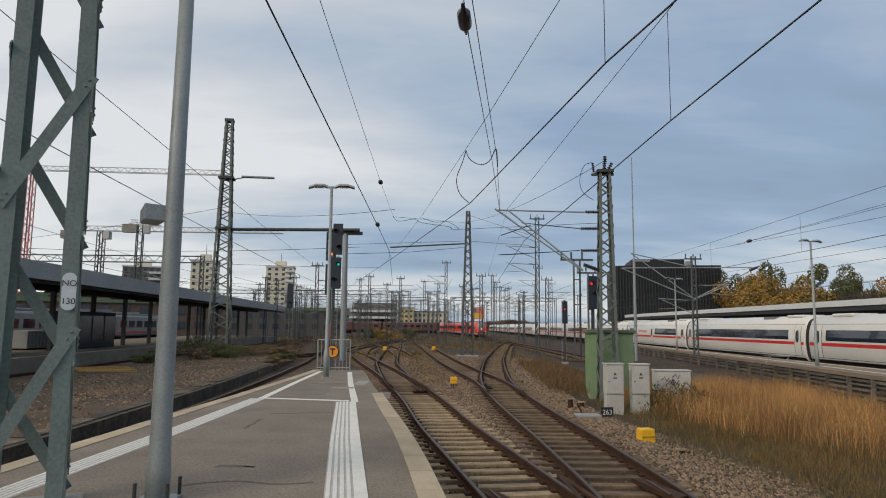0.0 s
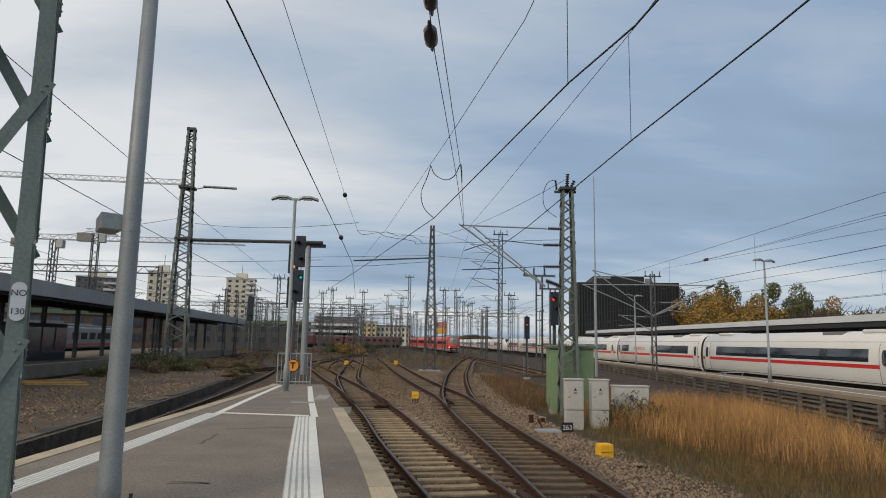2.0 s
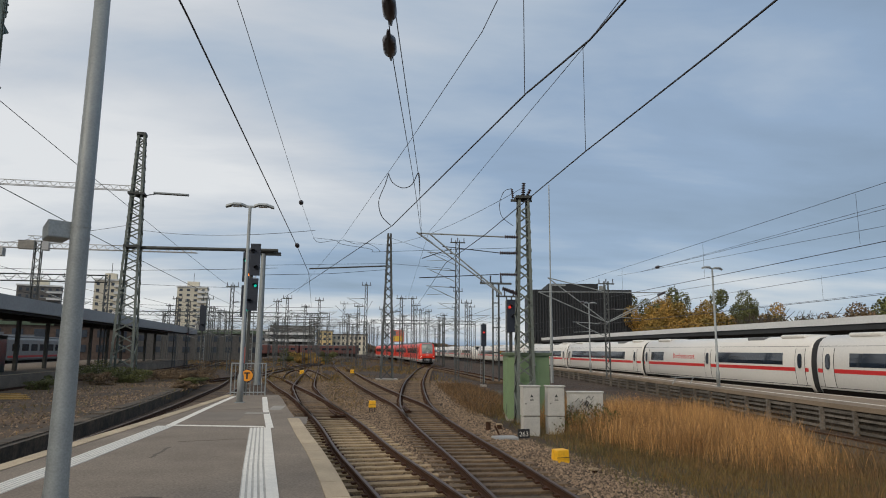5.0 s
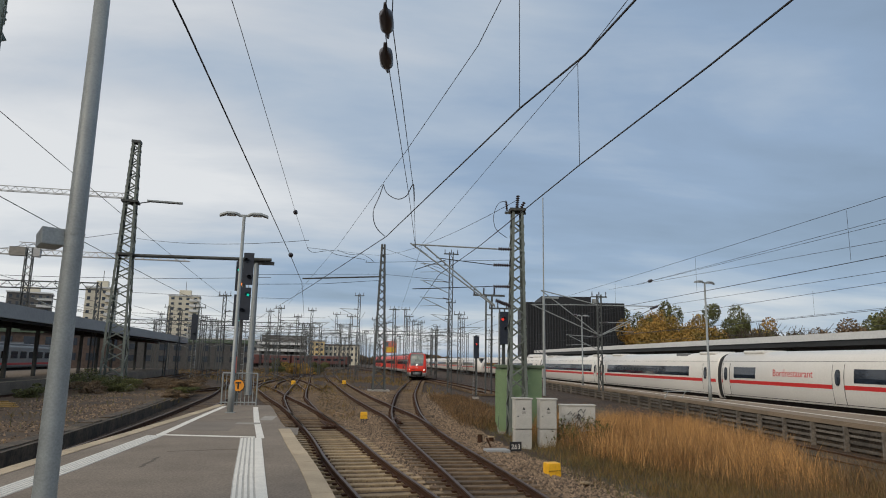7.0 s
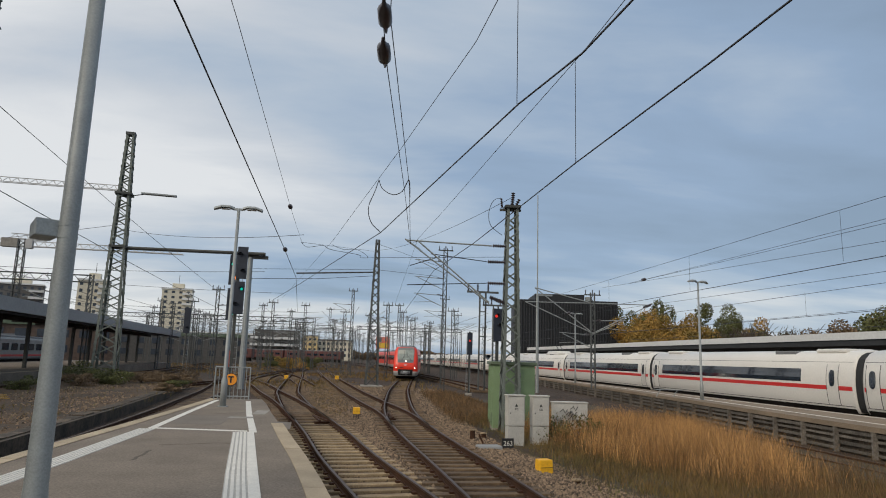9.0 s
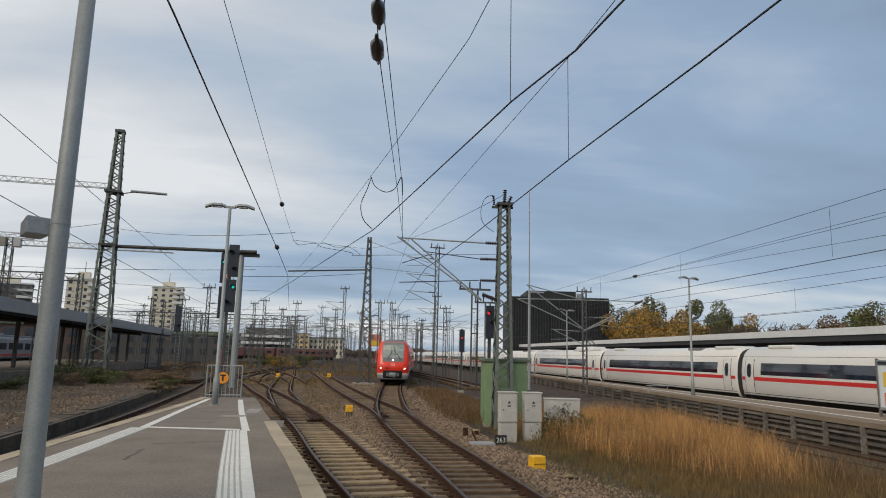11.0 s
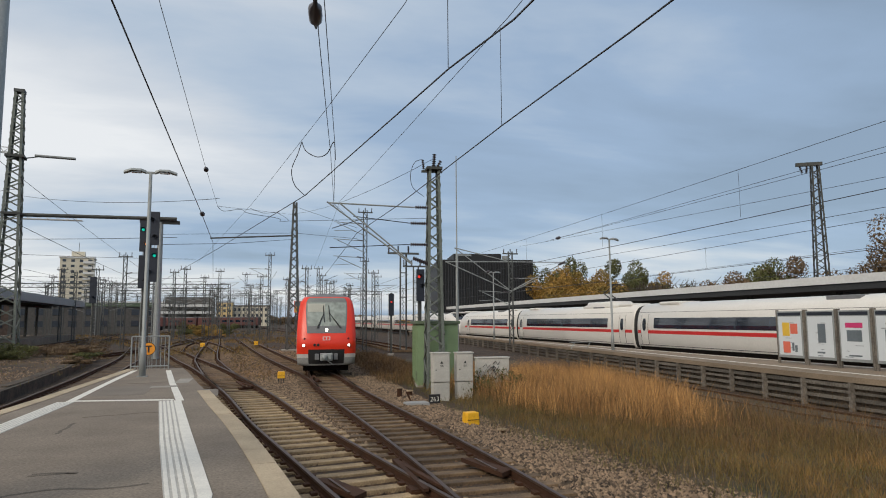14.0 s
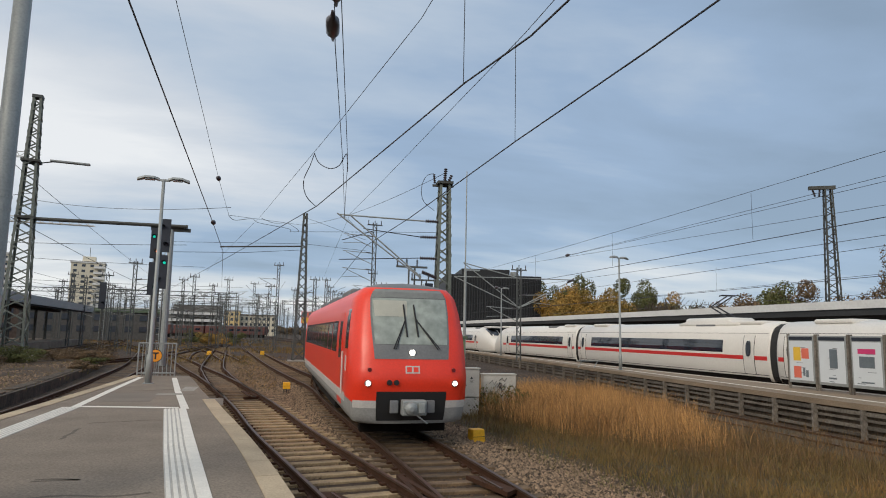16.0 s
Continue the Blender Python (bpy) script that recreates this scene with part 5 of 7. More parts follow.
def h_mast(m, h, arms=((-1, 0.7), (1, 0.85)), label="slim steel overhead-line mast with brackets"):
    t = thing("overhead_mast", m, label, "mast", "overhead-line masts")
    for sx in (-1, 1):
        part("leg", B(sx * 0.17 - 0.035, sx * 0.17 + 0.035, -0.09, 0.09, 0, h), "steel_far", t)
    bm = bmesh.new()
    z, k = 0.2, 1
    while z < h - 0.4:
        beam(bm, (-0.15 * k, 0, z), (0.15 * k, 0, z + 0.4), 0.05, 0.05); z += 0.4; k = -k
    part("lacing", bm, "steel_far", t)["kind"] = "stuff"
    for s, k in arms:
        z = h * k
        a = part("cantilever_tube", rod(bmesh.new(), [(0, 0, z), (s * 2.9, 0, z + 0.14)], 0.035), "galv", t)
        part("cantilever_tube", rod(bmesh.new(), [(0, 0, z - 1.1), (s * 2.6, 0, z + 0.05)], 0.035), "galv", t)
        part("cantilever_tube", rod(bmesh.new(), [(s * 0.9, 0, z - 0.75), (s * 1.2, 0, z - 0.6), (s * 2.9, 0, z - 0.7)], 0.025), "galv", t)
        part("insulator", insulator(bmesh.new(), (s * 0.16, 0, z), (s * 0.75, 0, z + 0.1), 0.08), "ceramic", t)
    part("top_bracket", beam(bmesh.new(), (-0.7, 0, h - 0.2), (0.7, 0, h - 0.2), 0.1, 0.1), "steel_far", t)
    for x in (-0.6, 0.0, 0.6):
        part("top_insulator", insulator(bmesh.new(), (x, 0, h - 0.15), (x, 0, h + 0.25), 0.06), "ceramic", t)
    return t

def latR():
    t = thing("lattice_mast", pose(46.0, 45.0, 0, 0, 0, -30), "dark lattice tower behind the far canopy", "mast")
    lattice(t, 15.9, 1.3, 0.65, 0.13, 1.0, "steel_dark")
    part("top_beam", beam(bmesh.new(), (-1.5, 0, 16.0), (0.6, 0, 16.0), 0.3, 0.3), "steel_dark", t)
    part("top_insulator", insulator(bmesh.new(), (-1.2, 0, 15.9), (-1.0, 0, 15.2), 0.12), "ceramic", t)
    part("top_insulator", insulator(bmesh.new(), (-0.6, 0, 15.9), (-0.7, 0, 15.2), 0.12), "ceramic", t)
latR()

h_mast(pose(8.75, 60, -0.3), 13.2, ((-1, 0.66), (-1, 0.78), (-1, 0.9)), "tall slim mast with several brackets")
proto = h_mast(pose(13.5, 92, -0.3), 11.5, ((-1, 0.62), (-1, 0.82)))
proto2 = h_mast(pose(20.15, 52.1, 0.55), 7.9, ((-1, 0.55), (1, 0.7)), "steel mast with V-shaped brackets on the far platform")
plain = h_mast(pose(12.5, 78, -0.3), 8.8, ((1, 0.8),))
random.seed(11)
FAR = [(5.2, 88, 10), (3.5, 112, 10), (-1.0, 130, 10), (6.5, 140, 11), (16, 96, 9.5), (15, 120, 9.5), (18, 145, 10), (0.5, 96, 12.5), (1.5, 175, 10), (9, 185, 10), (21, 180, 10), (-4, 180, 10.5),
       (-14.5, 75, 10), (-11, 98, 10.5), (-17, 112, 10), (-9, 135, 10), (-21, 140, 10), (-26, 96, 10), (-30, 150, 11), (-24, 185, 10), (-36, 128, 11), (-38, 190, 10), (-14, 210, 11), (-46, 160, 11), (-33, 78, 11), (-44, 105, 12), (-52, 125, 12),
       (-7, 108, 11), (-18, 165, 11), (-12, 155, 10), (-28, 215, 11), (-35, 235, 11), (4, 215, 10), (14, 230, 10), (-5, 240, 10), (24, 215, 10), (11, 160, 9), (25.0, 120, 9), (-20, 88, 9.5), (-16, 128, 9)]
rng = random.Random(77)
for _ in range(74):
    y = rng.uniform(95, 235)
    FAR.append((rng.uniform(-0.28, 0.12) * y + rng.uniform(-4, 4), y, rng.uniform(8, 11.5)))
for x, y, h in FAR:
    src = random.choice((proto, plain))
    k = h / (11.5 if src is proto else 8.8)
    c = copy_thing(src, pose(x, y, -0.3, 0, 0, random.uniform(-12, 12) + random.choice((0, 180))))
    c.scale = (1, 1, k)

def tee_lattice(x, y, h):
    t = thing("tee_mast", pose(x, y, -0.3), "twin-legged mast with a wide top beam and insulators", "mast", "tee masts")
    for sx in (-0.28, 0.28):
        part("leg", B(sx - 0.07, sx + 0.07, -0.07, 0.07, 0, h), "steel_far", t)
    part("top_beam", beam(bmesh.new(), (-1.5, 0, h), (1.5, 0, h), 0.16, 0.18), "steel_far", t)
    for xx in (-1.4, -0.5, 0.5):
        part("top_insulator", insulator(bmesh.new(), (xx, 0, h + 0.09), (xx, 0, h + 0.75), 0.12), "ceramic", t)
    for z in (h * 0.3, h * 0.55, h * 0.8):
        part("brace", beam(bmesh.new(), (-0.28, 0, z), (0.28, 0, z), 0.08, 0.1), "steel_far", t)
tee_lattice(12.4, 60, 9.2)
tee_lattice(16.4, 72, 9.0)

def radio_mast():
    t = thing("antenna_pole", pose(18.3, 62.0, -0.4), "very tall thin antenna pole on the far platform", "pole")
    part("pole", turned(bmesh.new(), [(0.16, 0), (0.13, 9.5), (0.07, 9.6), (0.05, 19.6)], n=10), "galv", t)
    part("platform_frame", B(-0.1, 1.5, -0.1, 0.1, 9.4, 9.55), "galv", t)
radio_mast()

# portal girders over the far tracks
for (x0, x1, y, z) in ((-34, -6, 118, 8.2), (-30, -3, 150, 8.5), (2, 26, 150, 8.6), (-26, 2, 190, 9), (-50, -20, 135, 9), (-48, -26, 70, 9.2)):
    t = thing("portal_girder", pose(x0, y, z), "thin lattice girder spanning several tracks", "beam", "girders over the tracks")
    bm = bmesh.new(); rod(bm, [(0, 0, 0), (x1 - x0, 0, 0)], 0.07, 5); rod(bm, [(0, 0, 0.7), (x1 - x0, 0, 0.7)], 0.07, 5)
    part("chord", bm, "steel_far", t)
    bm = bmesh.new(); x = 0
    while x < x1 - x0 - 1:
        beam(bm, (x, 0, 0), (x + 0.7, 0, 0.7), 0.05, 0.05); beam(bm, (x + 0.7, 0, 0.7), (x + 1.4, 0, 0), 0.05, 0.05); x += 1.4
    part("lacing", bm, "steel_far", t)["kind"] = "stuff"
    for x in (0, x1 - x0):
        bm = bmesh.new()
        for o in (-0.2, 0.2):
            box(bm, x + o - 0.05, x + o + 0.05, -0.08, 0.08, -z - 0.2, 0.8)
        zz = -z
        while zz < 0.3:
            beam(bm, (x - 0.18, 0, zz), (x + 0.18, 0, zz + 0.45), 0.05, 0.05); zz += 0.45
        part("post", bm, "steel_far", t)

# ---- wires ----
def wire(pts, r=0.011, sag=0.0, label="thin black overhead wire", name="overhead_wire", mt="wire"):
    P = [Vector(p) for p in pts]
    if len(P) == 2 and sag:
        n = 14
        P = [P[0].lerp(P[1], k / n) - Vector((0, 0, sag * 4 * (k / n) * (1 - k / n))) for k in range(n + 1)]
    ob = part(name, rod(bmesh.new(), P, r, 5), mt)
    return tagged(ob, label, "wire", "overhead wires")

def along(p, q, k):
    return Vector(p).lerp(Vector(q), k)

# catenary of the left track: contact wire and messenger
W = {
    "w1": [(-2.05, -10, 6.6), (-2.2, 7.6, 6.6), (-2.6, 25.3, 6.6), (-2.75, 33.2, 6.45), (-4.6, 60, 6.4)],
    "w2": [(-2.0, -8, 8.4), (-2.2, 10.8, 8.3), (-2.5, 25.3, 8.3), (-2.6, 33.5, 8.3)],
    "w3": [(-0.6, -12, 6.9), (0.2, 7.1, 6.45), (0.31, 8.15, 6.42), (1.1, 14.5, 6.4), (1.85, 21.0, 6.4), (3.0, 27.6, 7.2)],
    "w3b": [(-0.5, -12, 7.2), (0.27, 7.1, 6.62), (1.2, 14.5, 6.55), (1.95, 22.0, 6.5)],
    "w4": [(3.9, -14, 6.1), (2.42, 6.5, 6.08), (2.1, 8.1, 6.08), (0.75, 17.9, 6.08), (-2.4, 32.4, 6.1), (-9, 62, 6.2), (-16, 96, 6.2)],
    "w5": [(4.5, -14, 6.2), (4.06, 6.7, 6.2), (3.89, 10.8, 6.2), (3.7, 19.5, 6.2), (3.3, 26, 6.15), (4.6, 60, 6.1), (9, 95, 6.1)],
    "w6": [(2.3, -2, 7.6), (1.7, 9.2, 7.5), (1.0, 14.6, 7.5), (-0.9, 28.1, 7.5), (-6, 60, 7.6)],
    "w7": [(4.2, -8, 8.3), (3.5, 9.4, 7.6), (3.35, 12.7, 7.6), (2.97, 21.7, 7.6), (2.7, 27.0, 7.6), (4.2, 60, 7.6)],
}
for k, p in W.items():
    wire(p, 0.0125 if k in ("w4", "w5", "w1") else 0.0065, label="black contact wire over the tracks" if k in ("w4", "w5", "w1") else "thin black messenger wire")
wire([(2.08, 8.1, 6.08), (2.08, 8.1, 8.9)], 0.006, label="thin black dropper wire between overhead wires"); wire([(3.88, 10.8, 6.2), (3.88, 10.8, 8.14)], 0.006, label="thin black dropper wire between overhead wires")

def hanging_insulator(p, d, l, r):
    t = thing("line_insulator", Matrix.Translation(p), "dark ribbed insulator in an overhead wire", "insulator", "insulators in the wires")
    d = Vector(d).normalized()
    part("shell", turned(bmesh.new(), [(0.015, -l * 0.75), (r * 0.35, -l * 0.5), (r, -l * 0.3), (r * 1.05, 0), (r, l * 0.25), (r * 0.4, l * 0.45), (0.015, l * 0.7)], (0, 0, 0), 14, d), "ceramic", t, smooth=True)

def bent(pts, r, label):
    """A cable through points, softly bent."""
    wire(smooth3(pts), r, label=label)

hanging_insulator((0.24, 7.75, 6.46), (0.1, 1, -0.04), 0.52, 0.085)
hanging_insulator((0.2, 6.9, 6.5), (0.1, 1, -0.04), 0.5, 0.08)
hanging_insulator((-2.5, 25.3, 8.3), (0, 1, 0), 0.3, 0.085)
hanging_insulator((-2.58, 25.3, 6.6), (0, 1, 0), 0.3, 0.085)

# jumper loops and cross-span wires
bent([(0.61, 17.6, 7.5), (0.52, 17.7, 7.2), (0.36, 17.8, 6.75), (0.45, 17.9, 6.35), (0.72, 18.0, 6.1)], 0.012, "black jumper cable hanging between wires")
bent([(0.61, 17.6, 7.5), (0.70, 17.2, 7.15), (0.95, 16.6, 6.85), (1.15, 16.0, 6.8), (1.28, 15.6, 7.0), (1.3, 15.4, 6.5)], 0.012, "black jumper cable hanging between wires")
bent([(-2.62, 33.5, 8.3), (-2.3, 33.4, 8.05), (-1.5, 33.3, 8.15), (-1.1, 33.2, 7.95), (0.3, 33.2, 7.75), (0.4, 33.2, 7.6)], 0.012, "span wire with sagging jumper")
bent([(-0.95, 29.0, 7.5), (-0.4, 29.2, 7.35), (0.2, 29.4, 7.4), (0.7, 29.5, 7.1), (0.4, 33.2, 7.6)], 0.010, "sagging jumper cable between wires")
wire([(-2.62, 33.5, 8.3), (2.4, 63.4, 12.8)], 0.010)
wire([(0.4, 33.2, 7.6), (7.0, 28.0, 7.2)], 0.010, label="span wire between two masts")
wire([(-8.2, 54.3, 8.6), (-2.8, 55, 8.9), (2.4, 63.4, 10.4)], 0.02, label="cross-span wire between masts")
wire([(-8.2, 54.3, 9.4), (2.4, 63.4, 11.0)], 0.015)
wire([(2.4, 63.4, 11.0), (8.0, 60, 10.2)], 0.015)
wire([(2.4, 63.4, 13.6), (8, 60, 11.2)], 0.015)
wire([(7.0, 27.8, 9.9), (2.4, 63.4, 12.9)], 0.012, 0.5)
# wires over the left-hand tracks
for a, b, r in (((-8.2, -4, 9.6), (-10.6, 66, 6.95), 0.010), ((-8.2, -4, 7.15), (-10.6, 66, 6.0), 0.012), ((-17.6, 2, 7.9), (-22.5, 66, 7.2), 0.013), ((-17.6, 2, 6.4), (-22.5, 66, 6.2), 0.014),
                ((-40, 60, 9.5), (-7, 54.3, 9.2), 0.02), ((-45, 75, 10.5), (-8, 80, 9.8), 0.02), ((-60, 80, 12), (-18, 54, 12.5), 0.02), ((-55, 110, 10), (-5, 112, 9.6), 0.025), ((-18, 54, 12), (-2.5, 33, 8.6), 0.014)):
    wire([a, b], r, 0.35)
# wires over the express train
for a, b, r in (((17.0, -6, 8.55), (17.0, 52, 8.1), 0.010), ((17.0, -6, 6.42), (17.0, 52, 6.45), 0.014), ((20.0, -6, 6.25), (20.0, 52, 6.75), 0.010), ((22.0, -6, 7.1), (21.0, 52, 8.9), 0.010), ((28.0, -10, 10.85), (28.0, 62, 10.7), 0.014), ((28.4, -10, 10.45), (28.0, 62, 10.7), 0.014),
                ((27.2, -10, 7.4), (28.3, 110, 7.1), 0.014), ((27.2, -10, 5.9), (28.3, 110, 5.9), 0.016), ((37, 0, 7.2), (38, 110, 7.0), 0.014), ((37, 0, 5.9), (38, 110, 5.9), 0.014)):
    wire([a, b], r, 0.12)
for y in (12, 20.2, 30.6, 41):
    wire([(17.0, y, 6.4), (17.0, y, 8.42 - 0.0066 * y - 0.12 * 4 * ((y + 6) / 58) * (1 - (y + 6) / 58))], 0.006, label="thin black dropper wire between overhead wires")
for y in (14, 36):
    wire([(27.5, y, 7.3), (27.5, y, 5.85)], 0.006, label="thin black dropper wire between overhead wires")
hanging_insulator((28.0, 59, 10.7), (0, 1, 0), 0.9, 0.14)
hanging_insulator((17.0, 49, 6.42), (0, 1, 0), 0.6, 0.1)
# long wires over the far yard
random.seed(5)
for k in range(26):
    x = random.uniform(-45, 22)
    wire([(x, 80, random.uniform(6, 8.5)), (x * 0.9 + random.uniform(-8, 8), 230, random.uniform(6, 8.5))], 0.02, 0.2)

# ---- trackside things ----
def green_hut():
    t = thing("relay_hut", pose(7.62, 30.2, -0.42, 0, 0, -9), "pale green sheet-metal relay hut with flat roof", "hut")
    w, l, h = 1.85, 3.4, 2.85
    part("wall", B(-w / 2, w / 2, -l / 2, l / 2, 0, h, bevel=0.02), "green_hut", t)
    part("roof", B(-w / 2 - 0.1, w / 2 + 0.1, -l / 2 - 0.1, l / 2 + 0.1, h, h + 0.14, bevel=0.02), "hut_roof", t)
    part("plinth", B(-w / 2 - 0.04, w / 2 + 0.04, -l / 2 - 0.04, l / 2 + 0.04, -0.3, 0.12), "concrete", t)
    for k in range(5):
        part("rib", B(-w / 2 - 0.02, -w / 2, -l / 2 + 0.25 + k * 0.72, -l / 2 + 0.3 + k * 0.72, 0.15, h - 0.1), "green_hut", t)
    for k in range(7):
        part("vent_slot", B(-w / 2 - 0.012, -w / 2, -l / 2 + 0.3 + k * 0.12, -l / 2 + 0.36 + k * 0.12, 0.25, 0.7), "hut_roof", t)
    part("door", B(-0.45, 0.45, -l / 2 - 0.025, -l / 2, 0.15, 2.2, bevel=0.006), "green_hut", t)

green_hut()

def cabinet(m, w, h, lower, label="off-white trackside cabinet with a warning triangle"):
    t = thing("trackside_cabinet", m, label, "cabinet", "trackside cabinets")
    part("body", B(-w / 2, w / 2, -0.2, 0.2, lower, h - 0.05, bevel=0.015), "cabinet", t)
    part("plinth", B(-w / 2 + 0.01, w / 2 - 0.01, -0.19, 0.19, -0.2, lower - 0.02, bevel=0.01), "cabinet", t)
    part("lid", B(-w / 2 - 0.03, w / 2 + 0.03, -0.23, 0.23, h - 0.05, h, bevel=0.012), "cabinet", t)
    d = part("door", B(-w / 2 + 0.03, w / 2 - 0.03, -0.212, -0.2, lower + 0.04, h - 0.09, bevel=0.004), "cabinet", t)
    part("lock", turned(bmesh.new(), [(0.025, 0), (0.02, 0.02)], (-w / 2 + 0.1, -0.212, lower + 0.45), 10, (0, -1, 0)), "steel_dark", d)
    bm = bmesh.new()
    vs = [bm.verts.new((x, y, z)) for y in (-0.212, -0.216) for x, z in ((-0.06, h - 0.42), (0.06, h - 0.42), (0.0, h - 0.31))]
    bm.faces.new(vs[3:]); bm.faces.new(vs[:3][::-1])
    for i in range(3):
        bm.faces.new((vs[i], vs[(i + 1) % 3], vs[3 + (i + 1) % 3], vs[3 + i]))
    part("warning_sign", bm, "steel_dark", d)
    for k in range(2):
        part("print_bar", B(-0.07, 0.07, -0.216, -0.212, h - 0.5 - k * 0.04, h - 0.48 - k * 0.04), "steel_dark", d)
    return t

cb = cabinet(pose(6.18, 23.8, -0.38, 0, 0, 3), 0.64, 1.78, 0.68)
copy_thing(cb, pose(7.2, 24.1, -0.40, 0, 0, 1))
cabinet(pose(8.75, 25.2, -0.45, 0, 0, -4), 1.35, 1.55, 0.5, "wide off-white trackside cabinet covered with scribbles")
for k in range(9):
    random.seed(40 + k)
    x, z = 8.75 + random.uniform(-0.5, 0.5), 0.3 + random.uniform(0, 0.6)
    wire([(x, 24.96, z), (x + 0.12, 24.96, z + 0.12), (x + 0.2, 24.95, z - 0.05), (x + 0.3, 24.95, z + 0.1)], 0.014, label="dark painted scribble line", name="paint_scribble")

def yellow_box(m, s, label):
    t = thing("yellow_trackside_box", m, label, "trackside box", "yellow trackside boxes")
    bm = B(-0.2 * s, 0.2 * s, -0.17 * s, 0.17 * s, 0.14 * s, 0.50 * s, bevel=0.03 * s)
    for v in bm.verts:
        if v.co.z > 0.3 * s:
            v.co.x *= 0.93; v.co.y *= 0.9
    part("hood", bm, "yellow", t)
    part("lid_seam", B(-0.2 * s, 0.2 * s, -0.178 * s, -0.17 * s, 0.30 * s, 0.31 * s), "black", t)
    for x in (-0.13, 0.0, 0.13):
        part("leg", rod(bmesh.new(), [(x * s, -0.1 * s, -0.15), (x * s, -0.1 * s, 0.14 * s)], 0.025 * s), "black", t)
    return t

yellow_box(pose(5.36, 17.5, -0.45, 0, 0, 12), 1.0, "yellow metal trackside box on short black legs")
yellow_box(pose(0.56, 31.0, -0.12, 0, 0, 0), 0.85, "yellow trackside box on a black post")
for x, y in ((-6.5, 75), (-1.0, 78)):
    yellow_box(pose(x, y, -0.3), 1.2, "small yellow trackside box far down the yard")

def stump(x, y, z, h):
    t = thing("cable_post", pose(x, y, z), "short rusty cable post with a flat cap", "post", "cable posts")
    part("post", turned(bmesh.new(), [(0.1, -0.1), (0.09, h)], n=10), "rail", t)
    part("cap", turned(bmesh.new(), [(0.13, h), (0.13, h + 0.03), (0.06, h + 0.05)], n=14), "sleeper", t)

stump(5.88, 16.4, -0.5, 0.2); stump(4.62, 23.8, -0.35, 0.45); stump(5.2, 24.6, -0.4, 0.3)

def point_machine(x, y, z, rz):
    t = thing("point_machine", pose(x, y, z, 0, 0, rz), "grey point machine with lever and black number plate", "point machine")
    part("housing", B(-0.4, 0.4, -0.25, 0.25, 0, 0.2, bevel=0.04), "car_grey", t)
    part("lever", rod(bmesh.new(), [(-0.2, 0, 0.25), (-0.35, 0, 0.55)], 0.03), "rail", t)
    pl = part("number_plate", B(0.45, 0.85, -0.04, 0.0, 0.12, 0.42), "black", t, "black plate with a white number")
    cu = bpy.data.curves.new("plate_lettering", "FONT")
    cu.body, cu.size, cu.extrude, cu.align_x = "263", 0.22, 0.002, "CENTER"
    cu.materials.append(M["white_paint"])
    ob = new("plate_lettering", cu)
    ob.parent = pl
    ob.matrix_basis = pose(0.65, -0.043, 0.19, 90)
    part("rod", rod(bmesh.new(), [(-0.4, 0.05, 0.08), (-1.8, 0.05, 0.05)], 0.025), "rail", t)

point_machine(4.75, 21.6, -0.33, 6)
wire([(4.1, 19.0, -0.25), (4.6, 18.4, -0.32), (5.0, 18.7, -0.36), (5.3, 17.9, -0.4)], 0.03, label="black cable lying on the ballast", name="ground_cable", mt="rubber")
wire([(4.2, 19.6, -0.25), (4.7, 19.1, -0.32), (5.15, 18.4, -0.38), (5.35, 17.8, -0.4)], 0.03, label="black cable lying on the ballast", name="ground_cable", mt="rubber")

# poster stands on the far platform
def poster_stand(m, shapes, label):
    t = thing("poster_case", m, label, "poster case", "poster cases on the far platform")
    w, h = 1.44, 2.3
    part("case", B(-w / 2, w / 2, -0.07, 0.07, 0.28, 2.36, bevel=0.012), "galv", t)
    part("header", B(-w / 2 + 0.06, w / 2 - 0.06, -0.078, -0.07, 2.16, 2.3), "signal_black", t)
    s = part("sheet", B(-w / 2 + 0.07, w / 2 - 0.07, -0.076, -0.07, 0.40, 2.12), "poster_white", t, "printed poster sheet")
    for x0, x1, z0, z1, mt in shapes:
        part("print_block", B(x0, x1, -0.080, -0.076, z0, z1), mt, s)
    rng = random.Random(len(label) + int(m.translation.y * 10))
    for k in range(7):
        z = 0.46 + k * 0.23 + rng.uniform(-0.03, 0.03)
        x = rng.uniform(-0.5, 0.1)
        part("print_line", B(x, x + rng.uniform(0.15, 0.4), -0.0785, -0.076, z, z + rng.uniform(0.012, 0.03)), rng.choice(("poster_grey", "car_roof")), s)
    for x in (-w / 2 - 0.05, w / 2 + 0.05):
        part("leg", B(x - 0.05, x + 0.05, -0.05, 0.05, 0, 2.42, bevel=0.01), "guard", t)

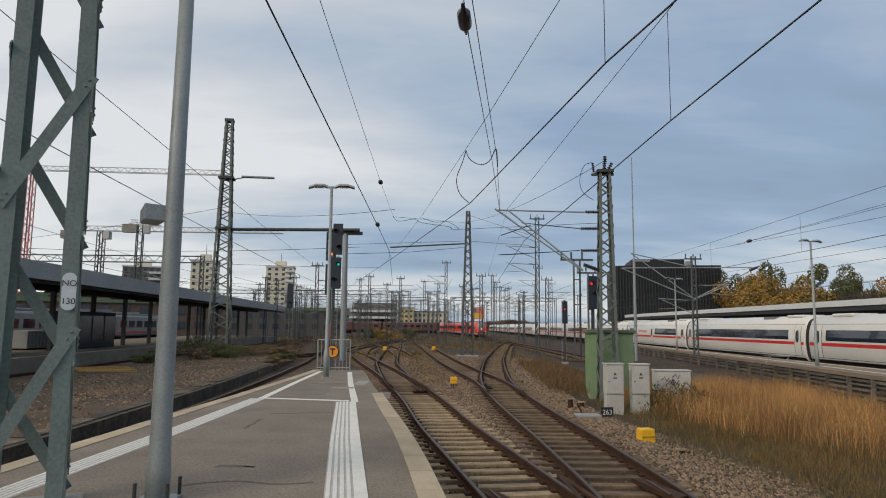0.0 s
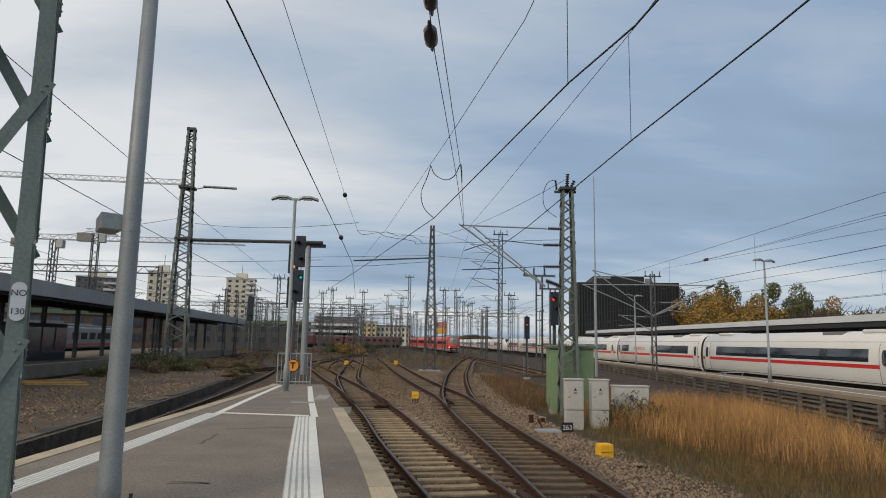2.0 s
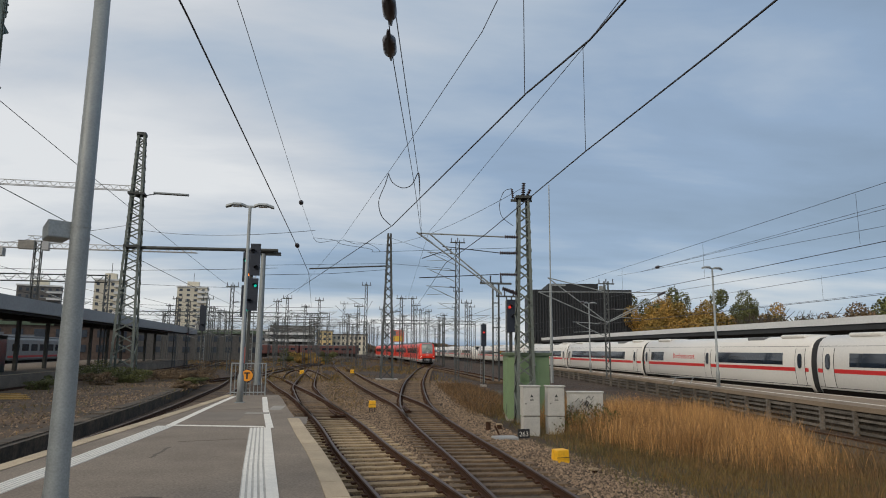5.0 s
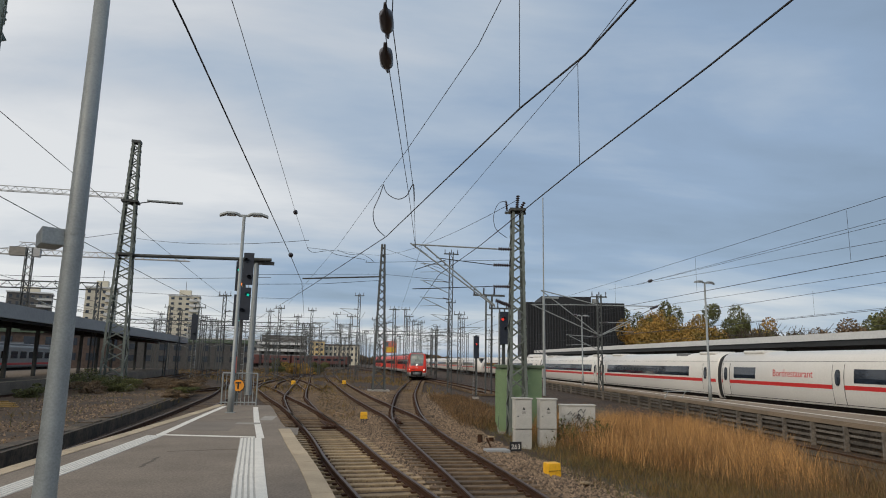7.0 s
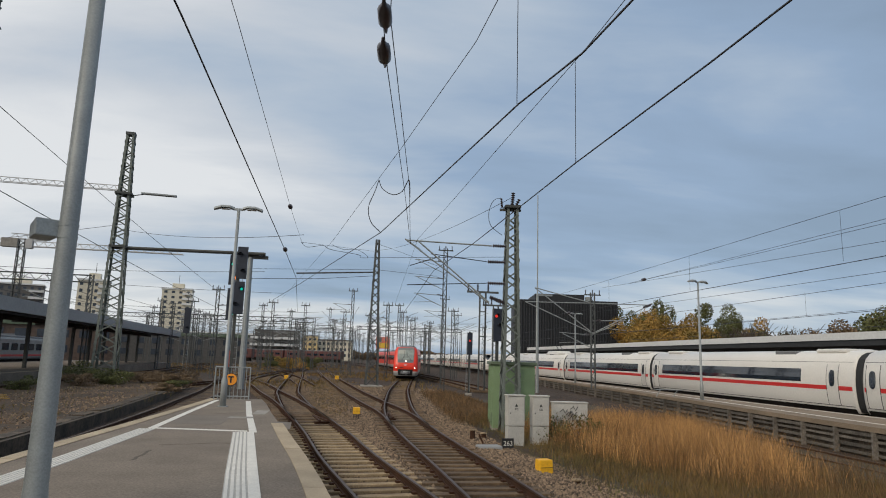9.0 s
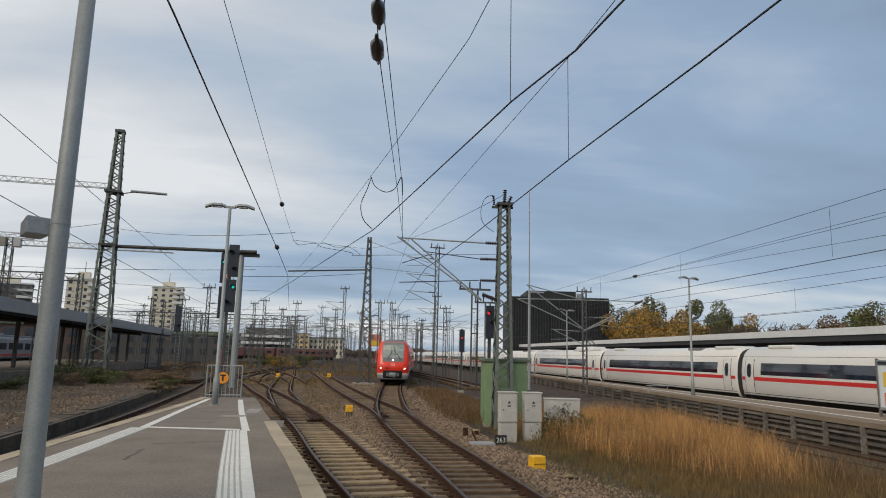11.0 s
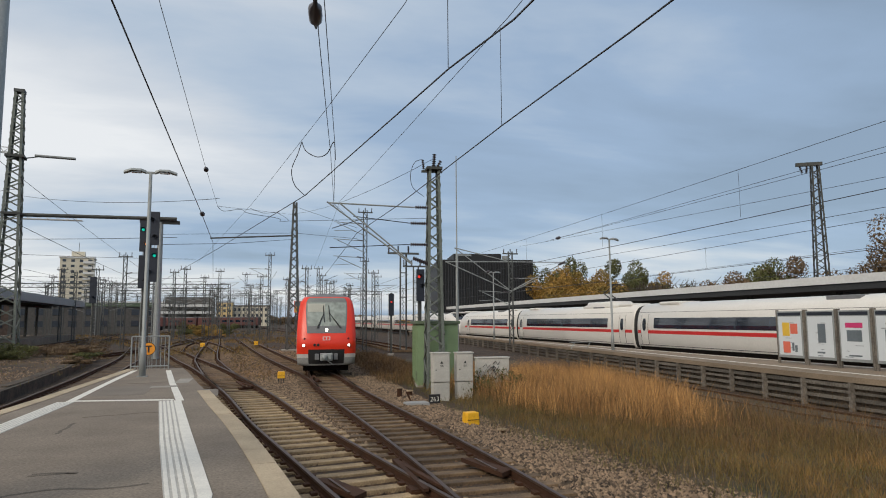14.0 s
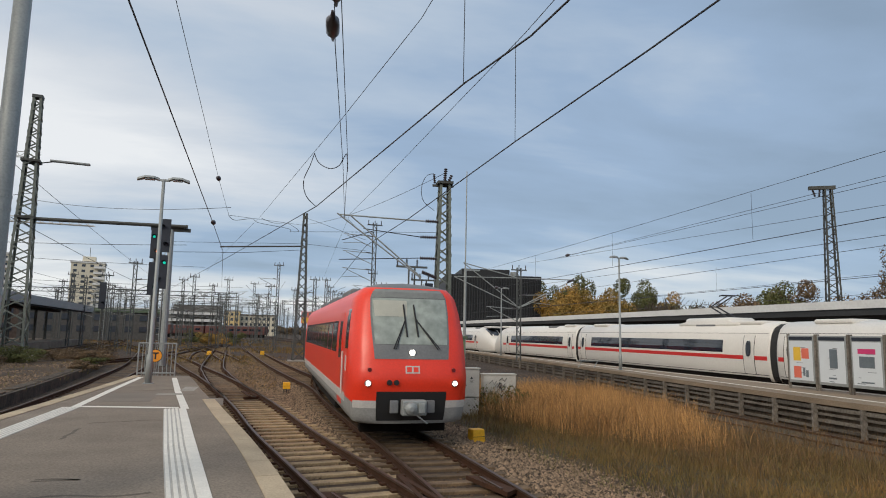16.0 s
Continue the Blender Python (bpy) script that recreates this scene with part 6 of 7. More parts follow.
poster_stand(pose(22.68, 24.12, 0.55, 0, 0, -90), [(-0.42, 0.0, 1.25, 1.85, "poster_yellow"), (0.04, 0.45, 1.35, 1.8, "poster_red"), (-0.42, 0.0, 0.5, 1.0, "poster_red"), (0.1, 0.22, 0.6, 0.95, "poster_grey"), (0.26, 0.4, 0.55, 0.85, "poster_grey")], "poster case with orange and yellow notices")
poster_stand(pose(22.68, 22.45, 0.55, 0, 0, -90), [(-0.12, 0.28, 1.0, 1.8, "poster_grey"), (-0.2, 0.2, 0.55, 0.62, "poster_grey")], "poster case with a pale grey poster")
poster_stand(pose(22.68, 20.78, 0.55, 0, 0, -90), [(-0.4, 0.4, 1.65, 1.85, "poster_pink"), (-0.35, 0.35, 1.1, 1.55, "poster_grey"), (-0.3, 0.3, 0.5, 0.56, "poster_grey")], "poster case with a magenta-headed poster")
poster_stand(pose(22.68, 19.12, 0.55, 0, 0, -90), [(-0.3, 0.3, 0.9, 1.6, "poster_grey")], "poster case with a pale grey poster")

def bench(x, y):
    t = thing("bench", pose(x, y, 0.55), "low pale wire-mesh bench on the far platform", "bench")
    for k in range(7):
        part("slat", rod(bmesh.new(), [(-0.9, -0.25 + k * 0.08, 0.45), (0.9, -0.25 + k * 0.08, 0.45)], 0.018), "galv", t)
    for sx in (-0.6, 0.6):
        part("leg", rod(bmesh.new(), [(sx - 0.3, 0, 0), (sx, 0, 0.44)], 0.03), "galv", t)
bench(21.4, 41.7)

def planks():
    for k in range(6):
        t = thing("timber_plank", pose(-16.9 - k * 0.25, 33.4 + k * 0.3, 0.20 + (k % 3) * 0.05, 0, 0, 4 + k * 5), "yellow pine plank lying on gravel", "plank", "planks lying on the platform")
        part("board", B(-1.45, 1.45, -0.14, 0.14, 0, 0.05, bevel=0.005), "plank", t)
planks()

# long V-shaped brackets of the mast on the far platform
for a, b in (((0, 0, 4.5), (-5.0, 0, 8.1)), ((0, 0, 4.5), (-5.8, 0, 6.9)), ((0, 0, 4.5), (5.1, 0, 7.05)), ((0, 0, 7.0), (5.1, 0, 7.05)), ((0, 0, 7.0), (-5.0, 0, 8.1)), ((0, 0, 7.0), (-5.8, 0, 6.9))):
    part("long_bracket", rod(bmesh.new(), [a, b], 0.045), "galv", proto2)
part("bracket_insulator", insulator(bmesh.new(), (4.5, 0, 6.8), (5.2, 0, 7.1), 0.12), "ceramic", proto2)

# ---- buildings ----
def windows_on(t, face, w, h0, h1, nx, nz, ww, wh, y, mt="window_far"):
    for i in range(nx):
        for j in range(nz):
            x = -w / 2 + w * (i + 0.5) / nx
            z = h0 + (h1 - h0) * (j + 0.5) / nz
            ob = part("window", B(x - ww / 2, x + ww / 2, y - 0.12, y + 0.05, z - wh / 2, z + wh / 2), mt, t)

def tower_block(m, w, d, h, floors, bays, label, mt="beige"):
    t = thing("tower_block", m, label, "building")
    part("wall", B(-w / 2, w / 2, -d / 2, d / 2, -3, h), mt, t)
    part("roof", B(-w / 2 - 0.4, w / 2 + 0.4, -d / 2 - 0.4, d / 2 + 0.4, h, h + 0.7), "canopy_white", t)
    part("roof_house", B(-w * 0.2, w * 0.2, -d * 0.2, d * 0.2, h + 0.7, h + 3.4), "beige", t)
    part("aerial", rod(bmesh.new(), [(0, 0, h + 3.4), (0, 0, h + 8)], 0.12), "steel_far", t)
    windows_on(t, 0, w, 2, h, bays, floors, w / bays * 0.42, h / floors * 0.42, -d / 2)
    for j in range(floors):
        z = 2 + (h - 2) * j / floors
        part("balcony", B(w * 0.18, w / 2 + 0.5, -d / 2 - 1.3, -d / 2 + 0.2, z, z + 1.1), "canopy_white", t)
    return t

tower_block(pose(-106, 290, 0, 0, 0, 14), 11, 12, 30.0, 10, 4, "beige high-rise flats with balconies")
tower_block(pose(-86, 345, 0, 0, 0, 10), 14, 14, 32.5, 12, 4, "pale high-rise flats with balconies")
tower_block(pose(-155, 336, 0, 0, 0, 20), 18, 14, 31.0, 9, 6, "dull beige high-rise flats far off", "grey_wall")

def black_building():
    t = thing("office_building", pose(42.4, 127, 0, 0, 0, -9), "charcoal-clad cubic building with fine vertical ribs", "building")
    w, d, h = 18.4, 18, 14.1
    part("wall", B(-w / 2, w / 2, -d / 2, d / 2, -1, h), "black_facade", t)
    for k in range(36):
        x = -w / 2 + w * (k + 0.5) / 36
        part("facade_rib", B(x - 0.1, x + 0.1, -d / 2 - 0.35, -d / 2, 0.5, h - 0.1), "black_facade", t)
    for z in (3.6, 6.6, 9.6, 12.6):
        part("floor_band", B(-w / 2, w / 2, -d / 2 - 0.18, -d / 2, z, z + 0.25), "black_facade", t)
    part("roof_house", B(-w * 0.32, w * 0.2, -d * 0.3, d * 0.3, h, h + 1.5), "black_facade", t)
    for x, hh in ((3.2, 1.5), (5.0, 1.3), (-5, 1.7)):
        part("roof_duct", turned(bmesh.new(), [(0.7, h), (0.7, h + hh)], (x, -3, 0), 10), "galv", t)
black_building()

def block(m, w, d, h, nx, nz, mt, label, roof="hut_roof"):
    t = thing("building", m, label, "building", "buildings along the skyline")
    part("wall", B(-w / 2, w / 2, -d / 2, d / 2, -2, h), mt, t)
    part("roof", B(-w / 2 - 0.3, w / 2 + 0.3, -d / 2 - 0.3, d / 2 + 0.3, h, h + 0.8), roof, t)
    windows_on(t, 0, w, 1, h, nx, nz, w / nx * 0.5, (h - 1) / nz * 0.5, -d / 2)

block(pose(-20.5, 380, 0), 8, 14, 12.5, 3, 4, "yellow_wall", "pale yellow corner house beyond the yard", "canopy_grey")
block(pose(-6.5, 384, 0, 0, 0, -4), 19, 14, 10.5, 8, 3, "beige", "long beige apartment row beyond the yard", "brick_red")

def deck_building(m, w, d, floors, label):
    t = thing("parking_deck", m, label, "building", "buildings along the skyline")
    for k in range(floors):
        part("deck_slab", B(-w / 2, w / 2, -d / 2, d / 2, k * 2.9, k * 2.9 + 0.35), "concrete", t)
        part("parapet", B(-w / 2, w / 2, -d / 2 - 0.12, -d / 2, k * 2.9, k * 2.9 + 1.05), "canopy_white", t)
        for i in range(9):
            x = -w / 2 + w * (i + 0.5) / 9
            part("column", B(x - 0.2, x + 0.2, -d / 2, -d / 2 + 0.4, k * 2.9 + 0.35, k * 2.9 + 2.9), "grey_wall", t)
    part("core", B(-w * 0.45, w * 0.45, d * 0.2, d * 0.45, 0, floors * 2.9 + 1.5), "grey_wall", t)

deck_building(pose(-31, 300, 0, 0, 0, 4), 22, 14, 4, "pale open parking deck beyond the yard")
deck_building(pose(-56, 285, 0, 0, 0, 8), 24, 14, 3, "low pale open parking deck beyond the yard")
block(pose(-62, 330, 0, 0, 0, 6), 44, 14, 11, 14, 4, "grey_wall", "grey office block with ribbon windows", "canopy_white")
block(pose(-150, 250, 0, 0, 0, 22), 50, 14, 13, 10, 4, "brick_red", "reddish apartment row beyond the platforms")
block(pose(-120, 210, 0, 0, 0, 25), 40, 14, 8, 10, 2, "grey_wall", "low grey building beyond the platforms")
block(pose(-110, 170, 0, 0, 0, 30), 46, 10, 5.5, 14, 1, "brick_red", "low reddish shed beyond the platforms")
block(pose(-140, 130, 0, 0, 0, 45), 60, 14, 9, 12, 2, "grey_wall", "grey station building far beyond the platforms")
block(pose(-66, 128, 0, 0, 0, 26), 44, 8, 6.5, 13, 2, "brick_red", "low dark reddish depot beyond the platforms")
block(pose(-92, 112, 0, 0, 0, 40), 40, 8, 7.0, 12, 2, "grey_wall", "low dark grey depot beyond the platforms")
block(pose(-44, 160, 0, 0, 0, 16), 40, 8, 6.0, 13, 2, "grey_wall", "low grey depot beyond the yard")
block(pose(-112, 90, 0, 0, 0, 55), 50, 8, 7.5, 13, 2, "brick_red", "reddish depot beyond the platforms")
block(pose(-60, 100, 0, 0, 0, 30), 24, 3, 3.6, 10, 1, "canopy_white", "pale parked railway carriages beyond the platforms", "car_roof")
block(pose(-48, 72, 0, 0, 0, 34), 20, 2.8, 3.4, 9, 1, "grey_wall", "grey parked railway carriage beyond the platforms", "car_roof")
bb = thing("advert_board", pose(11.5, 215, 0, 0, 0, 0), "coloured lit hoarding above the far trains", "billboard")
part("panel", B(-2.2, 2.2, -0.2, 0.2, 5.2, 9.0), "poster_red", bb)
part("panel_print", B(-2.0, 2.0, -0.24, -0.2, 5.4, 7.0), "poster_yellow", bb)
part("panel_print", B(-2.0, -0.4, -0.24, -0.2, 7.2, 8.8), "poster_grey", bb)
for x in (-1.8, 1.8):
    part("post", B(x - 0.15, x + 0.15, -0.1, 0.1, -0.3, 5.5), "steel_far", bb)

def red_coaches(x, y, rz, n, label):
    for k in range(n):
        d = Matrix.Translation((x, y, 0)) @ Matrix.Rotation(radians(rz), 4, "Z") @ Matrix.Translation((0, k * 26.4, 0))
        t = thing("parked_coach", d, label, "train car", "parked red coaches")
        part("body", B(-1.4, 1.4, 0, 25.8, 0.9, 4.0, bevel=0.3), "red_far", t)
        part("roof", B(-1.2, 1.2, 0.1, 25.7, 3.9, 4.3, bevel=0.15), "car_roof", t)
        for s in (-1, 1):
            for w in range(8):
                part("window", B(s * 1.4 - 0.02, s * 1.4 + 0.02, 1.6 + w * 2.9, 3.6 + w * 2.9, 2.2, 3.0), "glass_dark", t)
        part("underframe", B(-1.2, 1.2, 1, 24.8, -0.3, 0.9), "under", t)

red_coaches(-1.5, 262, 62, 3, "dark red parked coach across the yard")
red_coaches(-32, 236, 78, 2, "dark red parked coach across the yard")

def pale_coaches(x, y, rz, n, body, label):
    for k in range(n):
        d = Matrix.Translation((x, y, 0)) @ Matrix.Rotation(radians(rz), 4, "Z") @ Matrix.Translation((0, k * 26.4, 0))
        t = thing("parked_coach", d, label, "train car", "parked pale coaches")
        part("body", B(-1.4, 1.4, 0, 25.8, 0.9, 3.7, bevel=0.25), body, t)
        part("roof", B(-1.2, 1.2, 0.1, 25.7, 3.6, 3.95, bevel=0.12), "car_roof", t)
        for w in range(8):
            part("window", B(1.38, 1.43, 1.4 + w * 2.95, 3.5 + w * 2.95, 2.1, 2.95), "glass_dark", t)
        part("stripe", B(1.38, 1.42, 0.3, 25.5, 1.3, 1.55), "ice_red", t)
        part("underframe", B(-1.2, 1.2, 1, 24.8, -0.4, 0.9), "under", t)

pale_coaches(-37.0, 30, 6, 3, "car_grey", "pale parked coach with red stripe beyond the canopy")
pale_coaches(-50, 62, 8, 2, "car_grey", "light grey parked coach beyond the canopy")

def container(x, y, w, l, h, rz, mt, label):
    t = thing("yard_container", pose(x, y, 0.76, 0, 0, rz), label, "container", "containers on the far platform")
    part("body", B(-w / 2, w / 2, -l / 2, l / 2, 0.1, h, bevel=0.03), mt, t)
    for k in range(int(l / 0.45)):
        part("rib", B(w / 2, w / 2 + 0.05, -l / 2 + 0.1 + k * 0.45, -l / 2 + 0.28 + k * 0.45, 0.2, h - 0.1), mt, t)
    part("skid", B(-w / 2 + 0.1, w / 2 - 0.1, -l / 2, l / 2, 0.0, 0.1), "under", t)

container(-27.5, 37, 2.2, 4.2, 1.5, 4, "crate_olive", "low olive-brown steel container under the canopy")
container(-29.0, 46, 1.6, 3.0, 1.3, 4, "car_grey", "grey equipment box under the canopy")
container(-27.0, 28, 1.0, 2.2, 1.2, 4, "cabinet", "pale equipment cabinet under the canopy")

def crane(m, h, jib, back, label, mt="crane_red"):
    t = thing("tower_crane", m, label, "crane")
    lattice(t, h, 2.0, 2.0, 0.3, 2.4, mt)
    bm = bmesh.new()
    for yy, zz in ((-0.7, 0), (0.7, 0), (0, 1.5)):
        rod(bm, [(-back, yy, h + zz), (jib, yy, h + zz)], 0.13, 5)
    part("jib", bm, "crane_white", t)
    x = -back
    while x < jib - 2:
        part("jib_brace", beam(bmesh.new(), (x, -0.7, h), (x + 1.2, 0, h + 1.5), 0.15, 0.15), "crane_white", t)
        part("jib_brace", beam(bmesh.new(), (x + 1.2, 0, h + 1.5), (x + 2.4, -0.7, h), 0.15, 0.15), "crane_white", t)
        x += 2.4
    part("counterweight", B(-back - 2, -back + 2, -1, 1, h - 2.5, h), "concrete", t)
    part("cab", B(0.8, 2.8, -1, 1, h - 2.6, h - 0.2, bevel=0.1), "crane_white", t)
    return t

crane(pose(-129, 200, 0, 0, 0, 4), 50, 60, 14, "red tower crane with a long pale jib")
crane(pose(-106, 200, 0, 0, 0, 2), 31, 56, 10, "dark tower crane beyond the platforms", "steel_far")
crane(pose(-94, 200, 0, 0, 0, 12), 33, 6, 3, "dark slim crane tower beyond the platforms", "steel_far")

# ---- trees and bushes ----
def leafy(t, name, n, rx, ry, rz, z, size, mt, seed, blobs=16):
    rng = np.random.default_rng(seed)
    cen = rng.normal(size=(blobs, 3)) * np.array([rx, ry, rz]) * 0.48 + np.array([0, 0, z])
    rad = rng.uniform(0.35, 0.6, blobs)
    k = rng.integers(0, blobs, n)
    d = rng.normal(size=(n, 3)); d /= np.linalg.norm(d, axis=1)[:, None]
    p = cen[k] + d * (rad[k] * rng.uniform(0.45, 1.0, n) ** 0.5)[:, None] * np.array([rx, ry, rz]) * 0.85
    a = rng.normal(size=(n, 3)); a /= np.linalg.norm(a, axis=1)[:, None]
    b = np.cross(a, d); b /= np.linalg.norm(b, axis=1)[:, None] + 1e-6
    s = size * rng.uniform(0.6, 1.4, n)[:, None]
    v = np.stack([p - a * s, p + b * s * 0.6, p + a * s, p - b * s * 0.6], 1).reshape(-1, 3)
    me = bpy.data.meshes.new(name)
    me.from_pydata(v.tolist(), [], np.arange(n * 4).reshape(-1, 4).tolist())
    me.materials.append(M[mt])
    ob = new(name, me); ob.parent = t
    return ob

def tree(x, y, h, w, mt, seed, label, n=2600, bare=False, low=0.60):
    t = thing("tree", pose(x, y, -0.4), label, "tree", "trees behind the far platform")
    rng = random.Random(seed)
    bm = bmesh.new()
    rod(bm, [(0, 0, 0), (rng.uniform(-.2, .2), 0, h * 0.35), (rng.uniform(-.4, .4), 0, h * 0.75)], h * 0.022, 7, h * 0.008)
    for k in range(34 if bare else 9):
        a = rng.uniform(0, 6.28); z = h * rng.uniform(0.25, 0.6); l = w * rng.uniform(0.4, 0.95)
        p = Vector((0, 0, z)); q = Vector((math.cos(a) * l * 0.6, math.sin(a) * l * 0.6, z + h * 0.16)); r = Vector((math.cos(a) * l, math.sin(a) * l, min(z + h * rng.uniform(0.2, 0.42), h)))
        rod(bm, [p, q, r], h * 0.010, 4, h * 0.004)
        if bare:
            for j in range(7):
                s = q.lerp(r, rng.uniform(0, 0.8))
                rod(bm, [s, s + Vector((rng.uniform(-1, 1), rng.uniform(-1, 1), rng.uniform(0.4, 1.4))) * w * 0.3], h * 0.006, 3, h * 0.003)
    part("trunk", bm, "bark", t)
    if n:
        leafy(t, "crown", n, w, w, h * (0.95 - low) * 1.15, h * low, 0.2, mt, seed, 30)

random.seed(3)
tx = [(53.0, 116, 10.6, 3.6, "leaf_gold"), (56.5, 115, 9.8, 3.8, "leaf_gold"), (60, 114, 10.4, 3.8, "leaf_gold"), (63.5, 115, 9.4, 3.6, "leaf_gold"), (54.5, 124, 12.2, 4.0, "leaf_green"), (58.5, 121, 11.4, 3.6, "leaf_gold"), (62.5, 124, 11.6, 3.8, "leaf_green"),
      (67.5, 120, 11.2, 3.4, "leaf_gold"), (70.5, 119, 11.6, 3.6, "leaf_green"), (74, 119, 10.2, 3.2, "leaf_green"), (77.5, 118, 9.0, 3.2, "leaf_gold")]
for i, (x, y, h, w, mt) in enumerate(tx):
    tree(x, y, h, w, mt, 100 + i, "tree with yellowing autumn foliage" if mt == "leaf_gold" else "tree with dull green foliage", 15000, False, 0.52)
for i, (x, y, h, w) in enumerate(((69, 106, 10.5, 5), (73, 104, 10.5, 4.5), (77, 102, 10, 4), (81, 100, 9.5, 4))):
    tree(x, y, h, w, "leaf_brown", 130 + i, "bare tree with thin twigs", 0, True)
for i, (x, y, h, w, mt) in enumerate(((84, 98, 9.5, 4, "leaf_brown"), (68, 80, 9, 3.2, "leaf_brown"), (71, 80, 10.5, 3.6, "leaf_green"), (74.5, 80, 10.2, 3.4, "leaf_brown"), (93, 78, 15, 5, "leaf_brown"), (97, 76, 16, 5.5, "leaf_brown"), (103, 74, 16, 6, "leaf_brown"))):
    tree(x, y, h, w, mt, 150 + i, "broad tree with brownish autumn crown", 9500)
for i, (x, y, h) in enumerate(((79, 112, 9.2), (83, 113, 8.8), (88, 112, 9.5), (93, 110, 9.0), (99, 108, 9.6), (90, 98, 9.0), (80, 84, 8.4), (86, 84, 9.0), (104, 100, 10), (109, 92, 11))):
    tree(x, y, h, 4.6, "leaf_brown" if i % 3 else "leaf_green", 210 + i, "low brownish tree behind the far canopy", 7000, False, 0.5)
def far_woods():
    rng = np.random.default_rng(91)
    n = 26000
    x = rng.uniform(-260, 330, n)
    top = 5.5 + 2.8 * np.array([noise.noise((v * 0.03, 0.0, 4.0)) + 0.6 * noise.noise((v * 0.14, 1.0, 4.0)) for v in x])
    p = np.stack([x, 470 + rng.uniform(-9, 9, n), top * rng.random(n) ** 0.6], 1)
    a = rng.normal(size=(n, 3)); a /= np.linalg.norm(a, axis=1)[:, None]
    b = rng.normal(size=(n, 3)); b /= np.linalg.norm(b, axis=1)[:, None]
    q = rng.uniform(0.7, 1.5, n)[:, None]
    v = np.stack([p - a * q, p + b * q * 0.7, p + a * q, p - b * q * 0.7], 1).reshape(-1, 3)
    me = bpy.data.meshes.new("far_woods")
    me.from_pydata(v.tolist(), [], np.arange(n * 4).reshape(-1, 4).tolist())
    me.materials.append(M["leaf_brown"])
    tagged(new("far_woods", me), "low brownish belt of trees on the skyline", "woods", kind="stuff")

far_woods()

def bush(x, y, z, w, h, mt, seed, label, n=900, size=0.07):
    t = thing("bush", pose(x, y, z), label, "bush", "bushes in the yard")
    rng = random.Random(seed)
    bm = bmesh.new()
    for k in range(10):
        a = rng.uniform(0, 6.28)
        rod(bm, [(0, 0, 0), (math.cos(a) * w * 0.3, math.sin(a) * w * 0.3, h * 0.5), (math.cos(a) * w * 0.55, math.sin(a) * w * 0.55, h * 0.95)], 0.02, 4, 0.005)
    part("stem", bm, "bark", t)
    leafy(t, "foliage", n, w, w, h * 0.6, h * 0.5, size, mt, seed)

bush(8.3, 24.5, -0.5, 0.75, 1.1, "leaf_green", 1, "scrubby green bush against a cabinet", 700, 0.05)
bush(9.3, 24.3, -0.5, 0.7, 0.9, "leaf_green", 2, "scrubby green bush against a cabinet", 600, 0.05)
bush(-18.6, 50, 0.2, 1.8, 1.2, "leaf_green", 3, "low green bush at the foot of a tower", 4200, 0.05)
bush(-16.2, 49, 0.2, 1.4, 0.9, "leaf_green", 4, "low green bush at the foot of a tower", 3600, 0.05)
bush(-14, 56, 0.2, 2.0, 0.8, "leaf_brown", 5, "reddish brown bramble on waste ground", 5500, 0.05)
bush(-12.6, 51, 0.2, 1.3, 0.6, "leaf_brown", 6, "reddish brown bramble on waste ground", 4200, 0.05)
for i, (x, y, w, h, mt) in enumerate(((-17.2, 46, 1.2, 0.7, "leaf_brown"), (-15.0, 52, 1.5, 0.8, "leaf_brown"), (-13.4, 58, 1.6, 0.9, "leaf_brown"), (-11.6, 47, 0.8, 0.4, "leaf_green"), (-18.2, 41, 0.9, 0.5, "leaf_green"), (-10.6, 42, 0.7, 0.35, "leaf_brown"))):
    bush(x, y, 0.2, w, h, mt, 60 + i, "withered scrub on the abandoned platform", 2600, 0.045)
for i, (x, y, mt) in enumerate(((-9, 128, "leaf_gold"), (-11.5, 131, "leaf_gold"), (-7.2, 133, "leaf_green"), (-15, 140, "leaf_green"))):
    bush(x, y, -0.2, 1.8, 1.9, mt, 20 + i, "yellowing bush between far tracks", 3000, 0.1)

# ---- grass ----
def grass(name, pts, hmin, hmax, w, mt, seed, label, lean=0.35):
    rng = np.random.default_rng(seed)
    n = len(pts)
    h = rng.uniform(hmin, hmax, n) * (0.7 + 0.5 * rng.random(n))
    a = rng.uniform(0, 2 * np.pi, n)
    s = np.stack([np.cos(a), np.sin(a), 0 * a], 1) * (w * rng.uniform(0.6, 1.3, n))[:, None]
    l = rng.normal(size=(n, 2)) * lean
    mid = pts + np.stack([l[:, 0] * h * 0.3, l[:, 1] * h * 0.3, h * 0.55], 1)
    tip = pts + np.stack([l[:, 0] * h * 0.9, l[:, 1] * h * 0.9, h], 1)
    v = np.stack([pts - s, pts + s, mid + s * 0.8, mid - s * 0.8, tip], 1).reshape(-1, 3)
    k = np.arange(n)[:, None] * 5
    quads = (k + [0, 1, 2, 3]).tolist(); tris = (k + [3, 2, 4]).tolist()
    me = bpy.data.meshes.new(name)
    me.from_pydata(v.tolist(), [], quads + tris)
    me.materials.append(M[mt])
    return tagged(new(name, me), label, "grass", kind="stuff")

def scatter(n, x0, x1, y0, y1, seed, dens):
    rng = np.random.default_rng(seed)
    x, y = rng.uniform(x0, x1, n), rng.uniform(y0, y1, n)
    keep = np.array([dens(a, b) > r for a, b, r in zip(x, y, rng.random(n))])
    x, y = x[keep], y[keep]
    z = np.array([ground_z(a, b) - 0.03 for a, b in zip(x, y)])
    return np.stack([x, y, z], 1)

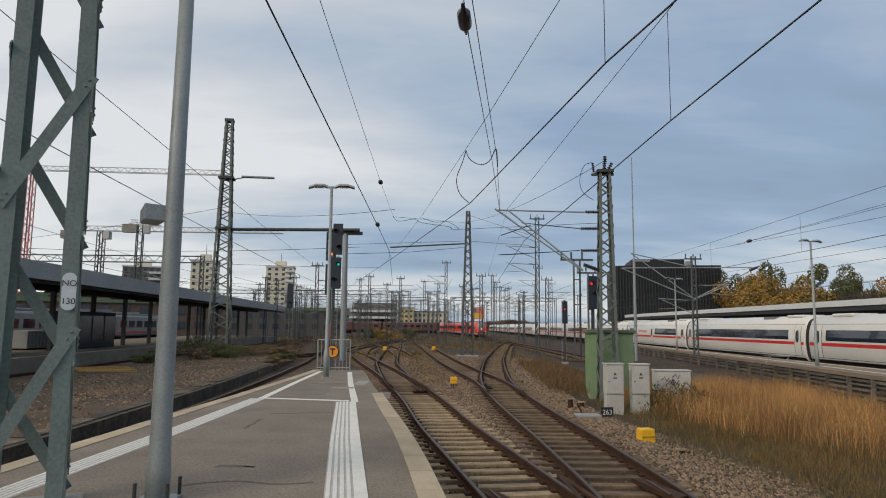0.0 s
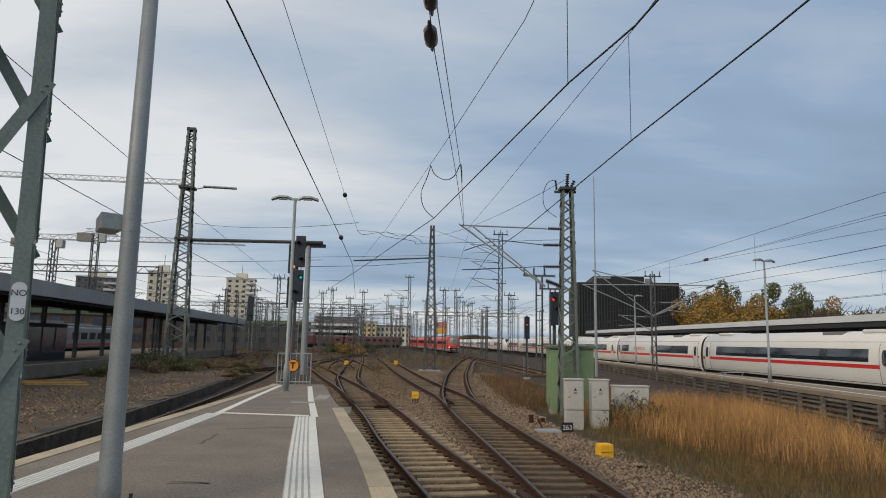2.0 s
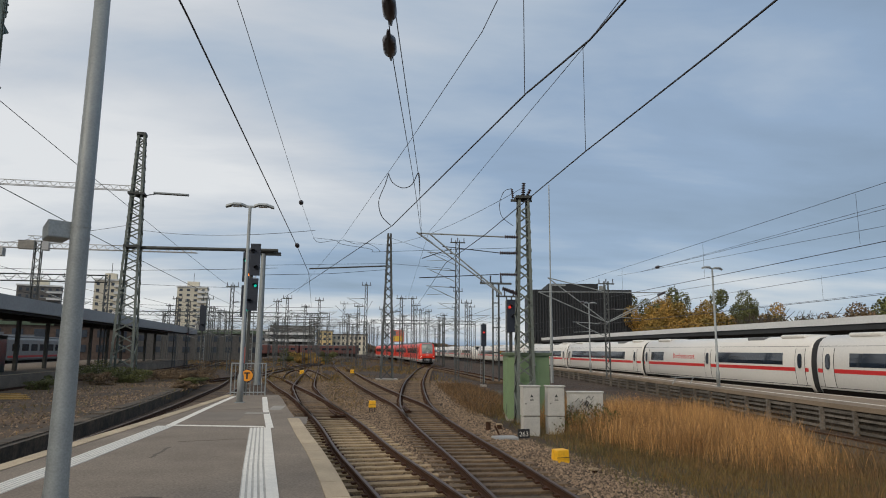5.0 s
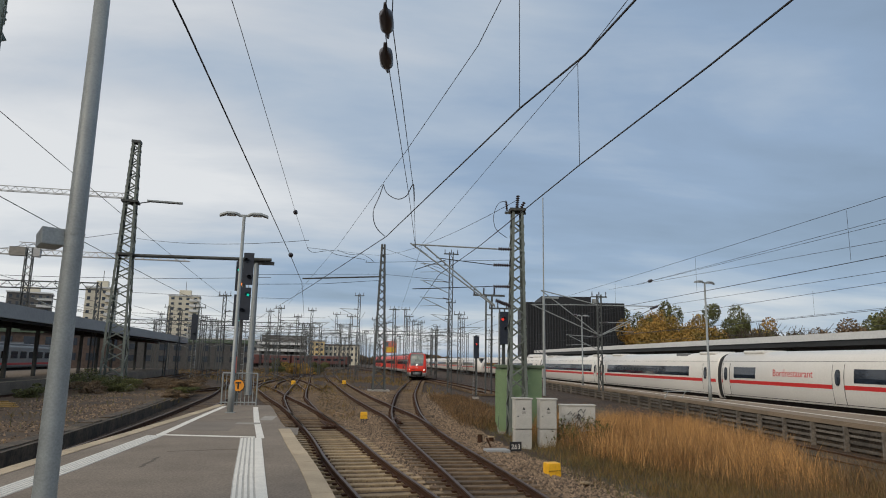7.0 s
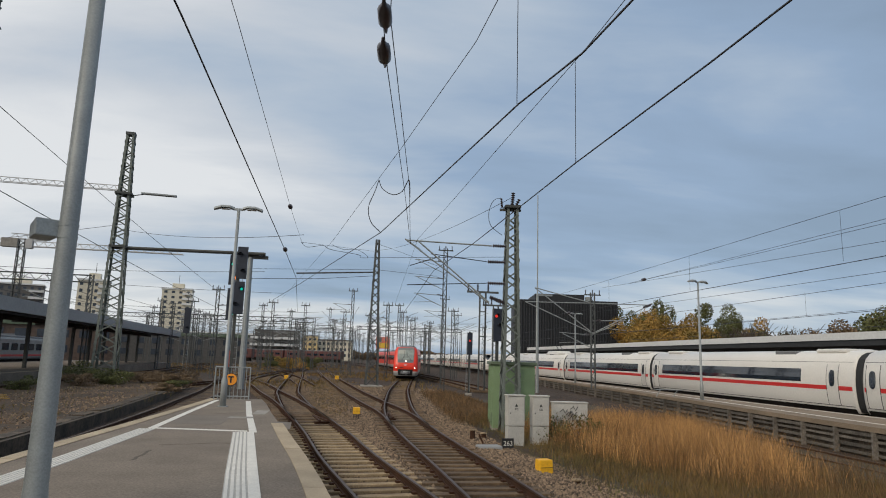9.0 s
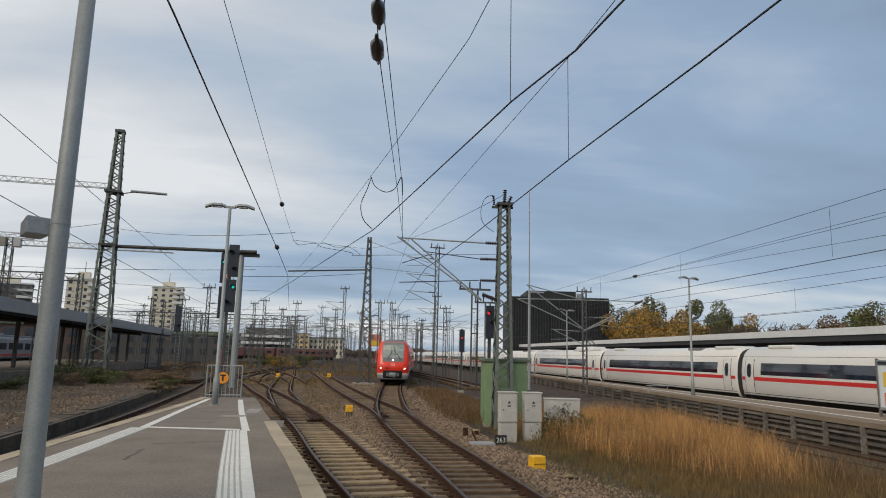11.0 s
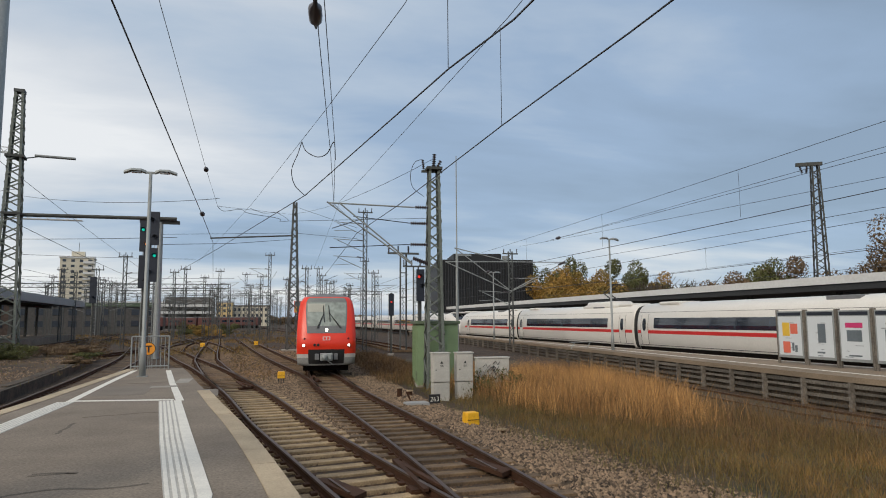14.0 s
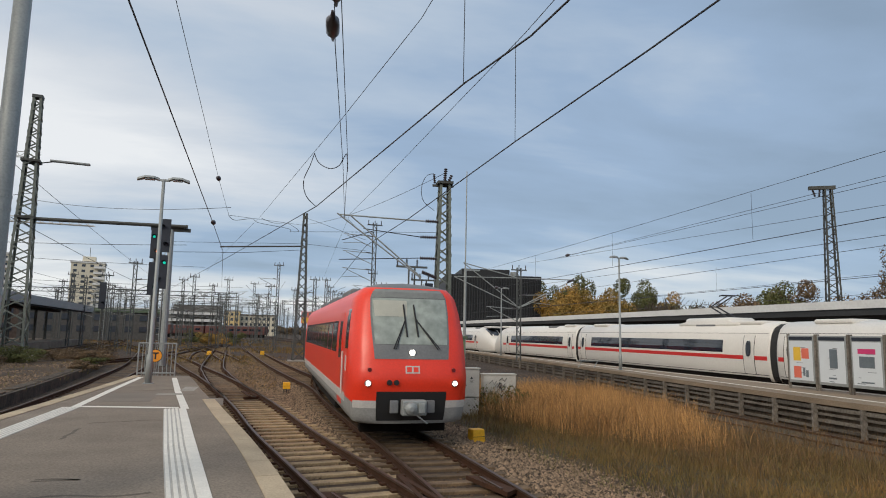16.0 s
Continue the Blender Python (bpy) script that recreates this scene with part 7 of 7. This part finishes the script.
def edge_in(v, a, b, soft):
    return min(max((v - a) / soft, 0), 1) * min(max((b - v) / soft, 0), 1)

def tall_dens(x, y):
    left = 7.3 + max(0, 21 - y) * 0.42
    right = min(13.4 + max(0, y - 16) * 0.34, 17.3)
    clump = noise.noise((x * 0.55, y * 0.55, 3)) + 0.5 * noise.noise((x * 1.7, y * 1.7, 8))
    return edge_in(x, left, right, 1.6) * edge_in(y, 15.5, 34, 2.5) * (0.10 + 1.4 * max(0, clump + 0.32))

def low_dens(x, y):
    left = 5.6 + max(0, 16 - y) * 0.12
    return edge_in(x, left, 16.0, 1.2) * edge_in(y, 7.0, 34, 2) * (0.35 + 0.8 * max(0, noise.noise((x * 0.8, y * 0.8, 9)) + 0.4))

def on_verge(p, dz=0.05):
    p[:, 2] += dz
    return p

def mid_dens(x, y):
    left = 6.2 + max(0, 17 - y) * 0.17
    return edge_in(x, left, 15.9, 1.0) * edge_in(y, 6.0, 36, 2) * (0.3 + 1.1 * max(0, noise.noise((x * 0.7, y * 0.7, 4)) + 0.4))

grass("tall_dry_grass", on_verge(scatter(135000, 7, 17.4, 12, 34, 1, tall_dens)), 0.42, 1.2, 0.005, "grass_gold", 2, "tall dry golden grass beside the track", 0.30)
grass("tall_brown_grass", on_verge(scatter(60000, 7, 17.5, 11, 35, 61, lambda x, y: 0.8 * edge_in(x, 6.8 + max(0, 21 - y) * 0.3, 17.5, 1.2) * edge_in(y, 11, 35, 2.5) * max(0, 0.35 + noise.noise((x * 0.8, y * 0.8, 15))))), 0.3, 0.85, 0.005, "grass_brown", 62, "tall withered brown grass with thin stalks", 0.4)
grass("olive_grass", on_verge(scatter(120000, 6, 17.6, 6, 36, 13, mid_dens)), 0.10, 0.42, 0.0045, "grass_olive", 14, "knee-high olive and brown grass on the verge", 0.5)
grass("low_grass", on_verge(scatter(100000, 5, 17.6, 5, 36, 3, low_dens)), 0.05, 0.17, 0.0055, "grass_green", 4, "short dull green and brown grass", 0.6)
grass("reddish_weeds", on_verge(scatter(26000, 5.5, 16, 6, 30, 51, lambda x, y: low_dens(x, y) * max(0, noise.noise((x * 1.1, y * 1.1, 21)) + 0.15) * 2)), 0.10, 0.34, 0.007, "leaf_brown", 52, "withered reddish-brown weeds on the verge", 0.45)
grass("dry_grass_strip", scatter(16000, 4.2, 9.5, 29, 60, 5, lambda x, y: edge_in(x, 4.6 + (y - 29) * 0.06, 9.5 + (y - 29) * 0.03, 0.9) * edge_in(y, 29, 60, 3)), 0.22, 0.55, 0.010, "grass_brown", 6, "dry brown grass strip beside the curving track", 0.45)
grass("dry_grass_middle", scatter(9000, -3, 2.5, 30, 75, 7, lambda x, y: edge_in(x, -1.9 - (y - 30) * 0.05, 1.0 - (y - 30) * 0.045, 0.7) * edge_in(y, 31, 75, 3) * 0.8), 0.08, 0.25, 0.012, "grass_olive", 8, "thin dry grass between two tracks", 0.5)
lp = scatter(9000, -18, -9, 24, 62, 9, lambda x, y: 0.4 * max(0, noise.noise((x * 0.3, y * 0.3, 1)) + 0.1) * edge_in(y, 22, 62, 6))
lp[:, 2] = 0.18
grass("weeds_on_platform", lp, 0.1, 0.35, 0.012, "grass_green", 10, "weeds on the abandoned platform", 0.5)

rng_far = np.random.default_rng(31)
fy = rng_far.uniform(58, 200, 26000); fx = rng_far.uniform(-0.34, 0.10, 26000) * fy + rng_far.uniform(-3, 3, 26000)
fk = np.array([noise.noise((a * 0.12, b * 0.07, 2.0)) > -0.02 for a, b in zip(fx, fy)])
grass("yard_scrub", np.stack([fx[fk], fy[fk], np.full(fk.sum(), -0.25)], 1), 0.15, 0.5, 0.035, "grass_olive", 32, "brownish scrub between the yard tracks", 0.6)
lp2 = scatter(9000, -18, -8.8, 8, 55, 41, lambda x, y: 0.8 * max(0, noise.noise((x * 0.5, y * 0.4, 6)) + 0.2) * (1 if x < -8.9 - max(0, y - 16) * 0.06 else 0))
lp2[:, 2] = 0.19
grass("brown_weeds", lp2, 0.04, 0.16, 0.012, "grass_olive", 42, "withered weeds on the cinder platform", 0.8)

# ---- loose ballast stones ----
def stones(name, pts, smin, smax, seed, label, mt="stone"):
    rng = np.random.default_rng(seed)
    base = np.array([(1, 0, 0), (-1, 0, 0), (0, 1, 0), (0, -1, 0), (0, 0, 0.8), (0, 0, -0.6)], float)
    tri = np.array([(0, 2, 4), (2, 1, 4), (1, 3, 4), (3, 0, 4), (2, 0, 5), (1, 2, 5), (3, 1, 5), (0, 3, 5)])
    n = len(pts)
    s = rng.uniform(smin, smax, (n, 1, 1)) * rng.uniform(0.7, 1.3, (n, 6, 1))
    a = rng.uniform(0, 2 * np.pi, n)
    c, q = np.cos(a), np.sin(a)
    v = base[None] * s
    v = np.stack([v[..., 0] * c[:, None] - v[..., 1] * q[:, None], v[..., 0] * q[:, None] + v[..., 1] * c[:, None], v[..., 2]], -1) + pts[:, None]
    f = (np.arange(n)[:, None, None] * 6 + tri[None]).reshape(-1, 3)
    me = bpy.data.meshes.new(name)
    me.from_pydata(v.reshape(-1, 3).tolist(), [], f.tolist())
    me.materials.append(M[mt])
    return tagged(new(name, me), label, "ballast", kind="stuff")

def bal_dens(x, y):
    a = float(np.interp(y, [2, 10, 20, 30, 40], [1.2, 0.0, -1.6, -3.6, -5.5]))
    b = float(np.interp(y, [2, 10, 16, 24, 40], [9.0, 8.0, 7.2, 5.6, 6.2]))
    return edge_in(x, a, b, 0.6)

def in_track(pts, lines):
    hit = np.zeros(len(pts), bool)
    for line in lines:
        q = Path(line, 1.0).xy
        hit |= np.abs(np.interp(pts[:, 1], q[:, 1], q[:, 0]) - pts[:, 0]) < 1.05
    return hit

bp = scatter(125000, -6, 9, 5.5, 34, 21, bal_dens)
bp[:, 2] += 0.035
rusty = in_track(bp, (LINE_A, LINE_B))
stones("ballast_stones", bp[~rusty], 0.022, 0.058, 22, "loose grey-brown ballast stones between the tracks")
stones("track_bed_stones", bp[rusty] - np.array([0, 0, 0.02]), 0.02, 0.045, 29, "rust-stained ballast stones between the rails", "stone_rust")
bp = scatter(42000, -9, 9.5, 33, 66, 25, lambda x, y: edge_in(x, -3.4 - (y - 33) * 0.16, 6.2 + (y - 33) * 0.08, 1.0))
bp[:, 2] += 0.03
stones("ballast_stones", bp, 0.03, 0.075, 26, "grey-brown ballast stones along the curving tracks")
bp = scatter(16000, -17, -8.6, 9, 50, 27, lambda x, y: max(0, 0.35 + noise.noise((x * 0.4, y * 0.3, 12))) if x < -8.9 - max(0, y - 16) * 0.05 else 0)
bp[:, 2] = 0.205
stones("cinder_stones", bp, 0.02, 0.06, 28, "loose rubble on the abandoned platform")
bp = scatter(9000, -7.9, -5.9, 6, 40, 23, lambda x, y: 1.0)
bp[:, 2] += 0.035
stones("ballast_stones", bp, 0.025, 0.055, 24, "dark ballast stones in the sunken track bed")

# ---- edge stones and sleepers last ----
edge_stones()

def sleepers():
    bm = B(-1.3, 1.3, -0.13, 0.13, -0.2, 0.0, bevel=0.012)
    for x in (-0.87, -0.63, 0.63, 0.87):
        box(bm, x - 0.05, x + 0.05, -0.07, 0.07, 0.0, 0.045)
    bm.faces.ensure_lookup_table()
    for f in bm.faces:
        f.material_index = 1 if min(v.co.z for v in f.verts) > -0.001 and abs(f.calc_center_median().x) > 0.5 and max(v.co.x for v in f.verts) - min(v.co.x for v in f.verts) < 0.2 else 0
    me = bpy.data.meshes.new("sleeper"); bm.to_mesh(me); bm.free(); me.materials.append(M["sleeper"]); me.materials.append(M["rail"])
    dark = me.copy(); dark.materials[0] = M["sleeper_dark"]
    rng = random.Random(8)
    for (t, p, z), (lo, hi) in zip(RAILS, ((-6, 95), (-6, 110), (32, 110), (36, 100), (4, 60), (6, 50), (20, 60), (54, 84), (14, 60), (40, 66), (60, 100), (64, 90), (84, 100), (62, 84))):
        s = p.of_y(lo)
        if t.name == "track_3" or t.name == "track_4":
            s = max(s, 6)
        while s < min(p.of_y(hi), p.s[-1]):
            c, d = p.at(s), p.turn(s)
            ob = new("sleeper", me if t.name == "track_1" and c.y < 27 + rng.uniform(-2, 2) else dark)
            ob.parent = t
            ob.matrix_basis = Matrix.Translation((c.x + rng.uniform(-.03, .03), c.y, z - 0.165 + rng.uniform(-0.008, 0.008))) @ Matrix.Rotation(math.atan2(d.y, d.x) - math.pi / 2 + rng.uniform(-0.015, 0.015), 4, "Z")
            s += 0.63
sleepers()

# ---- what moves ----
def on_path(p, s, length):
    a, b = p.at(s), p.at(s + length)
    return pose(a.x, a.y, 0, 0, 0, math.degrees(math.atan2(b.y - a.y, b.x - a.x)) - 90)

def motions():
    # the express train rolls in towards the station
    ice = Path(ICE_LINE, 4.0)
    ts = [0, 1.5, 3.5, 5, 7, 9, 11, 12.5, 14, 15, 16]
    gone = [0, 10.8, 25.8, 37.0, 52.2, 66.8, 81.8, 92.7, 104.0, 110.9, 117.3]
    for k, car in enumerate(ICE_CARS):
        y0 = 48.6 - ICE_LEN + k * ICE_LEN + (1.2 if k > 6 else 0)
        rows = []
        for i in range(33):
            t = i * 0.5
            s = ice.of_y(0) + y0 - float(np.interp(t, ts, gone))
            rows.append((t, Matrix.Translation((0, 0, 0.08)) @ on_path(ice, s, ICE_LEN)))
        walk(car, rows)
    # the red railcar approaches along its curve
    red = Path(LINE_B, 0.5)
    tr = [0, 1.5, 3.5, 5, 7.5, 9, 11.5, 12.5, 13.5, 14, 14.5, 15, 15.5, 16]
    front = [170, 154, 134, 118.5, 93, 78, 54.6, 45.2, 36.4, 32.1, 27.9, 23.7, 19.65, 15.6]
    for k, car in enumerate(RED_CARS):
        rows = []
        for i in range(33):
            t = i * 0.5
            s = red.of_y(float(np.interp(t, tr, front))) + k * (RAIL_LEN + 0.3)
            rows.append((t, on_path(red, s, RAIL_LEN)))
        walk(car, rows)

motions()
